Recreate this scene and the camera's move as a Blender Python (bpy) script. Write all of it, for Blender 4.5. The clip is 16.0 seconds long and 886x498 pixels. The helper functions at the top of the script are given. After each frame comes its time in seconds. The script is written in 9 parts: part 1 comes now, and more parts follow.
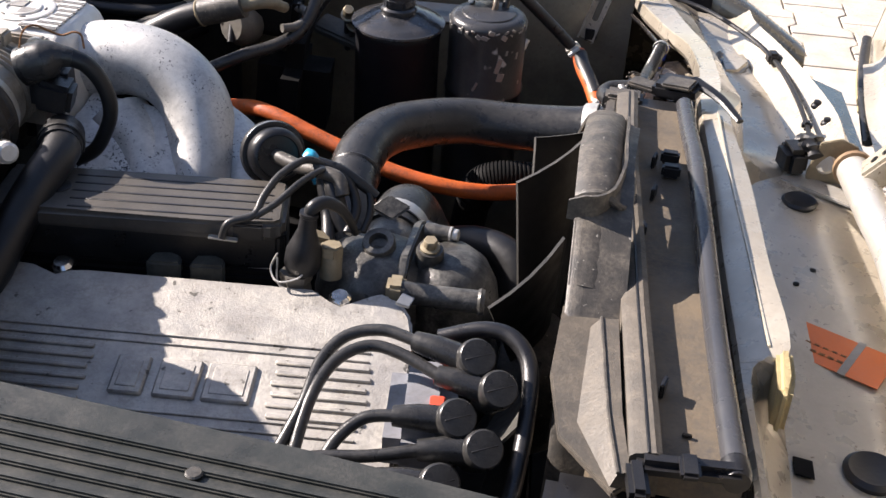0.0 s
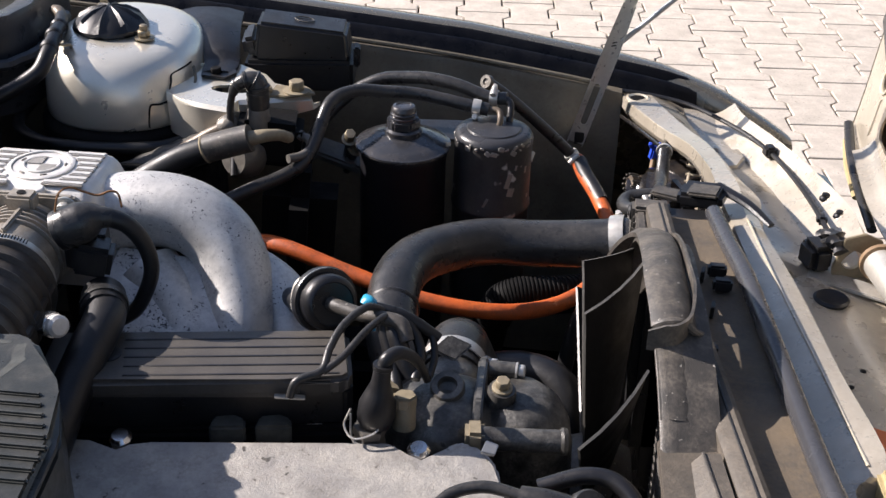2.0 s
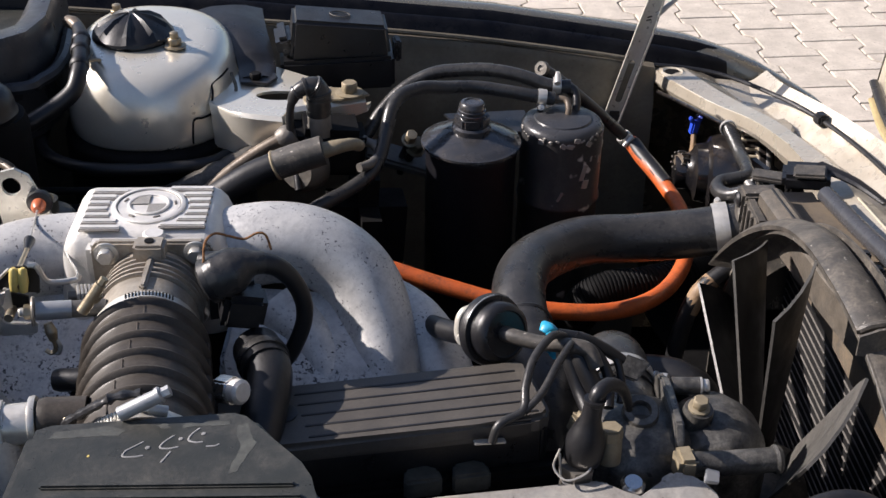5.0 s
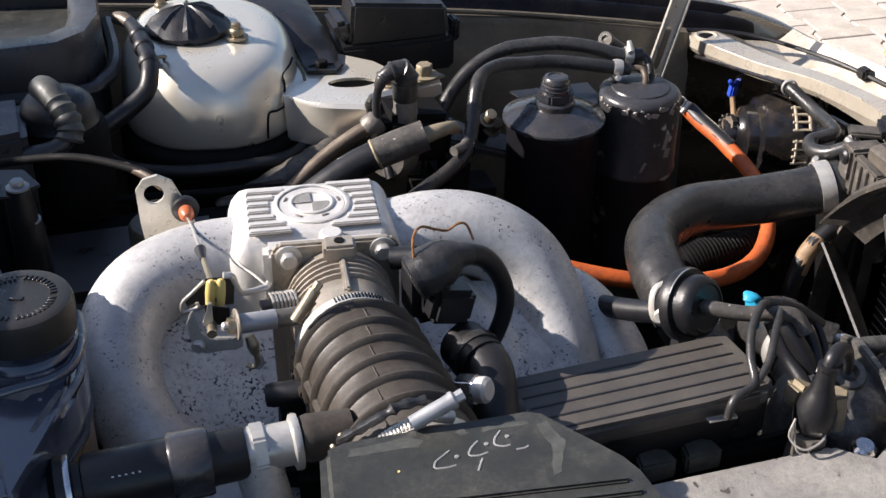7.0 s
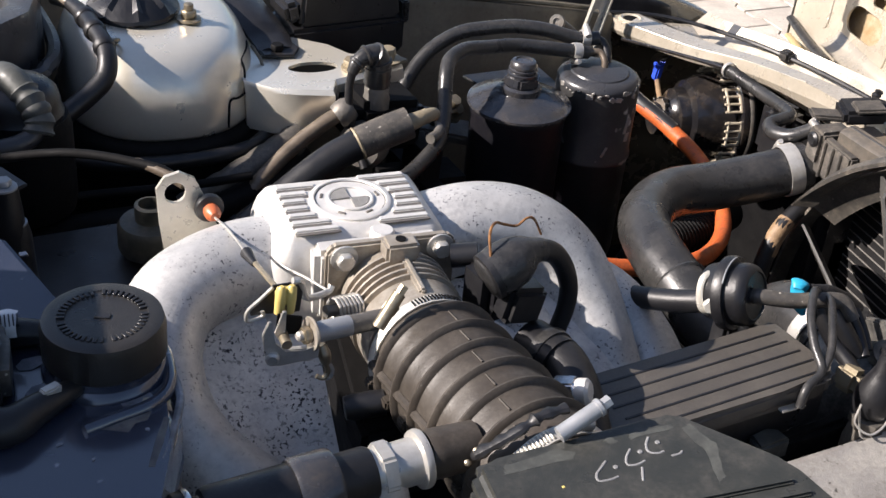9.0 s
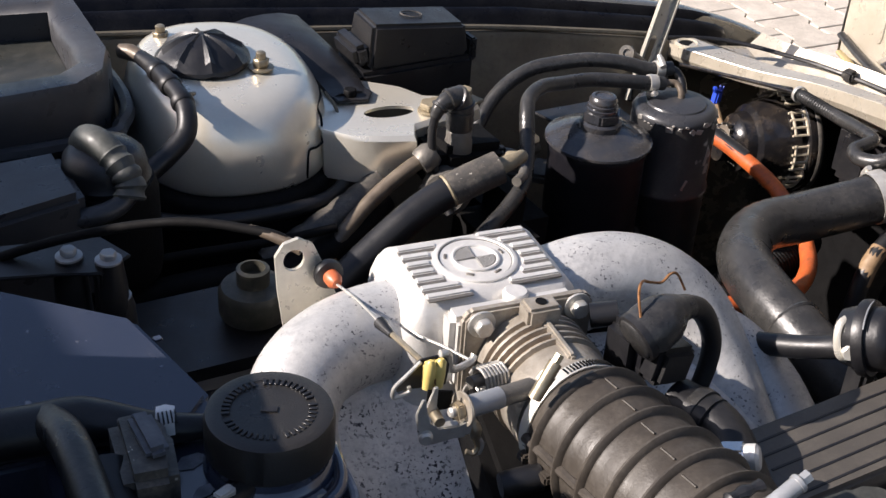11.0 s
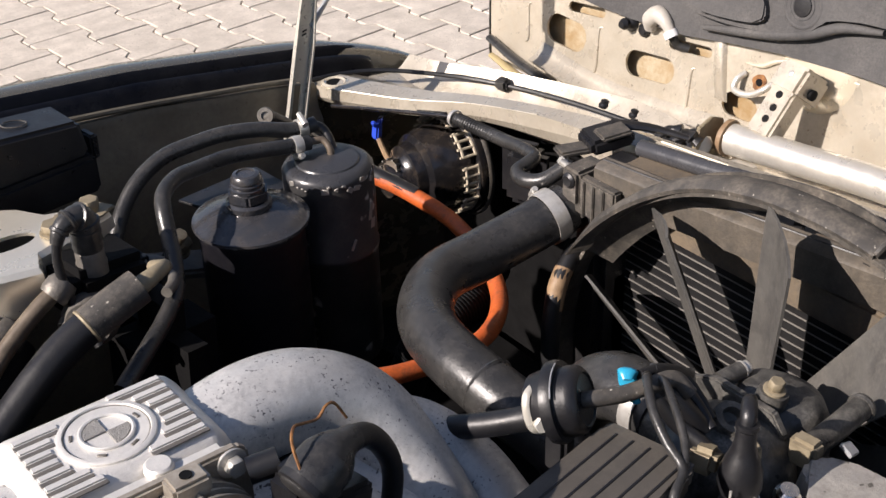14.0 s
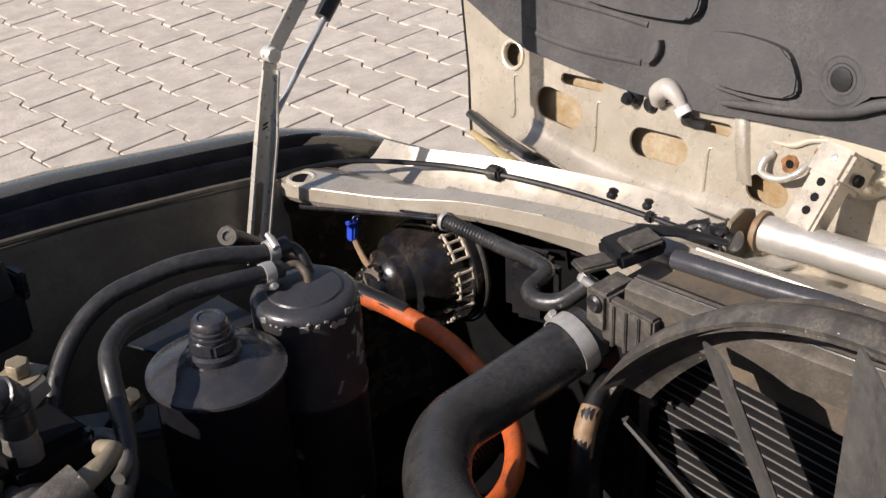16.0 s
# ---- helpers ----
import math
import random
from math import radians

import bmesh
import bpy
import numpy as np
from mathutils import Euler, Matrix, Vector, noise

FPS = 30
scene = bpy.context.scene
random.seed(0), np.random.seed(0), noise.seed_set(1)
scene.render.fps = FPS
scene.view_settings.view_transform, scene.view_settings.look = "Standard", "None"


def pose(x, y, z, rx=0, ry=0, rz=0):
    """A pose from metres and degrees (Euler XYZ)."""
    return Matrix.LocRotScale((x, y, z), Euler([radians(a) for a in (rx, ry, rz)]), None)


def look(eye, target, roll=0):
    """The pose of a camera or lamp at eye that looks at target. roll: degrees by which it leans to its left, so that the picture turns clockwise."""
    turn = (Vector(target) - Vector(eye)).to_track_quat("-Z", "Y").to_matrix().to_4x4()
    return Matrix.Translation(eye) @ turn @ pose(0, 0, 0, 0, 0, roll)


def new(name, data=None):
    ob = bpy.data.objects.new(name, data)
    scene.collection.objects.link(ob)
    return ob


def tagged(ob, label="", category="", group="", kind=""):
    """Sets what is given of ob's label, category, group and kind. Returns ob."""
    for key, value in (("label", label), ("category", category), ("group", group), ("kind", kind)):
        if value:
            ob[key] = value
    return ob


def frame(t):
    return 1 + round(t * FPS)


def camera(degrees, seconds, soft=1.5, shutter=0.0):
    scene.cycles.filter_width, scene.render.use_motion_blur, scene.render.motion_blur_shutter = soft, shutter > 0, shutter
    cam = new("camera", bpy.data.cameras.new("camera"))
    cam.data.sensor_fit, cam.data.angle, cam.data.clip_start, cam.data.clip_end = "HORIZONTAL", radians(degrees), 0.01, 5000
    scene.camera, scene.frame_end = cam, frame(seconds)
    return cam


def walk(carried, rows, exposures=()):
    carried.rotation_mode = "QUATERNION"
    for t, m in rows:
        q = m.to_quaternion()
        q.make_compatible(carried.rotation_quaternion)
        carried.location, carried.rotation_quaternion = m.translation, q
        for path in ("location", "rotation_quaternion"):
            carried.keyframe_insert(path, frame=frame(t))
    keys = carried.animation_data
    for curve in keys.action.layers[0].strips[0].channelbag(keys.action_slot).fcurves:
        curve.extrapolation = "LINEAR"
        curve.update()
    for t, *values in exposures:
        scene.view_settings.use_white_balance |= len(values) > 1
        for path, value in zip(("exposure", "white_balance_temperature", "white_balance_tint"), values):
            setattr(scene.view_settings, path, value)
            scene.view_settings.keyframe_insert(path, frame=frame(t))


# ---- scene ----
SUN_DIR = Vector((1.0, -0.2, -0.65)).normalized()

cam = camera(38.9, 16.0)
PATH = [
    (0, (0.2813, -1.2462, 1.2645), (0.1433, -0.4218, 0.7156), 3.9),
    (0.5, (0.2477, -1.2560, 1.2752), (0.1331, -0.4219, 0.7357), 3.45),
    (1, (0.2176, -1.2583, 1.2833), (0.1101, -0.4067, 0.7703), 2.25),
    (1.5, (0.1919, -1.2480, 1.2862), (0.0926, -0.3859, 0.7893), 1.85),
    (2, (0.1565, -1.2169, 1.2854), (0.0824, -0.3503, 0.7920), 1.96),
    (2.5, (0.1159, -1.1852, 1.2931), (0.0601, -0.3145, 0.8045), 1.23),
    (3, (0.0871, -1.1523, 1.2907), (0.0332, -0.2878, 0.7910), 0.59),
    (3.5, (0.0696, -1.1425, 1.2907), (0.0019, -0.2836, 0.7831), -0.47),
    (3.7, (0.0595, -1.1378, 1.2884), (-0.0122, -0.2820, 0.7761), -0.94),
    (5.8, (-0.1846, -1.1613, 1.2945), (-0.0778, -0.3145, 0.7735), 1.36),
    (6, (-0.2099, -1.1694, 1.2958), (-0.0986, -0.3224, 0.7762), 0.86),
    (6.5, (-0.2635, -1.1487, 1.2876), (-0.1421, -0.3068, 0.7618), 0.46),
    (7, (-0.3078, -1.0894, 1.2706), (-0.1544, -0.2568, 0.7385), 0.83),
    (7.5, (-0.3541, -1.0437, 1.2688), (-0.1729, -0.2194, 0.7323), 1.37),
    (8, (-0.3892, -1.0168, 1.2542), (-0.1737, -0.1988, 0.7207), 2.15),
    (8.5, (-0.4245, -1.0059, 1.2472), (-0.1524, -0.2063, 0.7118), 3.59),
    (9, (-0.4753, -1.0036, 1.2503), (-0.1548, -0.2243, 0.7119), 5.71),
    (9.5, (-0.5279, -0.9897, 1.2456), (-0.1929, -0.2167, 0.7069), 5.4),
    (9.7, (-0.5429, -0.9841, 1.2464), (-0.2066, -0.2103, 0.7096), 5.23),
    (11.8, (-0.5482, -0.9078, 1.2573), (-0.1993, -0.1343, 0.7282), 2.1),
    (12, (-0.5422, -0.9119, 1.2657), (-0.1794, -0.1454, 0.7358), 1.95),
    (12.5, (-0.5144, -0.9110, 1.2730), (-0.1195, -0.1541, 0.7522), 0.8),
    (13, (-0.4861, -0.9104, 1.2817), (-0.0460, -0.1722, 0.7704), 0.16),
    (13.5, (-0.4635, -0.8954, 1.2837), (0.0199, -0.1845, 0.7729), -1.09),
    (14, (-0.4345, -0.8511, 1.2643), (0.0786, -0.1724, 0.7389), -1.68),
    (14.5, (-0.3900, -0.7752, 1.2443), (0.1336, -0.1192, 0.7008), -1.36),
    (15, (-0.3677, -0.7147, 1.2407), (0.1699, -0.0576, 0.7124), -1.25),
    (15.5, (-0.3494, -0.6802, 1.2436), (0.1954, -0.0187, 0.7283), -2.08),
    (16, (-0.3437, -0.6718, 1.2418), (0.2097, -0.0095, 0.7367), -2.79),
]
walk(cam, [(t, look(eye, target, roll)) for t, eye, target, roll in PATH],
     exposures=[(0.0, 1.52, 6500, 17), (2.5, 1.0, 6300, 17), (4.0, 0.86, 6300, 17), (8.0, 1.21, 6380, 16), (9.7, 1.17, 6410, 16), (12.5, 0.95, 6450, 17), (14.0, 0.83, 6450, 17), (16.0, 0.58, 6400, 17)])

# ---- world and sun ----
world = bpy.data.worlds.new("world")
scene.world = world
world.use_nodes = True
wn = world.node_tree.nodes
sky = wn.new("ShaderNodeTexSky")
sky.sky_type = "NISHITA"
sky.sun_disc = False
sky.sun_elevation = math.asin(-SUN_DIR.z)
sky.sun_rotation = math.atan2(-SUN_DIR.x, -SUN_DIR.y)
world.node_tree.links.new(sky.outputs[0], wn["Background"].inputs[0])
wn["Background"].inputs[1].default_value = 0.066
sun = new("sun", bpy.data.lights.new("sun", "SUN"))
sun.data.energy = 4.6
sun.data.angle = radians(0.5)
sun.data.color = (1.0, 0.93, 0.83)
sun.matrix_world = look((-3, 0.6, 4), Vector((-3, 0.6, 4)) + SUN_DIR)


# ---- materials ----
def material(name, base, other=None, rough=0.5, metal=0.0, grain=200.0, blotch=14.0, amount=0.5, bump=0.1,
             bump_scale=300.0, dust=0.0, dust_colour=(0.28, 0.24, 0.19), specks=0.0, speck_colour=(0.03, 0.03, 0.03),
             speck_scale=160.0, cluster=False, rough_var=0.12, coat=0.0, vary=0.0, island=0.0, spec=0.5):
    m = bpy.data.materials.new(name)
    m.use_nodes = True
    n, l = m.node_tree.nodes, m.node_tree.links
    b = n["Principled BSDF"]
    co = n.new("ShaderNodeTexCoord")
    other = other or tuple(c * 0.7 for c in base)
    coords = co.outputs["Object"]
    if vary:
        # alike pieces share one mesh: shift the pattern from piece to piece
        place, shift = n.new("ShaderNodeObjectInfo"), n.new("ShaderNodeVectorMath")
        l.new(coords, shift.inputs[0])
        l.new(place.outputs["Location"], shift.inputs[1])
        coords = shift.outputs["Vector"]

    def tex(scale, detail=4.0, roughness=0.6):
        t = n.new("ShaderNodeTexNoise")
        t.inputs["Scale"].default_value = scale
        t.inputs["Detail"].default_value = detail
        t.inputs["Roughness"].default_value = roughness
        l.new(coords, t.inputs["Vector"])
        return t.outputs["Fac"]

    def remap(value, lo, hi, a=0.0, b2=1.0):
        r = n.new("ShaderNodeMapRange")
        for k, v in zip(("From Min", "From Max", "To Min", "To Max"), (lo, hi, a, b2)):
            r.inputs[k].default_value = v
        l.new(value, r.inputs["Value"])
        return r.outputs["Result"]

    def mix(fac, a, c):
        x = n.new("ShaderNodeMix")
        x.data_type = "RGBA"
        for sock, v in ((x.inputs[0], fac), (x.inputs[6], a), (x.inputs[7], c)):
            if isinstance(v, tuple):
                sock.default_value = (*v, 1)
            elif isinstance(v, float):
                sock.default_value = v
            else:
                l.new(v, sock)
        return x.outputs[2]

    large, fine = tex(blotch), tex(grain, 3.0)
    colour = mix(remap(large, 0.35, 0.65, 0.0, amount), base, other)
    colour = mix(remap(fine, 0.4, 0.7, 0.0, amount * 0.6), colour, other)
    if vary or island:
        if vary:
            info = n.new("ShaderNodeObjectInfo")
            rnd = info.outputs["Random"]
        else:
            info = n.new("ShaderNodeNewGeometry")
            rnd = info.outputs["Random Per Island"]
        hsv = n.new("ShaderNodeHueSaturation")
        l.new(remap(rnd, 0.0, 1.0, 1.0 - (vary or island), 1.0 + (vary or island)), hsv.inputs["Value"])
        l.new(colour, hsv.inputs["Color"])
        colour = hsv.outputs["Color"]
    if specks:
        fac = remap(tex(speck_scale, 2.0), 0.72 - 0.14 * specks, 0.76 - 0.12 * specks)
        if cluster:
            d = n.new("ShaderNodeMath")
            d.operation = "MULTIPLY"
            l.new(fac, d.inputs[0])
            l.new(remap(tex(speck_scale / 9.0, 3.0), 0.46, 0.60), d.inputs[1])
            fac = d.outputs[0]
        colour = mix(fac, colour, speck_colour)
    if dust:
        d = n.new("ShaderNodeMath")
        d.operation = "MULTIPLY"
        l.new(remap(tex(blotch * 2.3, 6.0, 0.7), 0.42, 0.72, 0.0, dust), d.inputs[0])
        l.new(remap(tex(grain * 2.0, 2.0), 0.35, 0.6, 0.35, 1.0), d.inputs[1])
        colour = mix(d.outputs[0], colour, dust_colour)
    l.new(colour, b.inputs["Base Color"])
    l.new(remap(tex(blotch * 3.0), 0.3, 0.7, max(rough - rough_var, 0.05), min(rough + rough_var, 1.0)), b.inputs["Roughness"])
    b.inputs["Metallic"].default_value = metal
    b.inputs["Coat Weight"].default_value = coat
    b.inputs["Coat Roughness"].default_value = 0.12
    b.inputs["Specular IOR Level"].default_value = spec
    if bump:
        bp = n.new("ShaderNodeBump")
        bp.inputs["Strength"].default_value = bump
        bp.inputs["Distance"].default_value = 0.002
        l.new(tex(bump_scale, 4.0), bp.inputs["Height"])
        l.new(bp.outputs["Normal"], b.inputs["Normal"])
    return m


PAINT = material("beige_paint", (0.74, 0.66, 0.51), (0.66, 0.585, 0.445), rough=0.30, metal=0.40, coat=1.0, amount=0.5, bump=0.02, rough_var=0.06,
                 dust=0.22, dust_colour=(0.40, 0.34, 0.26), blotch=9)
PAINT_METAL = material("beige_metallic_paint", (0.88, 0.825, 0.70), (0.79, 0.735, 0.61), rough=0.31, metal=0.62, coat=0.8, amount=0.5, bump=0.02, rough_var=0.06,
                       dust=0.10, dust_colour=(0.40, 0.34, 0.26), blotch=9)
PAINT_BAY = material("stained_beige_paint", (0.545, 0.492, 0.400), (0.39, 0.347, 0.275), rough=0.32, metal=0.35, coat=0.8, amount=0.8, bump=0.04, rough_var=0.12,
                     dust=0.45, dust_colour=(0.36, 0.29, 0.20), blotch=15, specks=0.12, speck_colour=(0.16, 0.12, 0.08))
# beige paint with dust, its base darkened to hold the inner wing's shade
PAINT_SHADED_DUSTY = material("shaded_dusty_beige_paint", (0.185, 0.163, 0.120), (0.092, 0.080, 0.058), rough=0.5, metal=0.25, amount=0.7, bump=0.08,
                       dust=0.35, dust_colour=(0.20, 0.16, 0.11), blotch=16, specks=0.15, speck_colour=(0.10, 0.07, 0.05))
FENDER = material("grey_beige_metallic_paint", (0.25, 0.225, 0.17), (0.22, 0.195, 0.145), rough=0.25, metal=0.65, coat=1.0, bump=0.02)
RUBBER = material("black_hose_rubber", (0.019, 0.019, 0.020), (0.036, 0.035, 0.032), rough=0.33, bump=0.15, bump_scale=500,
                  dust=0.20, dust_colour=(0.18, 0.165, 0.15), blotch=22)
RUBBER_DARK = material("dark_rubber", (0.007, 0.007, 0.009), (0.012, 0.012, 0.012), rough=0.42, bump=0.1, dust=0.1,
                       dust_colour=(0.10, 0.09, 0.08))
BOOT = material("brownish_black_intake_rubber", (0.037, 0.031, 0.025), (0.056, 0.046, 0.037), rough=0.47, spec=0.38, bump=0.12, bump_scale=420,
                dust=0.3, dust_colour=(0.17, 0.15, 0.125), blotch=18)
PLASTIC = material("black_plastic", (0.009, 0.009, 0.011), (0.015, 0.015, 0.015), rough=0.36, bump=0.12, bump_scale=700, dust=0.12,
                   dust_colour=(0.13, 0.115, 0.10))
PLASTIC_DUSTY = material("dusty_grey_black_plastic", (0.044, 0.041, 0.037), (0.072, 0.065, 0.057), rough=0.48, bump=0.2, bump_scale=600,
                         dust=0.5, dust_colour=(0.28, 0.24, 0.19), blotch=24, specks=0.12, speck_colour=(0.40, 0.37, 0.32), speck_scale=260)
SHROUD_DUSTY = material("brown_dusted_plastic", (0.062, 0.055, 0.046), (0.100, 0.084, 0.065), rough=0.55, bump=0.25, bump_scale=400, amount=0.7,
                        dust=0.5, dust_colour=(0.20, 0.165, 0.125), blotch=24)
# one fan plastic twice: paler and dusty for sunlit faces, black for shaded ones
BLADE_SUNLIT = material("sunlit_dusty_fan_plastic", (0.055, 0.053, 0.050), (0.11, 0.105, 0.095), rough=0.42, bump=0.1, bump_scale=300, amount=0.6,
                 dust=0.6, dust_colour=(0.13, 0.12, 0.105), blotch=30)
BLADE_SHADED = material("shaded_fan_plastic", (0.004, 0.004, 0.005), (0.006, 0.006, 0.007), rough=0.5, spec=0.25, bump=0.05)
LID_DUSTY = material("dusty_black_steel", (0.022, 0.024, 0.030), (0.038, 0.038, 0.040), rough=0.24, coat=0.4, bump=0.1, amount=0.7, dust=0.45, dust_colour=(0.10, 0.08, 0.06), blotch=20)
TRAY = material("brown_dusted_tray", (0.075, 0.065, 0.054), (0.15, 0.115, 0.075), rough=0.7, bump=0.25, amount=0.8, blotch=18, dust=0.4, dust_colour=(0.20, 0.145, 0.085))
LID = material("grey_ribbed_plastic", (0.025, 0.027, 0.024), (0.038, 0.039, 0.035), rough=0.36, bump=0.12, bump_scale=700, dust=0.25,
               dust_colour=(0.20, 0.18, 0.155), blotch=16)
RAIL_GREY = material("brown_grey_ribbed_plastic", (0.060, 0.054, 0.047), (0.085, 0.076, 0.065), rough=0.42, bump=0.12, bump_scale=700, dust=0.3,
                     dust_colour=(0.16, 0.14, 0.115), blotch=16)
PLASTIC_DULL = material("dull_blue_black_plastic", (0.030, 0.031, 0.035), (0.044, 0.044, 0.047), rough=0.34, bump=0.1, bump_scale=500, dust=0.15,
                        dust_colour=(0.12, 0.11, 0.10), blotch=18)
# near-black: stands in for shade in holes and the deep bay, besides black grime
GRIME_AND_SHADE = material("near_black_grime_and_shade", (0.003, 0.003, 0.0035), (0.007, 0.0065, 0.006), rough=0.7, spec=0.15, bump=0.3, bump_scale=120)
ALLOY = material("sand_cast_aluminium", (0.68, 0.665, 0.635), (0.46, 0.455, 0.445), rough=0.48, metal=0.4, bump=0.12, bump_scale=620, amount=0.75,
                 dust=0.4, dust_colour=(0.17, 0.17, 0.18), specks=0.85, speck_colour=(0.05, 0.05, 0.06), speck_scale=420, cluster=True, blotch=22)
ALLOY_SPECKED = material("oil_specked_aluminium", (0.66, 0.65, 0.625), (0.44, 0.435, 0.43), rough=0.5, metal=0.4, bump=0.15, bump_scale=500, amount=0.8,
                         dust=0.45, dust_colour=(0.16, 0.165, 0.18), specks=1.25, speck_colour=(0.02, 0.02, 0.027), speck_scale=380, cluster=True, blotch=26)
PIPE = material("glossy_black_pipe", (0.040, 0.041, 0.046), (0.055, 0.055, 0.058), rough=0.28, bump=0.03, dust=0.1, dust_colour=(0.15, 0.13, 0.11))
ALLOY_CLEAN = material("bright_cast_aluminium", (0.73, 0.71, 0.67), (0.60, 0.58, 0.545), rough=0.5, metal=0.45, bump=0.22,
                       bump_scale=700, dust=0.2, dust_colour=(0.36, 0.33, 0.28), blotch=24)
COVER = material("worn_silver_cover_paint", (0.50, 0.47, 0.42), (0.30, 0.285, 0.27), rough=0.5, metal=0.4, amount=0.8, bump=0.22, bump_scale=520,
                 dust=0.7, dust_colour=(0.22, 0.20, 0.17), blotch=24, specks=0.3, speck_colour=(0.08, 0.075, 0.07), speck_scale=110)
CAST_DIRTY = material("oily_cast_alloy", (0.16, 0.15, 0.135), (0.08, 0.075, 0.07), rough=0.5, metal=0.4, bump=0.35, bump_scale=260,
                      dust=0.5, dust_colour=(0.24, 0.205, 0.155), blotch=30)
CAST_OILY = material("oil_soaked_cast_alloy", (0.080, 0.077, 0.071), (0.018, 0.017, 0.017), rough=0.38, metal=0.3, bump=0.3, bump_scale=240, amount=0.9,
                     dust=0.8, dust_colour=(0.26, 0.245, 0.215), blotch=20, grain=260)
LAMP_BLACK = material("glossy_black_lamp_plastic", (0.008, 0.008, 0.010), (0.014, 0.013, 0.013), rough=0.2, coat=0.5, bump=0.05, dust=0.25, dust_colour=(0.16, 0.12, 0.08), blotch=18)
BADGE_GREY = material("hatched_grey_metal", (0.33, 0.32, 0.30), (0.20, 0.19, 0.18), rough=0.55, metal=0.4, bump=0.6, bump_scale=900, grain=900, amount=0.8)
CAST_TAN = material("tan_stained_cast_alloy", (0.44, 0.40, 0.34), (0.27, 0.235, 0.19), rough=0.48, metal=0.45, bump=0.2, bump_scale=500, amount=0.8, dust=0.5,
                    dust_colour=(0.20, 0.165, 0.12), blotch=32)
STEEL = material("zinc_plated_steel", (0.62, 0.60, 0.56), (0.44, 0.42, 0.375), rough=0.38, metal=0.6, bump=0.06, blotch=40,
                 dust=0.25, dust_colour=(0.25, 0.20, 0.13))
ZINC = material("bright_zinc_steel", (0.74, 0.72, 0.65), (0.62, 0.59, 0.52), rough=0.36, metal=0.5, bump=0.04, blotch=30)
ZINC_GREY = material("grey_zinc_sleeve", (0.40, 0.41, 0.42), (0.30, 0.31, 0.32), rough=0.42, metal=0.5, bump=0.05, blotch=40, dust=0.2)
STAY = material("dull_zinc_steel", (0.66, 0.63, 0.55), (0.50, 0.47, 0.40), rough=0.34, metal=0.45, bump=0.06, blotch=35, dust=0.2)
CHROME = material("bright_steel", (0.78, 0.77, 0.76), (0.66, 0.65, 0.64), rough=0.22, metal=1.0, bump=0.03)
BRASS = material("yellow_zinc_steel", (0.42, 0.36, 0.26), (0.26, 0.21, 0.14), rough=0.42, metal=0.8, bump=0.1, blotch=50, dust=0.3,
                 dust_colour=(0.16, 0.11, 0.06))
RUST = material("rusty_steel", (0.34, 0.16, 0.055), (0.12, 0.055, 0.025), rough=0.8, metal=0.2, bump=0.5, bump_scale=500, blotch=160, amount=0.95)
COPPER = material("copper_red_plastic", (0.50, 0.13, 0.05), (0.38, 0.10, 0.04), rough=0.4, bump=0.05)
TUBE = material("brushed_silver_tube", (0.72, 0.69, 0.62), (0.58, 0.54, 0.47), rough=0.35, metal=0.6, bump=0.08, blotch=12, dust=0.15)
ORANGE = material("orange_hose_rubber", (0.60, 0.125, 0.022), (0.42, 0.075, 0.018), rough=0.5, bump=0.2, bump_scale=260, dust=0.75,
                  dust_colour=(0.10, 0.045, 0.028), blotch=26)
LABEL_ORANGE = material("orange_sticker", (0.68, 0.16, 0.03), (0.60, 0.13, 0.03), rough=0.45, bump=0.03, dust=0.15)
WORN_BLACK = material("chipped_black_paint", (0.019, 0.019, 0.020), (0.030, 0.029, 0.028), rough=0.4, bump=0.15, bump_scale=200, dust=0.2,
                      dust_colour=(0.15, 0.13, 0.11), specks=0.5, speck_colour=(0.42, 0.40, 0.36), speck_scale=38)
CANISTER = material("satin_black_paint", (0.006, 0.006, 0.009), (0.010, 0.010, 0.012), rough=0.42, spec=0.18, bump=0.05, dust=0.10,
                    dust_colour=(0.08, 0.065, 0.05), blotch=18)
SEAL = material("black_rubber_seal", (0.003, 0.0035, 0.006), (0.006, 0.0065, 0.009), spec=0.15, rough=0.34, bump=0.08, dust=0.12,
                dust_colour=(0.10, 0.10, 0.10))
PAD = material("charcoal_felt_pad", (0.046, 0.045, 0.045), (0.080, 0.078, 0.077), rough=0.7, bump=0.5, bump_scale=160, amount=0.9, dust=0.4,
               dust_colour=(0.17, 0.16, 0.15), blotch=7, spec=0.2)
OLIVE = material("olive_grey_plastic", (0.040, 0.040, 0.030), (0.024, 0.024, 0.019), rough=0.5, bump=0.1, blotch=40, dust=0.2)
FOAM = material("yellowed_foam", (0.42, 0.34, 0.18), (0.28, 0.21, 0.10), rough=0.9, bump=0.6, bump_scale=350)
CAVITY = material("dark_wax_cavity", (0.38, 0.32, 0.22), (0.24, 0.145, 0.05), rough=0.5, bump=0.3, blotch=30, amount=0.8)
BLUE = material("blue_plastic", (0.02, 0.07, 0.55), (0.02, 0.05, 0.40), rough=0.4, bump=0.03)
CYAN = material("cyan_tape", (0.02, 0.32, 0.50), (0.02, 0.24, 0.40), rough=0.35, bump=0.05)
YELLOW = material("yellow_plastic", (0.62, 0.50, 0.17), (0.48, 0.36, 0.10), rough=0.4, bump=0.05)
WHITE = material("white_label", (0.75, 0.75, 0.75), (0.62, 0.62, 0.62), rough=0.5, bump=0.02)
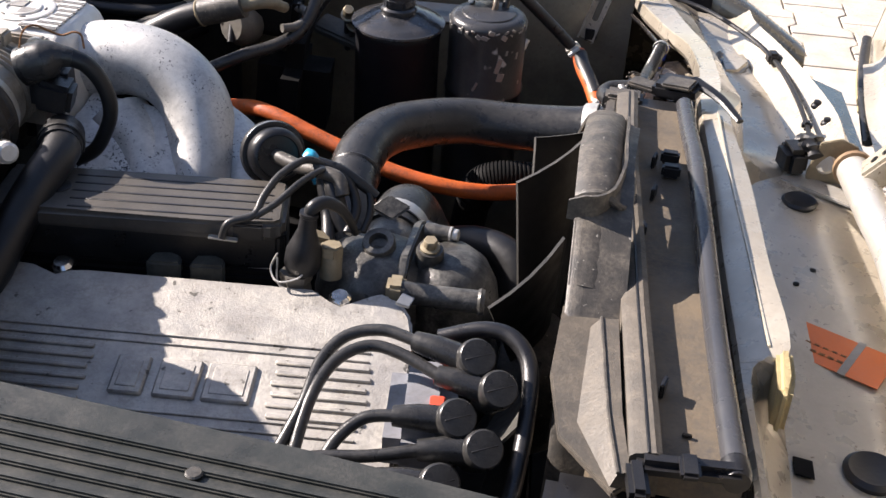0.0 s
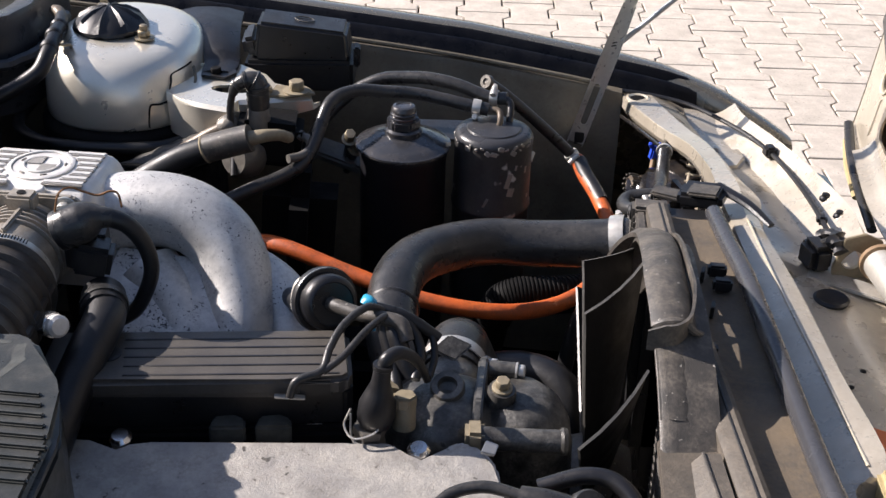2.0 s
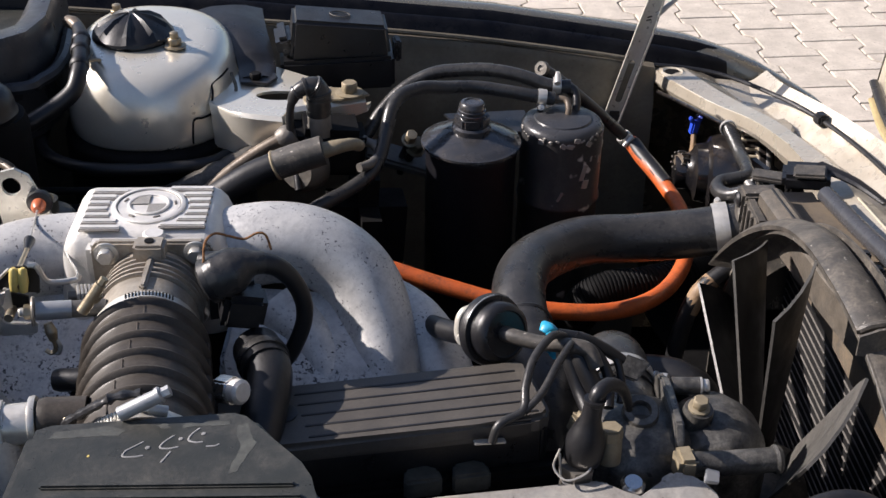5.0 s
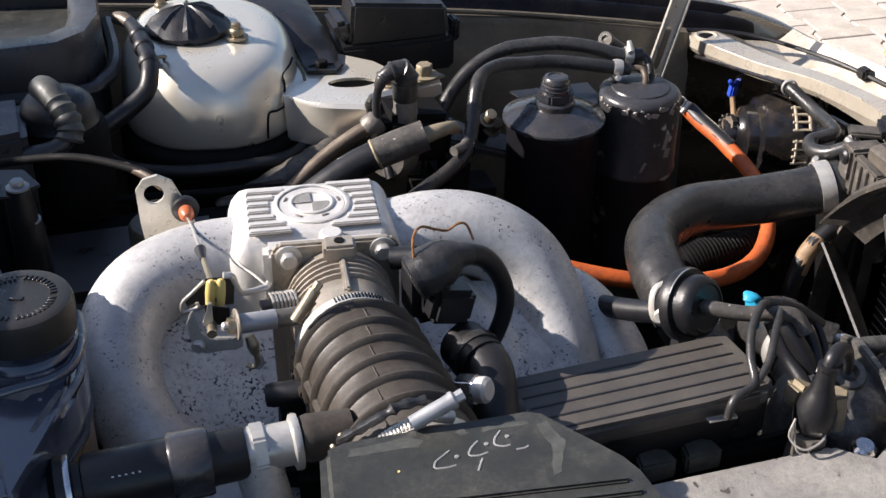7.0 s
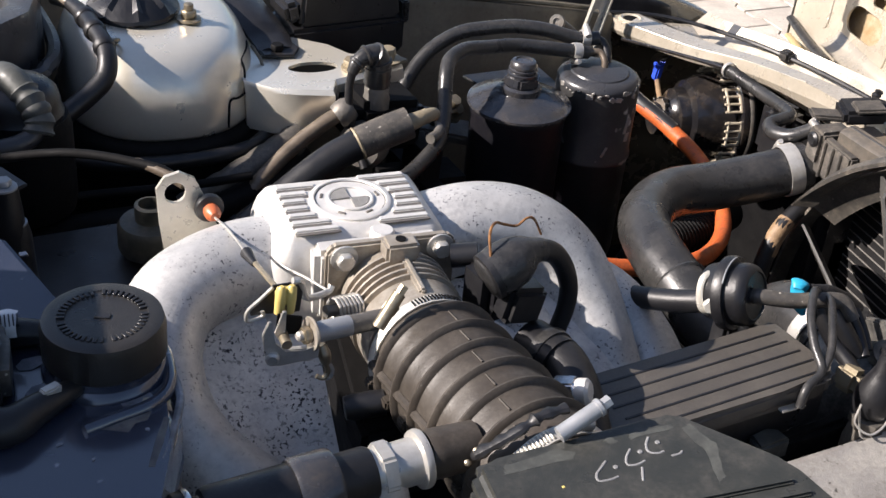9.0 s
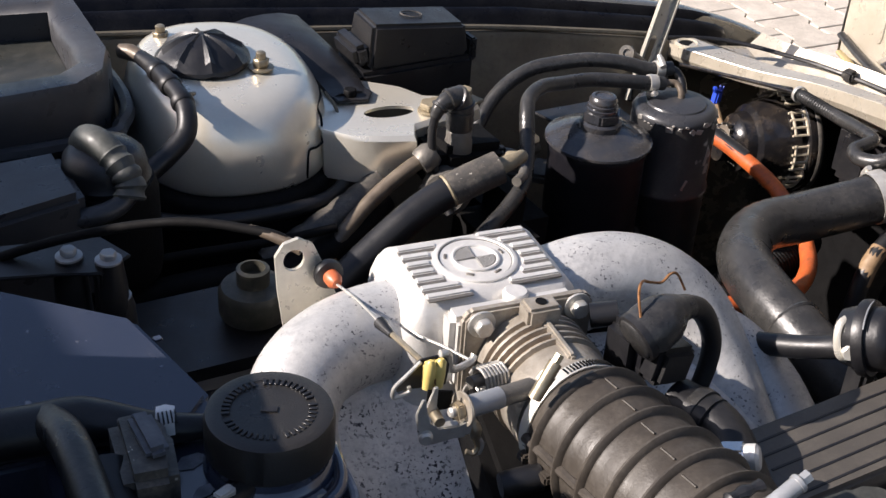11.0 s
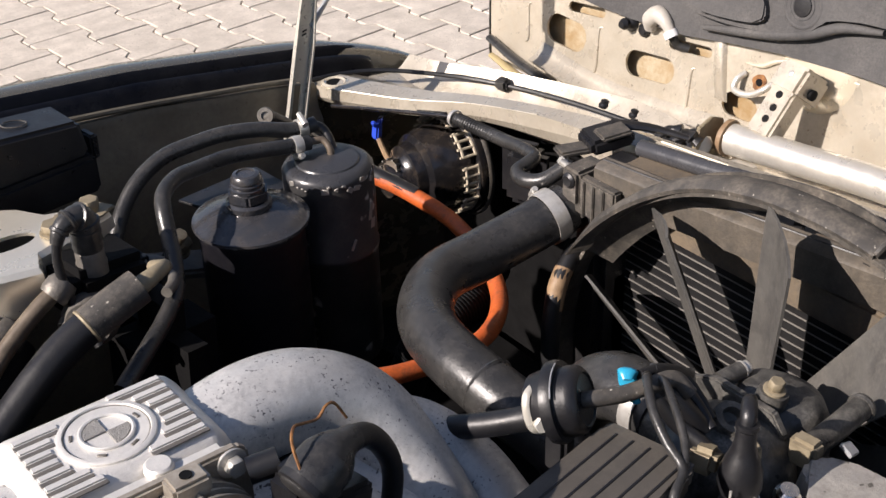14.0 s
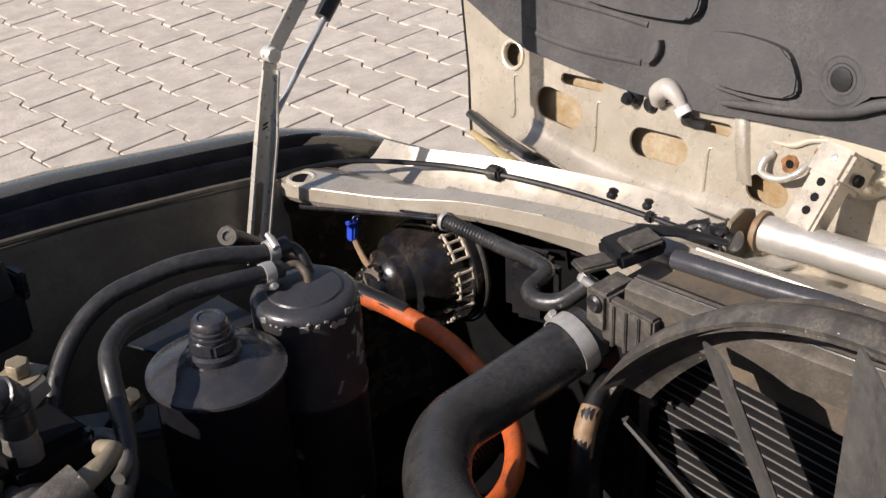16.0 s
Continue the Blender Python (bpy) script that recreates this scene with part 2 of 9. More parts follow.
BROWN_PIPE = material("brown_dusty_pipe", (0.16, 0.125, 0.09), (0.075, 0.058, 0.043), rough=0.45, metal=0.2, bump=0.1, blotch=40, amount=0.8, dust=0.3, dust_colour=(0.24, 0.20, 0.15))
TAN = material("tan_corroded_metal", (0.30, 0.25, 0.165), (0.16, 0.13, 0.085), rough=0.6, metal=0.3, bump=0.25, blotch=60, dust=0.4, dust_colour=(0.34, 0.30, 0.22))
WORN = material("worn_tan_rubber", (0.30, 0.20, 0.11), (0.15, 0.09, 0.05), rough=0.6, bump=0.3, blotch=45, amount=0.8)
CREAM = material("cream_plastic", (0.52, 0.45, 0.34), (0.40, 0.34, 0.25), rough=0.5, bump=0.05)
CREAM_GREY = material("pale_grey_plastic", (0.46, 0.43, 0.38), (0.34, 0.31, 0.27), rough=0.45, bump=0.05, blotch=60)
CHALK = material("faded_chalk_mark", (0.26, 0.26, 0.26), (0.12, 0.12, 0.12), rough=0.7, bump=0.05, grain=600)
FADED = material("faded_grey_plastic", (0.085, 0.088, 0.078), (0.045, 0.046, 0.042), rough=0.5, bump=0.1, blotch=90, amount=0.9)
LABEL_TORN = material("torn_grey_label", (0.30, 0.31, 0.34), (0.07, 0.075, 0.09), rough=0.5, bump=0.1, blotch=60, amount=0.9)
DIRTY_WHITE = material("dirty_white_plastic", (0.24, 0.245, 0.265), (0.13, 0.13, 0.14), rough=0.45, bump=0.1, blotch=40, dust=0.4, dust_colour=(0.12, 0.11, 0.10))
RED = material("red_print", (0.60, 0.08, 0.04), rough=0.5, bump=0.02)
TANK_WORN = material("chalky_worn_plastic", (0.05, 0.054, 0.066), (0.13, 0.135, 0.15), rough=0.45, bump=0.2, blotch=45, amount=0.9)
STAIN = material("dried_coolant_stain", (0.17, 0.165, 0.155), (0.05, 0.05, 0.055), rough=0.5, bump=0.2, blotch=90, amount=0.95)
TANK = material("aged_dark_tank_plastic", (0.025, 0.032, 0.054), (0.036, 0.043, 0.066), rough=0.18, spec=0.8, coat=1.0, bump=0.05, dust=0.10,
                dust_colour=(0.12, 0.11, 0.10), specks=0.05, speck_colour=(0.25, 0.25, 0.27), speck_scale=60)
CAP = material("satin_black_cap_plastic", (0.016, 0.015, 0.014), (0.024, 0.022, 0.020), rough=0.36, spec=0.5, bump=0.2, bump_scale=900, dust=0.12, dust_colour=(0.10, 0.085, 0.07))
AMBER = material("amber_tank_plastic", (0.16, 0.085, 0.025), (0.09, 0.05, 0.02), rough=0.4, bump=0.1, dust=0.3)
CORE = material("radiator_fins", (0.008, 0.008, 0.009), (0.013, 0.012, 0.012), rough=0.6, metal=0.3, bump=0.3)
SLAT = material("radiator_fin_edges", (0.34, 0.32, 0.29), (0.20, 0.19, 0.175), rough=0.5, metal=0.5, bump=0.1)
STONE = material("beige_concrete_paver", (0.63, 0.565, 0.48), (0.44, 0.39, 0.33), rough=0.88, bump=1.0, bump_scale=260, amount=0.85,
                 grain=150, blotch=16, dust=0.35, dust_colour=(0.31, 0.27, 0.225), specks=0.4, speck_colour=(0.30, 0.26, 0.215),
                 speck_scale=150, vary=0.06, spec=0.25)
STONE_FAR = material("beige_concrete_pavers_far", (0.63, 0.565, 0.48), (0.44, 0.39, 0.33), rough=0.88, bump=1.0, bump_scale=260,
                     amount=0.85, grain=150, blotch=16, dust=0.35, dust_colour=(0.31, 0.27, 0.225), specks=0.4,
                     speck_colour=(0.30, 0.26, 0.215), speck_scale=150, island=0.06, spec=0.25)
SAND = material("joint_sand", (0.085, 0.065, 0.048), (0.045, 0.036, 0.028), rough=0.95, bump=0.6, bump_scale=200, spec=0.2)


# ---- building helpers ----
def thing(name, at, label, category, group="", kind=""):
    ob = new(name)
    ob.location = at
    ob.empty_display_size = 0.02
    return tagged(ob, label, category, group, kind)


def origin(ob):
    at = Vector((0, 0, 0))
    while ob:
        at += ob.location
        ob = ob.parent
    return at


def finish(bm, mat, sharp=38.0):
    bmesh.ops.remove_doubles(bm, verts=bm.verts, dist=1e-6)
    bmesh.ops.recalc_face_normals(bm, faces=bm.faces)
    limit = radians(sharp)
    for f in bm.faces:
        f.smooth = True
    for e in bm.edges:
        e.smooth = len(e.link_faces) == 2 and e.calc_face_angle(0) < limit
    me = bpy.data.meshes.new("mesh")
    bm.to_mesh(me)
    bm.free()
    me.materials.append(mat)
    return me


def part(name, bm, mat, parent=None, label="", sharp=38.0):
    """One mesh object in world coordinates, under a thing or part."""
    at = origin(parent)
    bmesh.ops.translate(bm, verts=bm.verts, vec=-at)
    ob = new(name, finish(bm, mat, sharp))
    ob.parent = parent
    if label:
        ob["label"] = label
    return ob


def solo(name, bm, mat, at, label, category, group="", kind="", sharp=38.0):
    """A thing of one mesh, in world coordinates, with its base at the given place."""
    bmesh.ops.translate(bm, verts=bm.verts, vec=-Vector(at))
    ob = new(name, finish(bm, mat, sharp))
    ob.location = at
    return tagged(ob, label, category, group, kind)


def curve(points, steps=7):
    """A smooth line through the points."""
    p = [Vector(q) for q in points]
    if len(p) < 3:
        return p
    p = [2 * p[0] - p[1], *p, 2 * p[-1] - p[-2]]
    out = []
    for a, b, c, d in zip(p, p[1:], p[2:], p[3:]):
        for k in range(steps):
            t = k / steps
            out.append(0.5 * (2 * b + (c - a) * t + (2 * a - 5 * b + 4 * c - d) * t * t + (3 * b - a - 3 * c + d) * t ** 3))
    return [*out, p[-2]]


def bridge(bm, rings, closed=True, caps=True):
    rows = [[bm.verts.new(v) for v in ring] for ring in rings]
    n = len(rows[0])
    for a, b in zip(rows, rows[1:]):
        for k in range(n if closed else n - 1):
            j = (k + 1) % n
            bm.faces.new((a[k], a[j], b[j], b[k]))
    if caps and closed:
        bm.faces.new(rows[0])
        bm.faces.new(rows[-1])
    return rows


def tube(points, radius, seg=14, steps=7, flat=1.0, bm=None, raw=False, caps=True):
    """A hose or bar swept along a smooth line; radius may be a list along it."""
    bm = bm or bmesh.new()
    line = [Vector(q) for q in points] if raw else curve(points, steps)
    radii = list(radius) if isinstance(radius, (list, tuple)) else [radius]
    rings, side = [], None
    for i, p in enumerate(line):
        d = (line[min(i + 1, len(line) - 1)] - line[max(i - 1, 0)]).normalized()
        if side is None:
            side = d.cross(Vector((0, 0, 1)) if abs(d.z) < 0.9 else Vector((0, 1, 0))).normalized()
        side = (side - d * side.dot(d)).normalized()
        up = side.cross(d)
        u = i / max(len(line) - 1, 1) * (len(radii) - 1)
        k = min(int(u), len(radii) - 1)
        r = radii[k] + (radii[min(k + 1, len(radii) - 1)] - radii[k]) * (u - k)
        rings.append([p + side * (r * math.cos(2 * math.pi * j / seg)) + up * (r * flat * math.sin(2 * math.pi * j / seg)) for j in range(seg)])
    bridge(bm, rings, caps=caps)
    return bm


def frame_of(axis, at):
    return Matrix.Translation(at) @ Vector(axis).to_track_quat("Z", "Y").to_matrix().to_4x4()


def lathe(profile, at, axis=(0, 0, 1), seg=32, bm=None, caps=True):
    """Turned shape: (radius, height) pairs about an axis."""
    bm = bm or bmesh.new()
    m = frame_of(axis, at)
    bridge(bm, [[m @ Vector((r * math.cos(2 * math.pi * j / seg), r * math.sin(2 * math.pi * j / seg), h)) for j in range(seg)]
                for r, h in profile], caps=caps)
    return bm


def slab(outline, z0, z1, bevel=0.002, m=None, bm=None, segments=2):
    """A plate of any outline, with rounded upper and lower rims."""
    own = bmesh.new()
    low = [own.verts.new((x, y, z0)) for x, y in outline]
    high = [own.verts.new((x, y, z1)) for x, y in outline]
    own.faces.new(low[::-1])
    own.faces.new(high)
    for k in range(len(low)):
        j = (k + 1) % len(low)
        own.faces.new((low[k], low[j], high[j], high[k]))
    if bevel:
        bmesh.ops.bevel(own, geom=own.edges[:], offset=bevel, segments=segments, affect="EDGES", clamp_overlap=True)
    if m:
        bmesh.ops.transform(own, matrix=m, verts=own.verts)
    if bm is None:
        return own
    me = bpy.data.meshes.new("tmp")
    own.to_mesh(me)
    own.free()
    bm.from_mesh(me)
    bpy.data.meshes.remove(me)
    return bm


def box(centre, size, bevel=0.003, turn=(0, 0, 0), bm=None, segments=2):
    x, y, z = (s / 2 for s in size)
    m = pose(*centre, *turn)
    return slab([(-x, -y), (x, -y), (x, y), (-x, y)], -z, z, bevel, m, bm, segments)


def hexagon(r):
    return [(r * math.cos(math.pi / 3 * k), r * math.sin(math.pi / 3 * k)) for k in range(6)]


def bolt(at, axis=(0, 0, 1), r=0.007, h=0.006, washer=0.011, bm=None):
    """A hexagon head on a washer."""
    bm = bm or bmesh.new()
    m = frame_of(axis, at)
    lathe([(washer, 0), (washer, 0.0016), (washer * 0.9, 0.002)], at, axis, 20, bm)
    slab(hexagon(r), 0.002, 0.002 + h, 0.0008, m, bm, 1)
    return bm


def clamp(at, axis, r, width=0.009, bm=None, screw=None):
    """A worm-drive hose clamp: band and screw housing."""
    bm = bm or bmesh.new()
    lathe([(r, -width / 2), (r + 0.0012, -width / 2), (r + 0.0016, 0), (r + 0.0012, width / 2), (r, width / 2)], at, axis, 28, bm, caps=False)
    if screw:
        d = Vector(screw)
        a = Vector(axis).normalized()
        d = (d - a * d.dot(a)).normalized()
        t = a.cross(d)
        c = Vector(at) + d * (r + 0.003)
        tube([c - t * 0.006, c + t * 0.005], 0.0034, 10, 1, bm=bm, raw=True)
        tube([c + t * 0.005, c + t * 0.009], 0.0026, 6, 1, bm=bm, raw=True)
    return bm


# ---- the large structure: ground, car body round the engine bay ----
def height_of_wing(x):
    """Height of the fender's inner edge, which falls towards the nose."""
    table = [(-0.9, 0.79), (-0.3, 0.757), (0.05, 0.728), (0.2, 0.706), (0.3, 0.690), (0.38, 0.668), (0.46, 0.628), (0.5, 0.6)]
    for (a, za), (b, zb) in zip(table, table[1:]):
        if x <= b:
            return za + (zb - za) * (x - a) / (b - a)
    return table[-1][1]


def ground():
    bm = bmesh.new()
    bmesh.ops.create_grid(bm, x_segments=8, y_segments=8, size=400)
    bmesh.ops.translate(bm, verts=bm.verts, vec=(0, 0, -0.012))
    return solo("ground", bm, SAND, (0, 0, 0), "sandy ground under the paving, reaching far away", "ground", kind="structure")


ground()


CAR = thing("car_body", (-0.2, -0.48, 0.0), "beige metallic front car body with an open engine bay", "car body")


def fender():
    xs = [-0.9 + 0.05 * k for k in range(25)] + [0.33, 0.36, 0.39, 0.42, 0.445, 0.462, 0.472]
    rings = []
    for x in xs:
        z = height_of_wing(x)
        bend = max(0.0, x - 0.25)
        dy = -0.55 * bend ** 1.5
        rings.append([Vector((x, y + dy, zz)) for y, zz in (
            (0.334, z - 0.03), (0.336, z - 0.006), (0.342, z + 0.001), (0.356, z + 0.004), (0.372, z + 0.002), (0.386, z - 0.006),
            (0.397, z - 0.022), (0.405, z - 0.06), (0.415, z - 0.16), (0.425, 0.45), (0.415, 0.28), (0.39, 0.22), (0.375, 0.22), (0.37, 0.5))])
    bm = bmesh.new()
    bridge(bm, rings, closed=False)
    t = part("front_fender", bm, FENDER, CAR, "grey-beige metallic fender", sharp=60)
    bm = bmesh.new()
    rings = []
    for x in xs[:23] + [0.22, 0.25, 0.28, 0.31, 0.335]:
        z = height_of_wing(x)
        rings.append([Vector((x, y, zz)) for y, zz in (
            (0.343, z - 0.014), (0.343, z - 0.003), (0.341, z + 0.002), (0.336, z + 0.004), (0.331, z + 0.001), (0.328, z - 0.006), (0.326, z - 0.009), (0.323, z - 0.007), (0.319, z - 0.003),
            (0.314, z - 0.004), (0.309, z - 0.010), (0.305, z - 0.018), (0.300, z - 0.023), (0.298, z - 0.027), (0.302, z - 0.030), (0.33, z - 0.022))])
    tip = sum(rings[-1], Vector()) / len(rings[-1])
    rings.append([v + (tip - v) * 0.25 + Vector((0.012, 0, -0.004)) for v in rings[-1]])
    bridge(bm, rings, closed=True)
    part("rubber_seal", bm, SEAL, t, "black ribbed rubber seal", sharp=50)
    return t


fender()


def inner_wing():
    bm = bmesh.new()
    rings = []
    for k in range(24):
        x = -0.9 + 0.05 * k
        z = height_of_wing(x)
        rings.append([Vector((x, y, zz)) for y, zz in ((0.300, z - 0.02), (0.289, z - 0.022), (0.285, z - 0.030), (0.284, z - 0.05), (0.276, z - 0.06),
                                                       (0.272, 0.55), (0.262, 0.45), (0.25, 0.3), (0.26, 0.3), (0.29, 0.45), (0.296, z - 0.05))])
    bridge(bm, rings, closed=True)
    t = part("inner_wing", bm, PAINT_SHADED_DUSTY, CAR, "dusty beige inner wing, coloured darker for its shade", sharp=45)
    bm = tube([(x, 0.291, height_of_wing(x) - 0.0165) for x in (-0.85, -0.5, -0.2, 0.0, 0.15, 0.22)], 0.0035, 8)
    part("edge_bead", bm, PAINT_SHADED_DUSTY, t, "dull painted bead along the edge")
    # flat shelf between strut tower and pressure regulator, with its round opening
    bm = bmesh.new()
    out = [(-0.262, 0.135), (-0.262, 0.034), (-0.240, 0.014), (-0.214, 0.006), (-0.186, 0.000), (-0.178, 0.022), (-0.143, 0.034), (-0.104, 0.052), (-0.110, 0.066), (-0.150, 0.076), (-0.165, 0.100), (-0.20, 0.125)]
    hole = [(-0.192 + 0.024 * math.cos(a), 0.051 + 0.0115 * math.sin(a)) for a in [2 * math.pi * k / 20 for k in range(20)]]
    edges = []
    for loop in (out, hole):
        vs = [bm.verts.new((x, y, 0.7465 - 0.05 * max(0, x + 0.15))) for x, y in loop]
        edges += [bm.edges.new((vs[k], vs[(k + 1) % len(vs)])) for k in range(len(vs))]
    bmesh.ops.triangle_fill(bm, edges=edges, use_beauty=True, normal=(0, 0, 1))
    ret = bmesh.ops.extrude_face_region(bm, geom=bm.faces[:])
    bmesh.ops.translate(bm, verts=[v for v in ret["geom"] if isinstance(v, bmesh.types.BMVert)], vec=(0, 0, -0.003))
    part("shelf", bm, PAINT_METAL, t)
    bm = bmesh.new()
    rows = []
    for x, y in out[1:8]:
        zt = 0.7465 - 0.05 * max(0, x + 0.15)
        drop = 0.014 + 0.034 * min(1.0, max(0.0, (-0.10 - x) / 0.15))
        rows.append([Vector((x, y, zt)), Vector((x + 0.001, y - 0.004, zt - 0.004)), Vector((x + 0.003, y - 0.003, zt - drop)), Vector((x + 0.006, y + 0.020, zt - drop - 0.004)),
                     Vector((x + 0.006, y + 0.022, zt - drop)), Vector((x + 0.003, y + 0.003, zt - drop + 0.003))])
    bridge(bm, rows, closed=True)
    part("shelf_face", bm, PAINT_METAL, t)
    part("shelf_bolt", bolt((-0.219, 0.084, 0.7475), r=0.0065, h=0.008, washer=0.010), GRIME_AND_SHADE, t, "black bolt")
    part("cap_nut", bolt((-0.155, 0.042, 0.7470), r=0.0105, h=0.007, washer=0.012), TAN, t)
    return t


inner_wing()


def strut_tower():
    cx, cy = -0.329, 0.118

    def shell(profile):
        bm = bmesh.new()
        rings = []
        for q, z in profile:
            ring = []
            for k in range(64):
                a = 2 * math.pi * k / 64
                c, w = math.cos(a), math.sin(a)
                fit = (abs(c) ** 2.4 + abs(w) ** 2.4) ** (-1 / 2.4)
                dx, dy = 0.090 * q * fit * c, 0.112 * q * fit * w
                ring.append(Vector((cx + dx, cy + dy, z - 0.06 * dx * min(1.0, (0.8 if z > 0.71 else 0)) + 0.05 * dy * (1 if z > 0.74 else 0))))
            rings.append(ring)
        bridge(bm, rings)
        return bm

    t = part("strut_tower", shell([(0.2, 0.7860), (0.55, 0.7855), (0.68, 0.7845), (0.77, 0.7815), (0.845, 0.7765), (0.905, 0.769), (0.95, 0.7595), (0.98, 0.748), (0.998, 0.734), (1.005, 0.720), (1.01, 0.708), (0.99, 0.704)]),
             PAINT_METAL, CAR, "beige pearl strut tower dome", sharp=70)
    part("tower_base", shell([(0.99, 0.7045), (1.06, 0.700), (1.08, 0.695), (1.08, 0.66), (1.08, 0.42)]), GRIME_AND_SHADE, t, "black lower part of the tower")
    # flange seam that joins the shelf
    bm = tube([(-0.244, 0.082, 0.758), (-0.238, 0.066, 0.748), (-0.240, 0.048, 0.735), (-0.250, 0.036, 0.715), (-0.252, 0.034, 0.702)], 0.0018, 6)
    part("seam_bead", bm, PAINT_SHADED_DUSTY, t)
    for joint in ([(-0.2480, 0.087, 0.7610), (-0.2520, 0.070, 0.7605), (-0.2600, 0.0520, 0.7590), (-0.2590, 0.0440, 0.7530), (-0.2600, 0.0360, 0.7430), (-0.2610, 0.0310, 0.7340)], [(-0.2610, 0.0310, 0.7345), (-0.2680, 0.0248, 0.7335), (-0.2765, 0.0200, 0.7330), (-0.2785, 0.0175, 0.7180), (-0.2790, 0.0172, 0.7080)]):
        part("panel_joint", tube(joint, 0.0011, 6), GRIME_AND_SHADE, t, "dark cracked panel joint")
    # ribbed cap
    cap_at = Vector((-0.348, 0.116, 0.7845))
    bm = bmesh.new()
    rows = []
    for r, h in ((0.041, 0.0), (0.043, 0.003), (0.042, 0.006), (0.036, 0.012), (0.022, 0.0205), (0.008, 0.026), (0.003, 0.0265)):
        ring = []
        for k in range(48):
            a = 2 * math.pi * k / 48
            rib = 1.0 if k % 6 == 0 else 0.0
            ring.append(cap_at + Vector((r * math.cos(a), r * math.sin(a), h + 0.0035 * rib * (1 if 0.008 < r < 0.042 else 0.3))))
        rows.append(ring)
    bridge(bm, rows)
    part("cap", bm, PLASTIC, t, "black ribbed plastic cap", sharp=20)
    for x, y, z in ((-0.301, 0.090, 0.7845), (-0.375, 0.172, 0.784)):
        bm = bolt((x, y, z), r=0.0075, h=0.0075, washer=0.0115)
        lathe([(0.0045, 0.009), (0.0045, 0.015), (0.003, 0.016)], (x, y, z), (0, 0, 1), 12, bm)
        part("strut_nut", bm, BRASS, t, "yellow-zinc nut")
    part("drain_hole", lathe([(0.0028, 0), (0.0028, 0.0006)], (-0.281, 0.186, 0.7815), (0.2, 0, 1), 12), GRIME_AND_SHADE, t)
    part("base_seal", tube([(-0.450, 0.12, 0.692), (-0.440, 0.04, 0.692), (-0.40, 0.000, 0.692), (-0.34, -0.010, 0.692), (-0.27, 0.000, 0.693), (-0.235, 0.03, 0.694)], 0.007, 10),
         RUBBER_DARK, t, "black sealing bead")
    # smooth dark brace behind the dome, with its bolted foot
    part("brace_foot", slab([(-0.240, 0.105), (-0.234, 0.074), (-0.205, 0.071), (-0.196, 0.088), (-0.203, 0.110)], 0.7480, 0.7510, 0.001), PLASTIC, t, "black sheet foot")
    near = curve([(-0.300, 0.225, 0.772), (-0.270, 0.180, 0.771), (-0.250, 0.140, 0.764), (-0.240, 0.112, 0.753), (-0.236, 0.085, 0.7505)], 5)
    far = curve([(-0.225, 0.245, 0.768), (-0.216, 0.190, 0.766), (-0.206, 0.145, 0.759), (-0.200, 0.115, 0.752), (-0.202, 0.088, 0.7505)], 5)
    rows = []
    for p, q in zip(near, far):
        mid = (p + q) / 2 + Vector((0, 0, 0.006 if p.z > 0.755 else 0.001))
        low = Vector((0, 0, -0.004))
        rows.append([p + low, p, (p + mid) / 2 + Vector((0, 0, 0.002)), mid, (q + mid) / 2 + Vector((0, 0, 0.002)), q, q + low])
    bm = bmesh.new()
    bridge(bm, rows)
    part("brace", bm, PLASTIC, t, "smooth dark brace", sharp=60)
    return t


strut_tower()


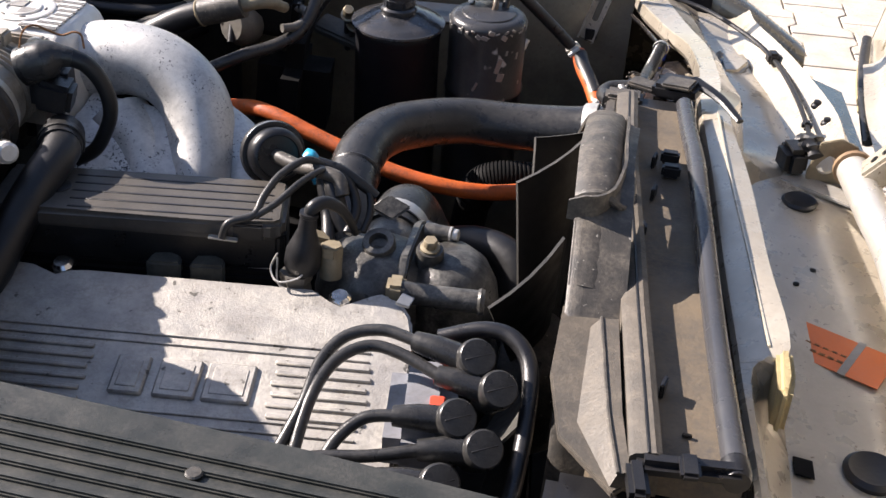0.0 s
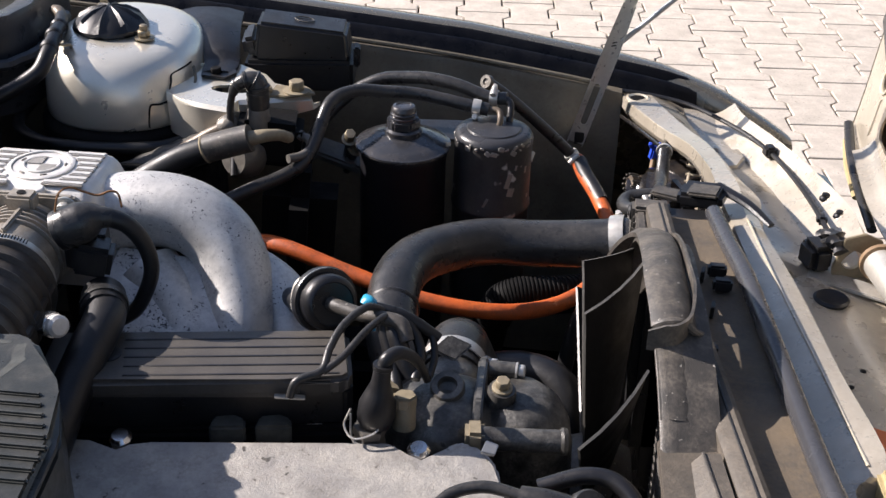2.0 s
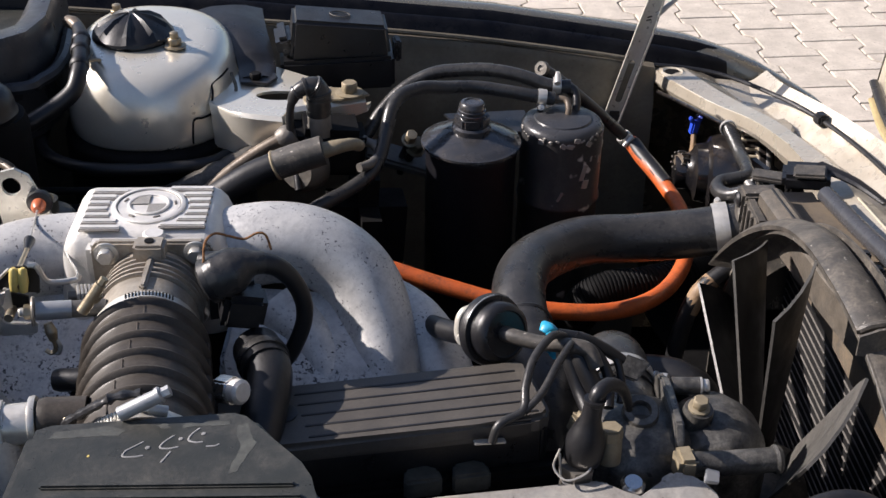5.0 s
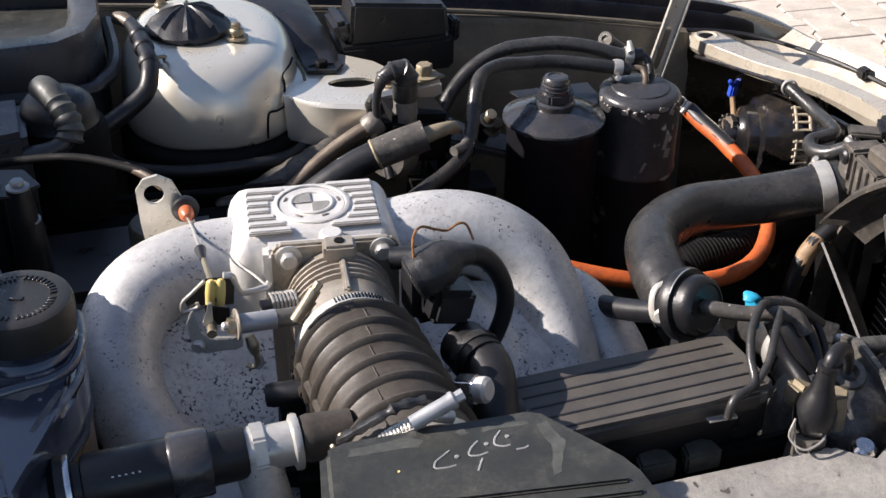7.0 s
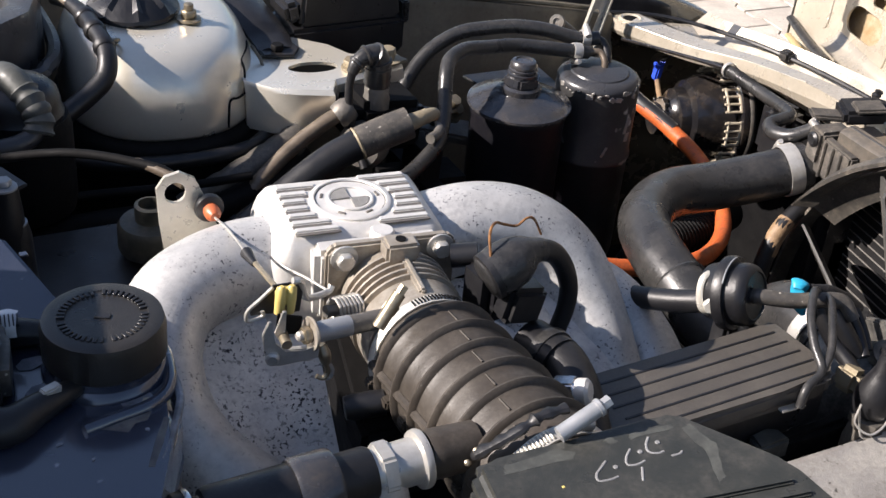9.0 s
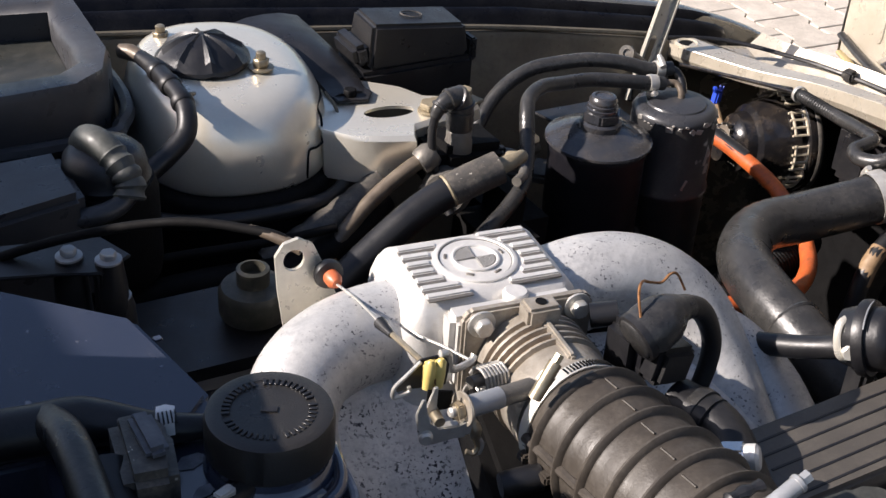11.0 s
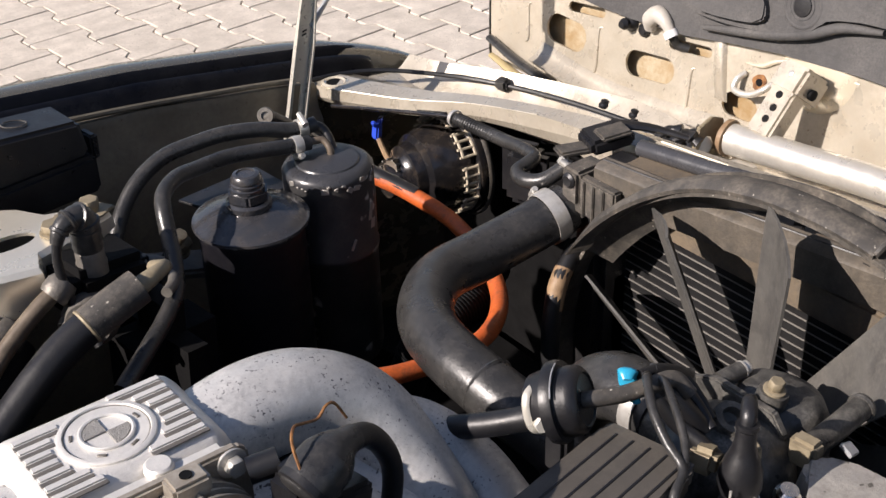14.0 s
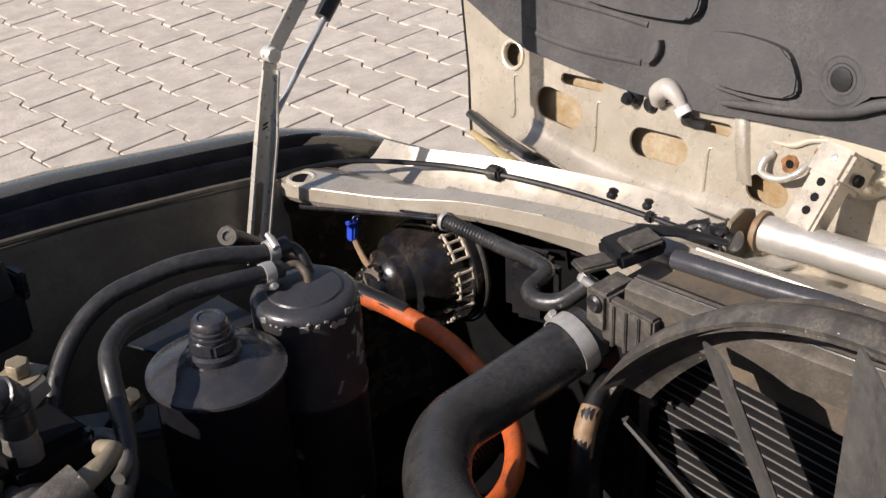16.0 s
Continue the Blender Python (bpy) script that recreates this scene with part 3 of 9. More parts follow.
def front_panel():
    stations = [
        (0.300, [(0.250, 0.655), (0.246, 0.660), (0.249, 0.672), (0.285, 0.674), (0.305, 0.668), (0.330, 0.657), (0.372, 0.652), (0.380, 0.656), (0.394, 0.668), (0.400, 0.660), (0.410, 0.550)]),
        (0.250, [(0.262, 0.658), (0.259, 0.664), (0.261, 0.676), (0.298, 0.678), (0.322, 0.670), (0.338, 0.652), (0.372, 0.646), (0.387, 0.655), (0.4015, 0.672), (0.407, 0.662), (0.418, 0.550)]),
        (0.170, [(0.294, 0.665), (0.291, 0.671), (0.293, 0.683), (0.322, 0.686), (0.340, 0.676), (0.354, 0.653), (0.398, 0.645), (0.415, 0.658), (0.4305, 0.678), (0.436, 0.667), (0.450, 0.550)]),
        (0.090, [(0.321, 0.680), (0.318, 0.686), (0.320, 0.698), (0.341, 0.701), (0.355, 0.688), (0.367, 0.657), (0.422, 0.646), (0.441, 0.659), (0.4585, 0.680), (0.464, 0.668), (0.478, 0.550)]),
        (0.000, [(0.333, 0.690), (0.330, 0.700), (0.332, 0.714), (0.350, 0.717), (0.366, 0.703), (0.378, 0.659), (0.440, 0.647), (0.460, 0.660), (0.4835, 0.681), (0.489, 0.669), (0.505, 0.550)]),
        (-0.070, [(0.335, 0.690), (0.332, 0.712), (0.334, 0.722), (0.354, 0.728), (0.376, 0.716), (0.390, 0.660), (0.455, 0.651), (0.474, 0.660), (0.492, 0.672), (0.502, 0.668), (0.520, 0.550)]),
        (-0.150, [(0.337, 0.64), (0.336, 0.724), (0.3385, 0.730), (0.352, 0.735), (0.364, 0.732), (0.371, 0.700), (0.392, 0.660), (0.475, 0.650), (0.515, 0.650), (0.54, 0.646), (0.55, 0.55)]),
        (-0.265, [(0.349, 0.64), (0.348, 0.726), (0.3505, 0.731), (0.363, 0.738), (0.381, 0.735), (0.385, 0.700), (0.400, 0.660), (0.478, 0.652), (0.523, 0.652), (0.55, 0.648), (0.56, 0.55)]),
        (-0.400, [(0.360, 0.64), (0.359, 0.727), (0.3620, 0.732), (0.380, 0.739), (0.395, 0.739), (0.399, 0.700), (0.411, 0.660), (0.480, 0.653), (0.525, 0.653), (0.55, 0.649), (0.56, 0.55)]),
        (-0.515, [(0.372, 0.64), (0.371, 0.728), (0.374, 0.732), (0.394, 0.740), (0.408, 0.7425), (0.411, 0.700), (0.421, 0.660), (0.48, 0.654), (0.525, 0.654), (0.55, 0.65), (0.56, 0.55)]),
        (-0.545, [(0.375, 0.64), (0.374, 0.727), (0.377, 0.731), (0.383, 0.731), (0.392, 0.714), (0.402, 0.680), (0.424, 0.658), (0.48, 0.654), (0.525, 0.654), (0.55, 0.65), (0.56, 0.55)]),
        (-0.700, [(0.390, 0.64), (0.389, 0.727), (0.392, 0.731), (0.398, 0.728), (0.405, 0.710), (0.414, 0.685), (0.43, 0.658), (0.48, 0.653), (0.525, 0.653), (0.55, 0.649), (0.56, 0.55)]),
        (-0.800, [(0.380, 0.64), (0.379, 0.722), (0.382, 0.726), (0.390, 0.724), (0.402, 0.706), (0.412, 0.685), (0.430, 0.656), (0.48, 0.652), (0.525, 0.652), (0.55, 0.648), (0.56, 0.55)]),
        (-1.150, [(0.30, 0.60), (0.298, 0.66), (0.302, 0.664), (0.33, 0.666), (0.35, 0.66), (0.36, 0.65), (0.40, 0.648), (0.42, 0.65), (0.44, 0.652), (0.455, 0.645), (0.46, 0.55)]),
    ]
    bm = bmesh.new()
    lines = [curve([(x, y, z) for (x, z), y in zip(pts, [s[0]] * len(pts))], 1) for s in stations for pts in [s[1]]]
    cols = list(zip(*lines))
    cols = [curve(c, 5) for c in cols]
    rows = [[c[k] for c in cols] for k in range(len(cols[0]))]
    bridge(bm, rows, closed=False)
    bmesh.ops.solidify(bm, geom=bm.faces[:], thickness=0.0025)
    t = part("slam_panel", bm, PAINT_BAY, CAR, "stained beige upper front panel with an outer flange", sharp=17)
    # pressed creases along the rail and the valley
    part("crease", tube([(0.262, 0.25, 0.6765), (0.294, 0.17, 0.6835), (0.321, 0.09, 0.6985), (0.333, 0.0, 0.7145)], 0.0009, 6), PAINT_BAY, t)
    # round opening at the outer end
    part("hole_rim", lathe([(0.010, 0.0), (0.016, 0.0), (0.016, 0.003), (0.0125, 0.0045), (0.010, 0.003)], (0.270, 0.277, 0.6725), (0, 0, 1), 24, caps=False), PAINT, t)
    part("opening", lathe([(0.0105, -0.001), (0.0105, 0.0025)], (0.270, 0.277, 0.6725), (0, 0, 1), 20), GRIME_AND_SHADE, t, "black round opening")
    # pressed pocket and drain slots in the valley
    pocket = [(0.358, 0.185), (0.392, 0.196), (0.398, 0.172), (0.386, 0.142), (0.366, 0.135)]
    part("pocket", slab(pocket, 0.6445, 0.6535, 0.004, segments=3), PAINT_BAY, t, "pressed beige pocket", sharp=60)
    for at_, turn in (((0.352, 0.066, 0.6895), 24), ((0.360, 0.036, 0.694), 24), ((0.364, 0.004, 0.699), 20)):
        part("slot", box(at_, (0.010, 0.013, 0.004), 0.001, (0, 40, turn)), GRIME_AND_SHADE, t, "black slot")
    for x, y, z in ((0.383, 0.041, 0.652), (0.465, 0.038, 0.6685), (0.474, 0.001, 0.667)):
        bm = lathe([(0.0062, 0), (0.0062, 0.003), (0.0044, 0.005), (0.0044, 0.008), (0.0025, 0.009)], (x, y, z), (0.1, 0, 1), 14)
        part("rubber_peg", bm, RUBBER_DARK, t, "black rubber buffer")
    for x, y, z, r in ((0.452, -0.27, 0.6545, 0.003), (0.444, -0.33, 0.655, 0.0035), (0.436, -0.30, 0.657, 0.0028)):
        part("small_hole", lathe([(r, 0), (r, 0.0008)], (x, y, z), (0, 0, 1), 10), GRIME_AND_SHADE, t)
    part("grommet", lathe([(0.012, 0), (0.017, 0), (0.0175, 0.003), (0.015, 0.005), (0.012, 0.004)], (0.444, -0.150, 0.653), (0, 0, 1), 24), RUBBER_DARK, t)
    part("grommet", lathe([(0.013, 0), (0.021, 0), (0.0215, 0.005), (0.018, 0.008), (0.013, 0.006)], (0.483, -0.530, 0.653), (0, 0, 1), 28), RUBBER_DARK, t, "thick black rubber ring")
    part("opening", slab([(0.426, -0.531), (0.440, -0.533), (0.441, -0.552), (0.427, -0.550)], 0.659, 0.6605, 0.0004), GRIME_AND_SHADE, t, "black square opening")
    bm = slab([(0.3985, -0.518), (0.4100, -0.516), (0.4115, -0.548), (0.4085, -0.568), (0.3990, -0.564)], 0.705, 0.7435, 0.004, segments=3)
    part("rail_plug", bm, FOAM, t, "yellowed foam plug in the rail's end")
    # bead drawn along the rail pipe's shadow edge; no pressing in the sheet
    part("rail_crease", tube([(0.352, -0.15, 0.7355), (0.363, -0.265, 0.7385), (0.380, -0.40, 0.7395), (0.394, -0.515, 0.7405)], 0.0012, 6), PAINT, t)
    return t


front_panel()


def latch_cable():
    pts = [(0.10, 0.30, 0.675), (0.22, 0.302, 0.676), (0.32, 0.285, 0.672), (0.385, 0.225, 0.668), (0.420, 0.158, 0.668), (0.440, 0.07, 0.672), (0.452, -0.02, 0.674), (0.455, -0.09, 0.675)]
    t = thing("latch_cable", (0.42, 0.16, 0.66), "thin black bonnet latch cable clipped along the front panel", "cable")
    part("sheath", tube(pts, 0.0028, 8), RUBBER_DARK, t)
    part("clip", box((0.4205, 0.157, 0.669), (0.014, 0.016, 0.014), 0.003, (0, 0, 15)), PLASTIC, t)
    part("clip", box((0.452, -0.02, 0.674), (0.011, 0.012, 0.010), 0.003), PLASTIC, t)
    return t


latch_cable()


def closing_body():
    """Plain sheet that closes the bay: near wing, firewall, under-tray."""
    bm = bmesh.new()
    rows = []
    for x in (-0.9, -0.4, 0.0, 0.3, 0.46):
        z = height_of_wing(x)
        rows.append([Vector((x, -1.22, 0.3)), Vector((x, -1.225, z - 0.05)), Vector((x, -1.25, z - 0.02)), Vector((x, -1.30, z)), Vector((x, -1.34, z - 0.03)),
                     Vector((x, -1.36, z - 0.2)), Vector((x, -1.35, 0.22)), Vector((x, -1.30, 0.22)), Vector((x, -1.28, 0.5))])
    bridge(bm, rows)
    part("near_fender", bm, FENDER, CAR)
    # firewall and tray are near-black to hold the bay's deep shade
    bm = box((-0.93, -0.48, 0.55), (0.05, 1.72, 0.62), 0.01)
    part("firewall", bm, GRIME_AND_SHADE, CAR)
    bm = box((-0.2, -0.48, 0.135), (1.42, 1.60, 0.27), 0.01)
    part("under_tray", bm, GRIME_AND_SHADE, CAR)
    bm = bmesh.new()
    rows = []
    for y in (0.33, 0.1, -0.48, -1.05, -1.29):
        dx = -0.10 * max(0.0, abs(y + 0.48) - 0.55)
        rows.append([Vector((0.50 + dx, y, 0.58)), Vector((0.56 + dx, y, 0.56)), Vector((0.60 + dx, y, 0.46)), Vector((0.60 + dx, y, 0.25)), Vector((0.54 + dx, y, 0.24)), Vector((0.50 + dx, y, 0.30))])
    bridge(bm, rows)
    part("front_valance", bm, FENDER, CAR)
    # unseen cabin, added to carry a roof that shades the bay's rear
    part("cabin_tub", box((-2.1, -0.48, 0.57), (2.28, 1.66, 0.62), 0.03), FENDER, CAR, "unseen plain cabin body, added")
    part("roof", slab([(-1.36, 0.24), (-1.36, -1.20), (-1.46, -1.24), (-2.75, -1.20), (-2.75, 0.24), (-1.46, 0.28)][::-1], 1.365, 1.40, 0.012), FENDER, CAR, "unseen top sheet, added to shade the rear of the bay")
    for y, yt in ((0.30, 0.23), (-1.26, -1.19)):
        part("windscreen_pillar", tube([(-0.97, y, 0.86), (-1.39, yt, 1.375)], 0.026, 10, raw=True), FENDER, CAR)
        part("rear_pillar", tube([(-3.1, y, 0.86), (-2.7, yt, 1.375)], 0.05, 10, raw=True), FENDER, CAR)
    # unseen box, added to keep the sun off the tank and shield
    part("bulkhead", box((-0.775, -0.60, 0.80), (0.27, 0.52, 0.44), 0.03), PLASTIC_DULL, CAR, "unseen black box, added to shade the tank")
    # added dark sheet that hides the bright valance, in place of shade
    part("inner_liner", box((0.425, 0.03, 0.450), (0.006, 0.50, 0.365), 0.002), GRIME_AND_SHADE, CAR, "near-black sheet added behind the headlamp in place of shade")


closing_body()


def bonnet():
    """Opened forward about the nose; the inner sheet stands upright and faces the bay."""
    lean = 0.2
    across = lambda y, z, off=0.0: Vector((0.56 + lean * (z - 0.65) + off, y, z - lean * off))
    t = thing("bonnet", (0.57, -0.48, 0.60), "opened beige bonnet with charcoal felt pad and oval cut-outs", "bonnet")

    def oval(y0, y1, z, r, n=8, tilt=0.0):
        out = []
        for k in range(2 * n + 2):
            a = math.pi * k / n - math.pi / 2 if k <= n else math.pi * (k - 1) / n - math.pi / 2
            c = y1 if k <= n else y0
            out.append((c + r * math.cos(a), z + tilt * (c - (y0 + y1) / 2) + r * math.sin(a)))
        return out

    left = [(0.335, 0.612), (0.341, 0.633), (0.352, 0.68), (0.377, 0.757), (0.42, 0.93), (0.43, 1.2), (0.42, 1.62)]
    outline = left + [(-1.38, 1.62), (-1.39, 1.2), (-1.38, 0.93), (-1.337, 0.757), (-1.30, 0.633), (-1.295, 0.612)]
    holes = [oval(0.190, 0.225, 0.6775, 0.0175, tilt=0.05), oval(0.045, 0.090, 0.6775, 0.0150, tilt=-0.1), oval(-0.078, -0.055, 0.675, 0.0125),
             oval(0.155, 0.205, 0.713, 0.0058, tilt=-0.1), oval(0.286, 0.2861, 0.7155, 0.0125), oval(-0.010, 0.040, 0.7150, 0.0060, tilt=-0.1)]
    holes += [[(-0.96 - y, z) for y, z in h] for h in holes]
    bm = bmesh.new()
    edges = []
    for loop in [outline] + holes:
        vs = [bm.verts.new(across(y, z)) for y, z in loop]
        edges += [bm.edges.new((vs[k], vs[(k + 1) % len(vs)])) for k in range(len(vs))]
    bmesh.ops.triangle_fill(bm, edges=edges, use_beauty=True, normal=(-1, 0, lean))
    ret = bmesh.ops.extrude_face_region(bm, geom=bm.faces[:])
    bmesh.ops.translate(bm, verts=[v for v in ret["geom"] if isinstance(v, bmesh.types.BMVert)], vec=(0.003, 0, -0.003 * lean))
    part("inner_sheet", bm, PAINT_BAY, t, "beige inner sheet with oval cut-outs", sharp=30)
    bm = bmesh.new()
    rows = [[across(y, z, o) for y, z in outline] for o in (0.028, 0.034)]
    bridge(bm, rows)
    part("outer_skin", bm, FENDER, t, "outer skin")
    bm = bmesh.new()
    rows = [[across(y * 1.0 + (0.004 if y > -0.48 else -0.004), z - (0.004 if z < 0.64 else 0), o) for y, z in outline] for o in (0.0, 0.030)]
    bridge(bm, rows, caps=False)
    part("rim", bm, PAINT, t)
    part("cavity_sheet", slab([(0.31, 0.64), (0.34, 0.74), (-1.30, 0.74), (-1.26, 0.64)], 0.0, 0.002, 0,
                              Matrix(((0, lean, 1, 0.56 - lean * 0.65 + 0.018), (1, 0, 0, 0), (0, 1, -lean, 0), (0, 0, 0, 1)))), CAVITY, t, "amber wax-coated cavity")
    # pressed ribs between the cut-outs
    for (y0, z0), (y1, z1) in (((0.280, 0.690), (0.272, 0.650)), ((0.1546, 0.694), (0.149, 0.648)), ((0.0065, 0.690), (0.0035, 0.646))):
        part("pressed_rib", tube([across(y0 - 0.004, z0 + 0.006, 0.0008), across(y0, z0, -0.0002), across(y1, z1 + 0.004, -0.0002), across(y1 + 0.005, z1 - 0.004, 0.0008)], [0.0012, 0.0018, 0.0018, 0.0012], 10), PAINT_BAY, t)
    bm = bmesh.new()
    rows = []
    for y, z, h in ((-0.0215, 0.748, 0.003), (-0.0244, 0.7375, 0.0058), (-0.031, 0.710, 0.0060), (-0.037, 0.6876, 0.0050), (-0.041, 0.674, 0.0005)):
        rows.append([across(y + q, z, -h * k) for q, k in ((0.010, -0.1), (0.0065, 0.8), (0.0055, 1.0), (-0.0050, 1.0), (-0.0062, 0.8), (-0.0085, -0.1))])
    bridge(bm, rows)
    part("raised_rib", bm, PAINT_BAY, t, "raised pressed rib", sharp=50)
    # folded lower lip and the swage above it
    bm = bmesh.new()
    rows = []
    for p in curve([(0.245, 0.646, 0), (0.145, 0.635, 0), (0.061, 0.637, 0), (-0.006, 0.643, 0), (-0.06, 0.647, 0), (-0.30, 0.647, 0)], 5):
        rows.append([across(p.x, p.y + dz, o) for dz, o in ((0.010, 0.001), (0.009, -0.0012), (0.001, -0.004), (-0.007, -0.011), (-0.012, -0.020), (-0.014, -0.019), (-0.009, -0.009), (0.0, -0.001))])
    bridge(bm, rows)
    part("lower_lip", bm, PAINT_BAY, t, sharp=50)
    part("hole_rim", tube([across(0.286 + 0.0155 * math.cos(a), 0.7155 + 0.0155 * math.sin(a), -0.0005) for a in [2 * math.pi * k / 24 for k in range(25)]], 0.0026, 8, raw=True), PAINT, t)
    # felt pad with its moulded dents
    pad = [(0.372, 0.762), (0.298, 0.738), (0.264, 0.728), (0.158, 0.7245), (0.103, 0.7245), (0.017, 0.729), (-0.041, 0.738), (-0.107, 0.746), (-0.20, 0.752), (-0.76, 0.752),
           (-0.90, 0.738), (-1.02, 0.7245), (-1.22, 0.728), (-1.33, 0.762), (-1.36, 1.2), (-1.35, 1.57), (0.38, 1.57), (0.40, 1.2)]
    m = Matrix(((0, lean, -1, 0.56 - lean * 0.65 - 0.0005), (1, 0, 0, 0), (0, 1, lean, 0), (0, 0, 0, 1)))
    part("felt_pad", slab(pad, 0.0, 0.009, 0.003, m), PAD, t, "charcoal felt sound pad")
    smooth = lambda pts: [(p.x, p.y) for p in curve([(y, z, 0) for y, z in pts], 4)]
    for pts, h in (([(0.182, 0.802), (0.12, 0.803), (0.063, 0.808), (0.041, 0.815), (0.034, 0.833), (0.044, 0.883), (0.05, 0.98), (0.30, 0.98), (0.25, 0.86)], 0.0145),
                   ([(0.022, 0.877), (0.010, 0.82), (0.021, 0.798), (0.034, 0.782), (0.031, 0.77), (0.014, 0.761), (-0.031, 0.759), (-0.084, 0.764), (-0.124, 0.773), (-0.149, 0.783), (-0.17, 0.80), (-0.30, 0.82), (-0.42, 0.90), (-0.10, 0.93)], 0.0145),
                   ([(0.090, 0.758), (0.086, 0.773), (0.076, 0.785), (0.074, 0.773), (0.082, 0.760)], 0.0125)):
        part("moulded_panel", slab(smooth(pts), 0.004, h + 0.006, 0.0085, m, segments=4), PAD, t, sharp=60)
    part("moulded_panel", slab(smooth([(0.030, 0.772), (0.028, 0.800), (-0.010, 0.814), (-0.060, 0.815), (-0.080, 0.806), (-0.092, 0.780), (-0.070, 0.770), (-0.010, 0.764)]), 0.012, 0.0290, 0.0085, m, segments=4), PAD, t, sharp=60)
    part("moulded_ridge", tube([across(y, z, -0.0160) for y, z in ((-0.010, 0.7465), (-0.060, 0.756), (-0.100, 0.764), (-0.140, 0.776), (-0.175, 0.792), (-0.22, 0.80))], [0.003, 0.0055, 0.006, 0.006, 0.0055, 0.003], 12), PAD, t)
    part("moulded_ridge", tube([across(-0.128 + 0.021 * math.cos(radians(k)), 0.801 + 0.021 * math.sin(radians(k)), -0.0185) for k in range(0, 361, 20)], 0.0032, 10), PAD, t)
    for line, r in (([(0.262, 0.751), (0.215, 0.748), (0.16, 0.750), (0.099, 0.756)], 0.0045), ([(0.229, 0.792), (0.159, 0.794), (0.098, 0.794)], 0.0040)):
        part("moulded_ridge", tube([across(y, z, -0.0095 + r - 0.0022) for y, z in line], r, 12), PAD, t)
    part("pad_button", lathe([(0.0150, 0.0), (0.0146, 0.0016), (0.0112, 0.0012), (0.0105, 0.0026), (0.006, 0.0032)], across(-0.128, 0.801, -0.0195), (-1, 0, lean), 22), PLASTIC, t, "black fixing button")
    # small fittings
    bm = lathe([(0.011, 0), (0.010, 0.004), (0.006, 0.008), (0.007, 0.014), (0.004, 0.019)], across(0.106, 0.7185, 0), (-1, 0, 0.1), 16)
    lathe([(0.008, 0), (0.008, 0.004), (0.005, 0.007)], across(0.084, 0.716, 0), (-1, 0, 0.1), 14, bm)
    part("rubber_plug", bm, RUBBER_DARK, t, "black rubber plugs")
    part("cable_cup", tube([across(0.073, 0.722, -0.004), across(0.070, 0.733, -0.010), across(0.0585, 0.741, -0.013), across(0.046, 0.737, -0.014), across(0.037, 0.728, -0.013)], [0.0080, 0.0105, 0.0105, 0.0078, 0.0060], 20), CREAM_GREY, t, "pale grey bent plastic sleeve", sharp=70)
    part("cable", tube([across(0.038, 0.729, -0.013), across(0.034, 0.722, -0.010), across(0.030, 0.714, -0.004), across(0.02, 0.712, 0.004)], 0.0052, 10), RUBBER, t)
    part("cable_tag", lathe([(0.0065, -0.004), (0.0085, -0.004), (0.0085, 0.004), (0.0065, 0.004)], across(0.0355, 0.7255, -0.0125), (0, -0.6, -0.75), 20, caps=False), WHITE, t, "white cable clip")
    part("edge_seal", tube([across(0.336, 0.635, -0.008), across(0.27, 0.622, -0.012), across(0.18, 0.612, -0.014), across(0.09, 0.606, -0.014)], [0.006, 0.007, 0.006], 10, flat=0.7), RUBBER, t, "grey rubber edge seal")
    part("foam_strip", tube([across(0.334, 0.612, -0.002), across(0.27, 0.602, -0.006), across(0.2, 0.594, -0.006)], [0.005, 0.007, 0.006], 10, flat=0.6), FOAM, t, "crumbling yellow foam strip")
    # hinge mount with hook and rusty holes
    part("hook", tube([(0.571, -0.066, 0.713), (0.562, -0.063, 0.708), (0.556, -0.064, 0.699), (0.553, -0.075, 0.6975), (0.553, -0.090, 0.701), (0.556, -0.103, 0.710), (0.566, -0.108, 0.718)], 0.0036, 10), TUBE, t, "white painted hook")
    random.seed(21)
    for y, z, r in ((-0.085, 0.708, 0.010), (-0.171, 0.725, 0.010), (-0.112, 0.726, 0.006)):
        ring = [(r * random.uniform(0.75, 1.1) * math.cos(2 * math.pi * k / 14), r * random.uniform(0.75, 1.1) * math.sin(2 * math.pi * k / 14)) for k in range(14)]
        part("rust_patch", slab(ring, -0.001, 0.0007, 0.0002, frame_of((-1, 0, lean), across(y, z, -0.0003))), RUST, t, "rusted bolt hole")
        part("bolt_hole", lathe([(r * 0.42, 0), (r * 0.42, 0.0012)], across(y, z, -0.0003), (-1, 0, lean), 12), GRIME_AND_SHADE, t)
    part("reinforcement", tube([across(-0.062, 0.722, 0.0), across(-0.085, 0.726, -0.002), (across(-0.105, 0.737, -0.002)), across(-0.14, 0.744, -0.002), across(-0.20, 0.742, 0.0)], [0.001, 0.0028, 0.0028, 0.0028, 0.001], 8), PAINT, t)
    part("pressed_bulge", lathe([(0.046, -0.001), (0.040, 0.003), (0.026, 0.006), (0.010, 0.0072), (0.002, 0.0074)], across(-0.152, 0.742, 0.0), (-1, 0, lean), 32), PAINT, t)
    # hinge arm: channel with holes, and its knuckle
    v = Vector((0.030, -0.004, 0.040)).normalized()
    w = Vector((0.0, -1.0, 0.12))
    w = (w - v * w.dot(v)).normalized()
    n = w.cross(v)
    n = n if n.x < 0 else -n
    m = Matrix((w, v, n)).transposed().to_4x4()
    m.translation = Vector((0.492, -0.148, 0.699))
    arm = part("hinge_arm", slab([(-0.0155, -0.002), (0.0155, -0.002), (0.0155, 0.052), (-0.0155, 0.052)], -0.024, 0.0, 0.003, m), PAINT_BAY, t, "beige-grey hinge arm with round holes")
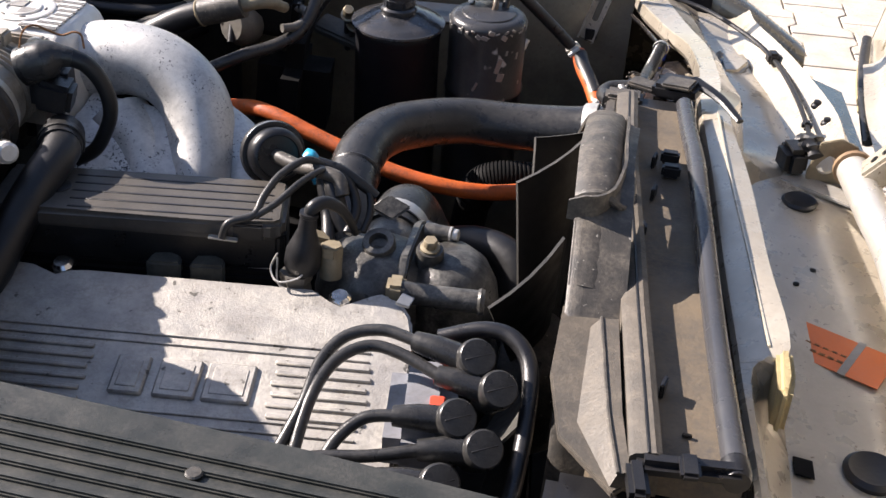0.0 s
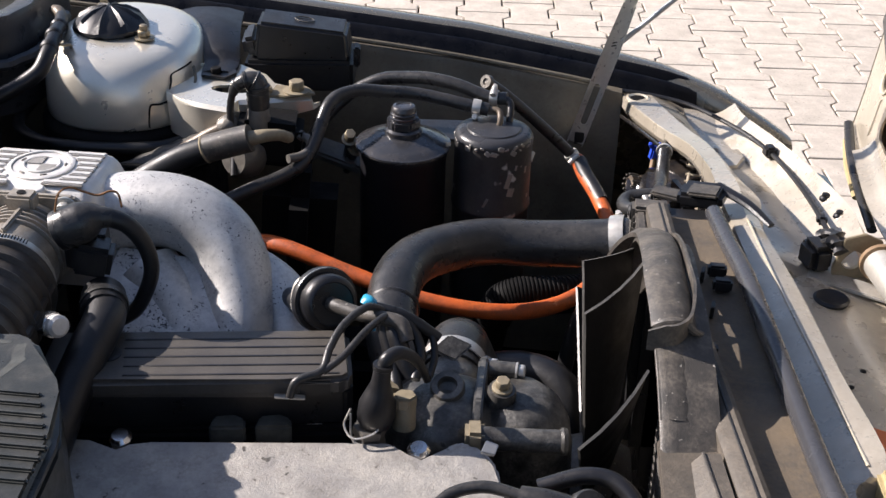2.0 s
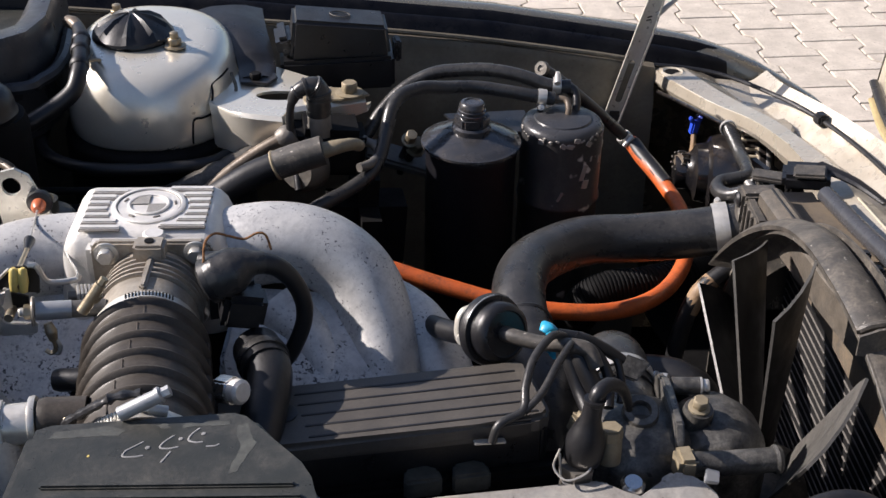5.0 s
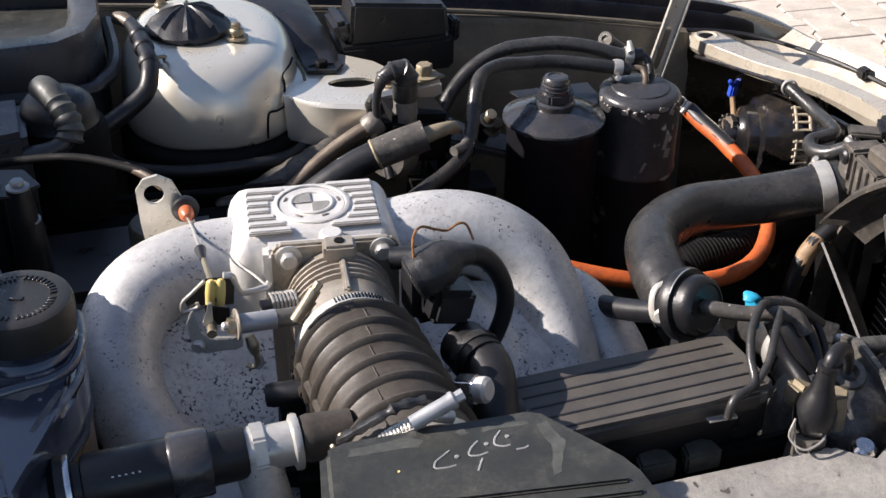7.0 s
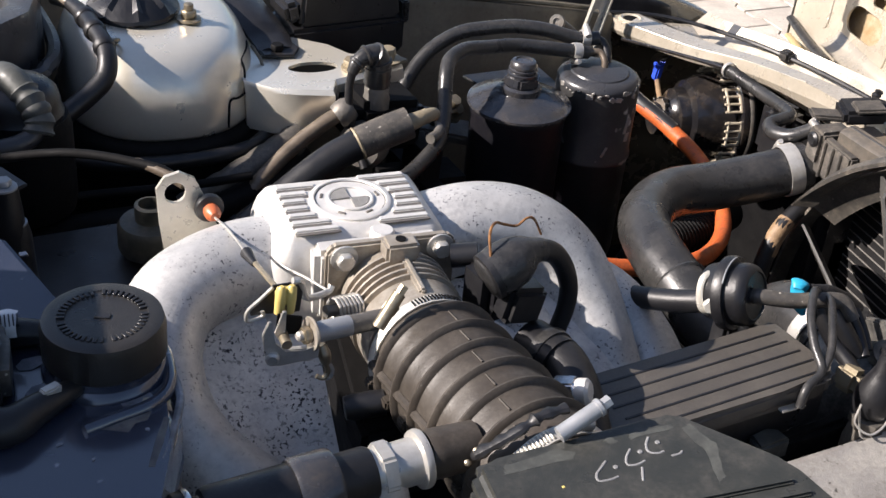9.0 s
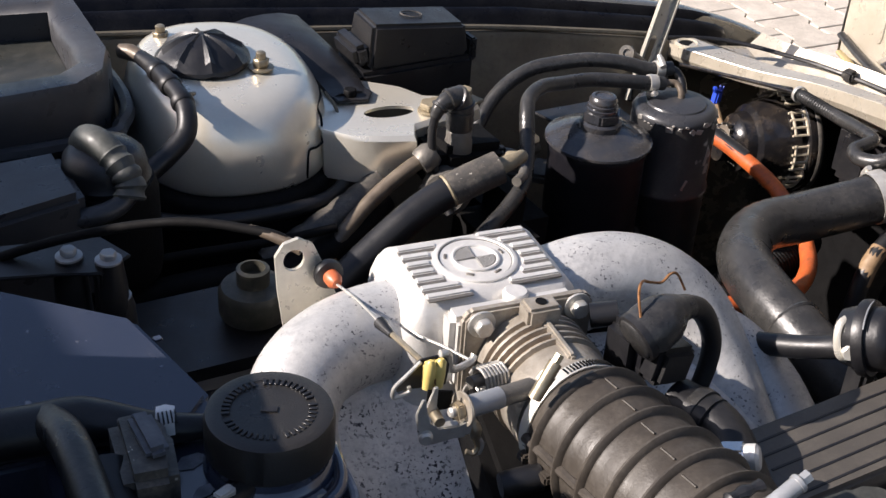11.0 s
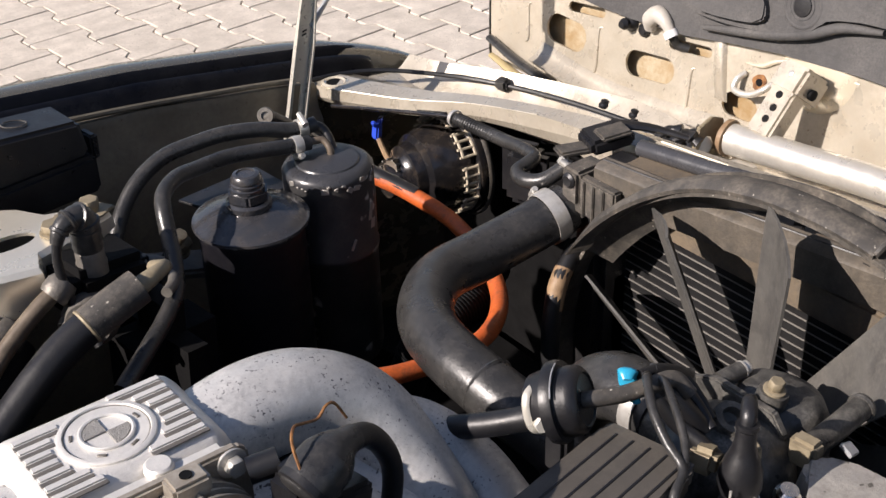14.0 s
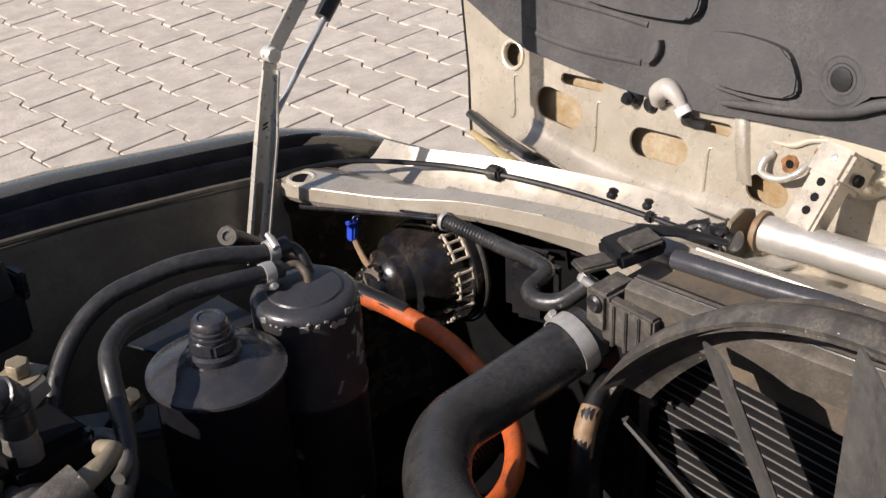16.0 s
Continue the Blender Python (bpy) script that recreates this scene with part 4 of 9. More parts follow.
    part("hinge_knuckle", slab([(-0.0185, 0.046), (0.0185, 0.046), (0.0190, 0.078), (-0.0185, 0.078)], -0.040, 0.0045, 0.004, m), PAINT_BAY, t)
    for q, h in ((0.001, 0.016), (0.002, 0.029), (0.0, 0.043)):
        part("arm_hole", lathe([(0.0040, -0.001), (0.0040, 0.0006)], m @ Vector((q, h, 0.0)), n, 14), GRIME_AND_SHADE, arm)
    part("rivet", lathe([(0.0035, 0), (0.0030, 0.0012), (0.001, 0.0016)], m @ Vector((0.002, 0.066, 0.0042)), n, 12), STEEL, t)
    part("pivot_bolt", lathe([(0.0055, 0), (0.0055, 0.004), (0.004, 0.005)], m @ Vector((0.019, 0.058, -0.018)), w, 12), GRIME_AND_SHADE, t)
    return t


bonnet()


def torsion_tube():
    t = thing("torsion_tube", (0.47, -0.16, 0.66), "silver painted torsion tube with a rusty pivot end", "tube")
    part("tube", tube([(0.492, -0.118, 0.680), (0.502, -0.20, 0.684), (0.515, -0.30, 0.687), (0.524, -0.5, 0.688), (0.524, -0.84, 0.686)], 0.0165, 20), TUBE, t)
    part("end_collar", lathe([(0.0172, -0.004), (0.0195, -0.003), (0.0195, 0.002), (0.0165, 0.004), (0.012, 0.004)], (0.4915, -0.114, 0.680), (-0.1, 1, 0), 24), WORN, t, "brown rusted collar")
    bm = slab([(-0.022, -0.046), (0.03, -0.046), (0.034, -0.02), (0.026, 0.014), (0.008, 0.021), (-0.01, 0.014)], -0.002, 0.002, 0.0008, frame_of((0, 1, 0), (0.484, -0.103, 0.684)))
    part("bracket_plate", bm, TAN, t, "yellowish bracket plate")
    part("pivot_bolt", lathe([(0.0115, 0), (0.0115, 0.006), (0.009, 0.009), (0.003, 0.0095)], (0.468, -0.098, 0.675), (-0.4, -1, 0.3), 20), TUBE, t)
    part("base_plate", slab([(0.426, -0.112), (0.500, -0.150), (0.512, -0.128), (0.432, -0.088)], 0.653, 0.657, 0.001), STEEL, t)
    part("dark_clip", box((0.436, -0.088, 0.669), (0.024, 0.034, 0.030), 0.006, (0, 0, 20)), RUBBER_DARK, t, "black rubber block")
    random.seed(8)
    for line in ([(0.444, -0.060, 0.676), (0.452, -0.075, 0.688), (0.460, -0.088, 0.684), (0.466, -0.098, 0.690)], [(0.440, -0.082, 0.680), (0.450, -0.096, 0.690), (0.455, -0.108, 0.684)]):
        part("torn_rubber", tube(line, [random.uniform(0.004, 0.011) for _ in range(14)], 9, 5, flat=0.7), RUBBER_DARK, t)
    return t


torsion_tube()


def bonnet_stay():
    t = thing("bonnet_stay", (0.22, 0.265, 0.62), "dull silver channel-section bonnet stay with a gas strut", "stay")
    a, b = Vector((0.1955, 0.263, 0.615)), Vector((0.2515, 0.278, 0.812))
    d = (b - a).normalized()
    side = Vector((1.0, -0.12, 0.0))
    side = (side - d * side.dot(d)).normalized()
    nrm = d.cross(side)
    m = Matrix((side, d, nrm)).transposed().to_4x4()
    m.translation = a
    length = (b - a).length
    front = 1 if nrm.y < 0 else -1
    # web with a real slot near its foot
    wide = lambda u: 0.0098 - 0.0030 * max(0.0, (u - 0.62) / 0.38)
    outer = [(-wide(0), 0.0), (wide(0), 0.0)] + [(wide(u), length * u) for u in (0.3, 0.62, 0.8, 0.97)] + [(-wide(u), length * u) for u in (0.97, 0.8, 0.62, 0.3)]
    slot = [(0.0042 * math.cos(k * math.pi / 6), (0.078 if k <= 6 else 0.030) + 0.0042 * math.sin(k * math.pi / 6)) for k in list(range(7)) + list(range(6, 13))]
    bm = bmesh.new()
    edges = []
    for loop in (outer, slot):
        vs = [bm.verts.new(m @ Vector((x, y, 0.0))) for x, y in loop]
        edges += [bm.edges.new((vs[k], vs[(k + 1) % len(vs)])) for k in range(len(vs))]
    bmesh.ops.triangle_fill(bm, edges=edges, use_beauty=True, normal=nrm)
    ret = bmesh.ops.extrude_face_region(bm, geom=bm.faces[:])
    bmesh.ops.translate(bm, verts=[q for q in ret["geom"] if isinstance(q, bmesh.types.BMVert)], vec=nrm * 0.0022 * -front)
    part("lower_arm", bm, STAY, t, "dull channel with a long slot")
    for sgn, deep in ((-1, 0.0075), (1, 0.0095)):
        bm = bmesh.new()
        rows = []
        for u in (0.0, 0.3, 0.62, 0.8, 0.93):
            w0 = sgn * wide(u)
            h = deep * (1.0 if u < 0.75 else 0.6) * front
            rows.append([m @ Vector((w0 + x, length * u, z)) for x, z in ((-0.0009 * sgn, -0.0012 * front), (0.0009 * sgn, 0.0), (0.0009 * sgn, h), (-0.0009 * sgn, h))])
        bridge(bm, rows)
        part("flange", bm, STAY, t, "folded bright edge")
    part("pivot_pin", lathe([(0.0078, -0.007), (0.0078, 0.006), (0.0066, 0.0078), (0.004, 0.0080), (0.0036, 0.0070)], b, nrm * front, 24), ZINC, t)
    for k in range(2):
        part("stamp_bar", box(tuple(a + d * (0.135 + 0.004 * k) + nrm * front * 0.0006), (0.006, 0.001, 0.0015), 0.0002, (0, -17, -7), segments=1), GRIME_AND_SHADE, t)
    c = Vector((0.47, 0.315, 1.02))
    e = (c - b).normalized()
    up2 = nrm - e * nrm.dot(e)
    up2.normalize()
    m2 = Matrix((e.cross(up2) * -1, e, up2)).transposed().to_4x4()
    m2.translation = b
    bm = slab([(-0.007, -0.006), (0.007, -0.006), (0.010, (c - b).length), (-0.010, (c - b).length)], -0.0015, 0.0015, 0.0006, m2)
    slab([(0.006, 0), (0.008, 0), (0.011, (c - b).length), (0.009, (c - b).length)], -0.0015, 0.008, 0.0006, m2, bm)
    part("upper_arm", bm, STAY, t)
    part("gas_rod", tube([a + d * (length * 0.70) + side * 0.008, Vector((0.335, 0.292, 0.835))], 0.0032, 12, raw=True), ZINC_GREY, t, "dull grey rod")
    part("gas_cylinder", tube([Vector((0.322, 0.290, 0.826)), Vector((0.50, 0.32, 0.99))], 0.0085, 14, raw=True), PLASTIC, t)
    part("foot", box((0.200, 0.268, 0.622), (0.018, 0.012, 0.02), 0.003), RUBBER_DARK, t)
    return t


bonnet_stay()


def radiator():
    t = thing("radiator", (0.28, -0.42, 0.35), "black radiator with a dusty plastic top tank", "radiator")
    lo, hi = -0.70, -0.13
    part("core", box((0.308, (lo + hi) / 2, 0.53), (0.03, hi - lo - 0.04, 0.36), 0.003), CORE, t)
    # fins seen through the fan
    for k in range(38):
        z = 0.340 + 0.0094 * k
        part("fin", box((0.2925, (lo + hi) / 2, z), (0.0012, hi - lo - 0.05, 0.0009), 0), SLAT, t)
    part("tank_face", box((0.2865, (lo + hi) / 2, 0.7085), (0.010, hi - lo - 0.05, 0.034), 0.003), TRAY, t, "tan-dusted tank face")
    # top tank: sloping open tray between a rear lip and the rail pipe
    tray_z = lambda y: 0.7375 - 0.045 * (y + 0.16)
    rear = [(0.2750, -0.160), (0.2786, -0.217), (0.2860, -0.316), (0.2995, -0.445), (0.3070, -0.5235), (0.3163, -0.609), (0.3246, -0.686)]
    front = [(0.326, -0.160), (0.331, -0.217), (0.339, -0.316), (0.348, -0.445), (0.358, -0.5235), (0.366, -0.609), (0.373, -0.686)]
    bm = bmesh.new()
    bridge(bm, [[Vector((a, b, tray_z(b) - 0.018)), Vector((a, b, tray_z(b) + 0.002)), Vector((a + 0.003, b, tray_z(b))), Vector(((a + c) / 2, (b + e) / 2, tray_z(b) - 0.0015)),
                 Vector((c, e, tray_z(e))), Vector((c, e, tray_z(e) - 0.018))] for (a, b), (c, e) in zip(rear, front)])
    part("top_tray", bm, TRAY, t, "brown-dusted top tray", sharp=30)
    bm = bmesh.new()
    bridge(bm, [[Vector((a - 0.019, b, tray_z(b) - 0.02)), Vector((a - 0.019, b, tray_z(b) + 0.008)), Vector((a - 0.016, b, tray_z(b) + 0.011)), Vector((a - 0.004, b, tray_z(b) + 0.014)), Vector((a, b, tray_z(b) + 0.012)), Vector((a, b, tray_z(b) - 0.02))] for a, b in rear])
    part("rear_lip", bm, SHROUD_DUSTY, t, sharp=40)
    part("lip_groove", tube([(a - 0.008, b, tray_z(b) + 0.0128) for a, b in rear], 0.0011, 6), RUBBER_DARK, t)
    part("drain_slot", box((0.339, -0.648, tray_z(-0.648) + 0.0005), (0.006, 0.003, 0.002), 0.0005), GRIME_AND_SHADE, t)
    part("end_tank", box((0.290, -0.150, 0.60), (0.062, 0.04, 0.27), 0.008), PLASTIC, t)
    part("end_tank", box((0.290, -0.685, 0.60), (0.062, 0.04, 0.27), 0.008), PLASTIC, t)
    # corner bracket with ribs
    bm = box((0.262, -0.142, 0.7235), (0.036, 0.022, 0.034), 0.003)
    box((0.252, -0.170, 0.7175), (0.010, 0.05, 0.038), 0.002, (0, 0, 0), bm)
    part("corner_block", bm, PLASTIC_DUSTY, t)
    for k in range(3):
        part("corner_rib", box((0.2465, -0.158 - 0.012 * k, 0.716), (0.004, 0.003, 0.036), 0.0008), PLASTIC_DUSTY, t)
    part("corner_bolt", lathe([(0.0075, 0), (0.0075, 0.002), (0.005, 0.004)], (0.2445, -0.142, 0.730), (-1, 0, 0), 16), RUBBER_DARK, t)
    for y, x in ((-0.274, 0.311), (-0.300, 0.313), (-0.408, 0.291), (-0.420, 0.288)):
        part("clip", box((x, y, tray_z(y) + 0.006), (0.016, 0.010, 0.011), 0.002), PLASTIC, t, "small black clip")
    for y, x in ((-0.285, 0.298), (-0.345, 0.301), (-0.610, 0.322)):
        part("tab", box((x, y, tray_z(y) + 0.006), (0.003, 0.012, 0.012), 0.001, (0, 0, -12)), PLASTIC, t)
    # rail pipe along the front edge of the tray
    bm = tube([(0.319, -0.155, 0.742), (0.326, -0.224, 0.747), (0.333, -0.284, 0.752), (0.338, -0.348, 0.755), (0.343, -0.410, 0.757), (0.3525, -0.52, 0.758), (0.359, -0.59, 0.761), (0.367, -0.672, 0.766)], 0.0080, 14)
    part("rail_pipe", bm, PIPE, t, "glossy black pipe", sharp=60)
    bm = box((0.342, -0.686, 0.768), (0.064, 0.014, 0.012), 0.004, (0, 0, 6))
    box((0.312, -0.702, 0.764), (0.012, 0.030, 0.014), 0.003, (0, 0, 10), bm)
    box((0.340, -0.694, 0.776), (0.012, 0.020, 0.006), 0.002, (0, 0, 6), bm)
    lathe([(0.009, -0.012), (0.0095, 0.0), (0.008, 0.004)], (0.368, -0.684, 0.765), (0.1, -1, 0), 16, bm)
    part("mount_bracket", bm, PLASTIC, t, "black plastic mounting bar")
    # latch block at the corner
    bm = box((0.312, -0.118, 0.7415), (0.044, 0.036, 0.015), 0.004, (0, -6, -18))
    part("latch_block", bm, PLASTIC, t, "black plastic latch block")
    part("latch_block", box((0.312, -0.126, 0.7495), (0.030, 0.024, 0.005), 0.002, (0, -6, -18)), PLASTIC_DUSTY, t)
    part("latch_wing", tube([(0.325, -0.11, 0.748), (0.352, -0.135, 0.744), (0.372, -0.165, 0.738)], [0.007, 0.006, 0.004], 8, flat=0.6), PLASTIC, t)
    part("mount_leaf", box((0.281, -0.108, 0.735), (0.034, 0.02, 0.006), 0.002, (0, 0, -20)), PLASTIC_DUSTY, t)
    return t


radiator()


def fan_shroud():
    t = thing("fan_shroud", (0.25, -0.405, 0.27), "dusty black plastic fan shroud ring with a raised shoulder", "shroud")
    cy, cz, r = -0.386, 0.550, 0.2505
    ring = lambda a, x, q: Vector((x + 0.07 * max(0.0, -r * math.cos(a)), cy + (r + q) * math.cos(a), cz + (r + q) * math.sin(a)))
    bm = bmesh.new()
    rows = [[ring(2 * math.pi * k / 96, x, q) for x, q in ((0.240, -0.003), (0.240, 0.0), (0.243, 0.002), (0.252, 0.001), (0.266, 0.0), (0.282, -0.002), (0.282, -0.004), (0.266, -0.003), (0.252, -0.003))] for k in range(97)]
    bridge(bm, rows, caps=False)
    part("ring", bm, PLASTIC_DUSTY, t, sharp=45)
    # raised shoulder over the far half of the rim
    bm = bmesh.new()
    rows = [[ring(radians(30 + 74 * k / 34), x - 0.022 * max(0.0, 1 - k / 16) ** 1.3, q * (0.35 + 0.65 * min(1.0, k / 5)) if q > 0 else q) for x, q in ((0.2395, 0.0005), (0.2385, 0.004), (0.245, 0.0085), (0.256, 0.0095), (0.266, 0.0065), (0.274, -0.003), (0.278, -0.015), (0.276, -0.025), (0.262, -0.004))] for k in range(35)]
    bridge(bm, rows)
    part("shoulder", bm, PLASTIC_DUSTY, t, sharp=50)
    rim = [ring(radians(104), x, q) for x, q in ((0.2405, 0.004), (0.248, 0.009), (0.260, 0.010), (0.272, 0.000))] + [ring(radians(102), 0.2785, -0.008), ring(radians(97), 0.2815, -0.017), ring(radians(86), 0.2820, -0.025)]
    part("end_flange", tube(rim, 0.0030, 8), PLASTIC_DUSTY, t)
    bm = bmesh.new()
    rows = [[ring(radians(104 + 17 * k / 14), x, q) for x, q in ((0.2405, 0.0003), (0.2405, 0.001), (0.250, 0.002), (0.262, 0.000), (0.271, -0.007), (0.276, -0.019), (0.272, -0.026), (0.258, -0.006))] for k in range(15)]
    bridge(bm, rows)
    part("shoulder", bm, PLASTIC_DUSTY, t, sharp=50)
    # flat guard plates on the near half
    part("top_flap", slab([(0.2485, -0.522), (0.2885, -0.516), (0.2905, -0.56), (0.3080, -0.69), (0.2990, -0.702), (0.262, -0.66), (0.2495, -0.60)][::-1], 0.748, 0.753, 0.001), SHROUD_DUSTY, t)
    bm = bmesh.new()
    rows = [[Vector(q) for q in ring_] for ring_ in (((0.270, -0.544, 0.753), (0.2765, -0.545, 0.7625), (0.2880, -0.545, 0.7635), (0.2895, -0.545, 0.753)),
                                                     ((0.272, -0.645, 0.753), (0.2900, -0.645, 0.7650), (0.2985, -0.645, 0.7660), (0.3005, -0.645, 0.753)),
                                                     ((0.297, -0.697, 0.753), (0.3005, -0.697, 0.7640), (0.3075, -0.695, 0.7650), (0.3085, -0.695, 0.753)))]
    bridge(bm, rows)
    part("raised_flap", bm, SHROUD_DUSTY, t, "dust-stained raised flap", sharp=20)
    part("flap_edge", tube([(0.2765, -0.545, 0.7630), (0.2900, -0.645, 0.7655), (0.3005, -0.697, 0.7645)], 0.0012, 6), PLASTIC_DUSTY, t)
    fin = [(0.2395, -0.4615, 0.7985), (0.2500, -0.4625, 0.7985), (0.2600, -0.4590, 0.7985), (0.2680, -0.4490, 0.7985), (0.2725, -0.4340, 0.7990)]
    fin += [tuple(ring(radians(a), 0.2745 - 0.00012 * (95 - a), 0.002)) for a in (94, 86, 76, 66, 56, 48)]
    bm = bmesh.new()
    line = curve(fin, 6)
    rows = []
    for k, q in enumerate(line):
        d = (line[min(k + 1, len(line) - 1)] - line[max(k - 1, 0)]).normalized()
        n_ = d.cross(Vector((0, 0, 1))).normalized() * 0.0011
        h = 0.010 * min(1.0, 0.35 + k / 10) * (1 - 0.6 * k / len(line))
        rows.append([q - n_ - Vector((0, 0, 0.012)), q - n_ + Vector((0, 0, h)), q + n_ + Vector((0, 0, h)), q + n_ - Vector((0, 0, 0.012))])
    bridge(bm, rows)
    part("fin", bm, PLASTIC_DUSTY, t, "thin upright edge round the shoulder", sharp=60)
    part("side_plate", box((0.29, -0.16, 0.45), (0.03, 0.02, 0.36), 0.004), PLASTIC, t)
    return t


fan_shroud()


def fan():
    t = thing("cooling_fan", (0.2, -0.395, 0.572), "black plastic cooling fan with curved blades, standing still", "fan")
    cy, cz = -0.393, 0.574
    part("hub", lathe([(0.03, -0.038), (0.055, -0.034), (0.062, -0.02), (0.066, 0.0), (0.062, 0.015), (0.03, 0.02)], (0.213, cy, cz), (-1, 0, 0), 36), PLASTIC_DUSTY, t)
    for k in range(11):
        a = radians(32 + 32.0 * k)
        radial = Vector((0, math.cos(a), math.sin(a)))
        side = Vector((0, -math.sin(a), math.cos(a)))
        rows = []
        for j in range(11):
            u = j / 10
            trim = 0.0 if u < 0.96 else 0.004
            rear = Vector((0.207 - 0.012 * u, cy, cz)) + radial * (0.058 + 0.156 * u - trim)
            front = Vector((0.232 + 0.008 * u, cy, cz)) + radial * (0.056 + 0.171 * u - 1.5 * trim) - side * (0.038 + 0.022 * u - 0.5 * trim)
            e = front - rear
            nrm = e.cross(radial).normalized()
            w = 0.0022
            sag = lambda q: nrm * (0.004 * (1 - (2 * q - 1) ** 2))
            rows.append([rear + e * q + sag(q) for q in (0, 0.25, 0.5, 0.75, 1)] + [rear + e * q + sag(q) + nrm * w for q in (1, 0.75, 0.5, 0.25, 0)])
        bm = bmesh.new()
        bridge(bm, rows)
        ob = part("blade", bm, BLADE_SUNLIT, t, sharp=50)
        # faces turned to the nose get the black copy, as painted shade
        ob.data.materials.append(BLADE_SHADED)
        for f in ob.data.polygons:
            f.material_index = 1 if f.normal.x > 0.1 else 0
    return t


fan()


# ---- things on the far side of the bay ----
def oil_canister():
    t = thing("oil_filter_canister", (0, -0.006, 0.48), "black oil filter canister with dusty lid and centre bolt", "canister")
    at = (0.005, 0.007, 0.0)
    part("body", lathe([(0.043, 0.40), (0.0465, 0.42), (0.0465, 0.700), (0.0478, 0.706), (0.0478, 0.711), (0.046, 0.714)], at, (0, 0, 1), 48), CANISTER, t)
    part("lid", lathe([(0.0505, 0.7135), (0.0517, 0.7150), (0.0512, 0.7172), (0.0480, 0.7182), (0.0460, 0.7198), (0.040, 0.7215), (0.024, 0.7280), (0.010, 0.7292), (0.006, 0.7293)], at, (0, 0, 1), 56), LID_DUSTY, t, "dusty domed lid")
    bm = lathe([(0.0195, 0.7275), (0.0205, 0.7300), (0.0200, 0.7335), (0.0175, 0.7355)], at, (0, 0, 1), 32)
    slab(hexagon(0.0190), 0.7345, 0.7465, 0.0022, Matrix.Translation(at), bm)
    lathe([(0.0150, 0.746), (0.0152, 0.7480), (0.0136, 0.7490), (0.0144, 0.7500), (0.0144, 0.7520), (0.0132, 0.7530), (0.0138, 0.754), (0.0134, 0.7570), (0.0115, 0.7595), (0.0085, 0.7602), (0.0082, 0.7592), (0.003, 0.7592)], at, (0, 0, 1), 28, bm)
    part("centre_bolt", bm, LID_DUSTY, t, "black stepped centre bolt")
    part("base", box((0.0, -0.02, 0.45), (0.12, 0.11, 0.08), 0.02), GRIME_AND_SHADE, t)
    return t


oil_canister()


def fluid_reservoir():
    t = thing("fluid_reservoir", (0.101, 0.030, 0.5), "chipped black steel fluid reservoir with two hoses on top", "reservoir")
    at = (0.101, 0.030, 0.0)
    part("body", lathe([(0.040, 0.52), (0.0425, 0.53), (0.0425, 0.640), (0.0440, 0.642), (0.0440, 0.646), (0.0425, 0.648), (0.0425, 0.716), (0.0415, 0.7215)], at, (0, 0, 1), 44), WORN_BLACK, t)
    part("top", lathe([(0.0420, 0.7205), (0.0425, 0.7240), (0.0405, 0.7278), (0.036, 0.7305), (0.030, 0.7310), (0.029, 0.7325), (0.018, 0.7345), (0.004, 0.7350)], at, (0, 0, 1), 44), PLASTIC_DULL, t)
    random.seed(5)
    for k in range(26):
        a = radians(186 + 7.2 * k + random.uniform(-4, 4))
        c, q = math.cos(a), math.sin(a)
        w = random.uniform(0.0012, 0.0040)
        part("paint_chip", box((at[0] + 0.0424 * c, at[1] + 0.0424 * q, 0.7215 + random.uniform(-0.0035, 0.003)), (0.0012, w * 2, w * random.uniform(0.8, 1.6)), 0.0005, (random.uniform(-40, 40), 0, math.degrees(a)), segments=1), SLAT, t, "bare metal where paint flaked")
    for a, z, w, h in ((-62, 0.686, 0.006, 0.018), (-58, 0.672, 0.008, 0.010), (-30, 0.694, 0.004, 0.008), (-50, 0.700, 0.003, 0.006), (-95, 0.660, 0.003, 0.012), (-20, 0.660, 0.003, 0.005)):
        c, q = math.cos(radians(a)), math.sin(radians(a))
        part("paint_chip", box((at[0] + 0.0423 * c, at[1] + 0.0423 * q, z), (0.0010, w, h), 0.0004, (a / 4, 0, a), segments=1), SLAT, t, "bare metal where paint flaked")
    part("outlet_pipe", tube([(0.106, 0.030, 0.732), (0.107, 0.034, 0.740), (0.104, 0.042, 0.746), (0.090, 0.046, 0.7455)], 0.0034, 10), BROWN_PIPE, t)
    part("outlet_pipe", tube([(0.116, 0.042, 0.730), (0.117, 0.050, 0.742), (0.114, 0.060, 0.750), (0.100, 0.064, 0.752)], 0.0042, 10), RUBBER_DARK, t)
    part("shelf_plate", slab([(0.00, 0.050), (0.075, 0.055), (0.07, 0.11), (-0.02, 0.10)], 0.700, 0.703, 0.001), PLASTIC, t, "black flat bracket")
    part("side_clamp", clamp((0.1365, 0.045, 0.690), (0.8, 0.2, -0.5), 0.009, 0.008, None, (0, -1, 1)), STEEL, t)
    return t


fluid_reservoir()


def hose(name, pts, r, label, mat=None, group="", clamps=(), seg=16):
    mat = mat or RUBBER
    t = thing(name, pts[0], label, "hose", group)
    part("rubber", tube(pts, r, seg), mat, t, sharp=70)
    rr = r if isinstance(r, float) else r[0]
    for at, axis, scr in clamps:
        part("hose_clamp", clamp(at, axis, rr + 0.0004, 0.009, None, scr), STEEL, t, "steel hose clamp")
    return t


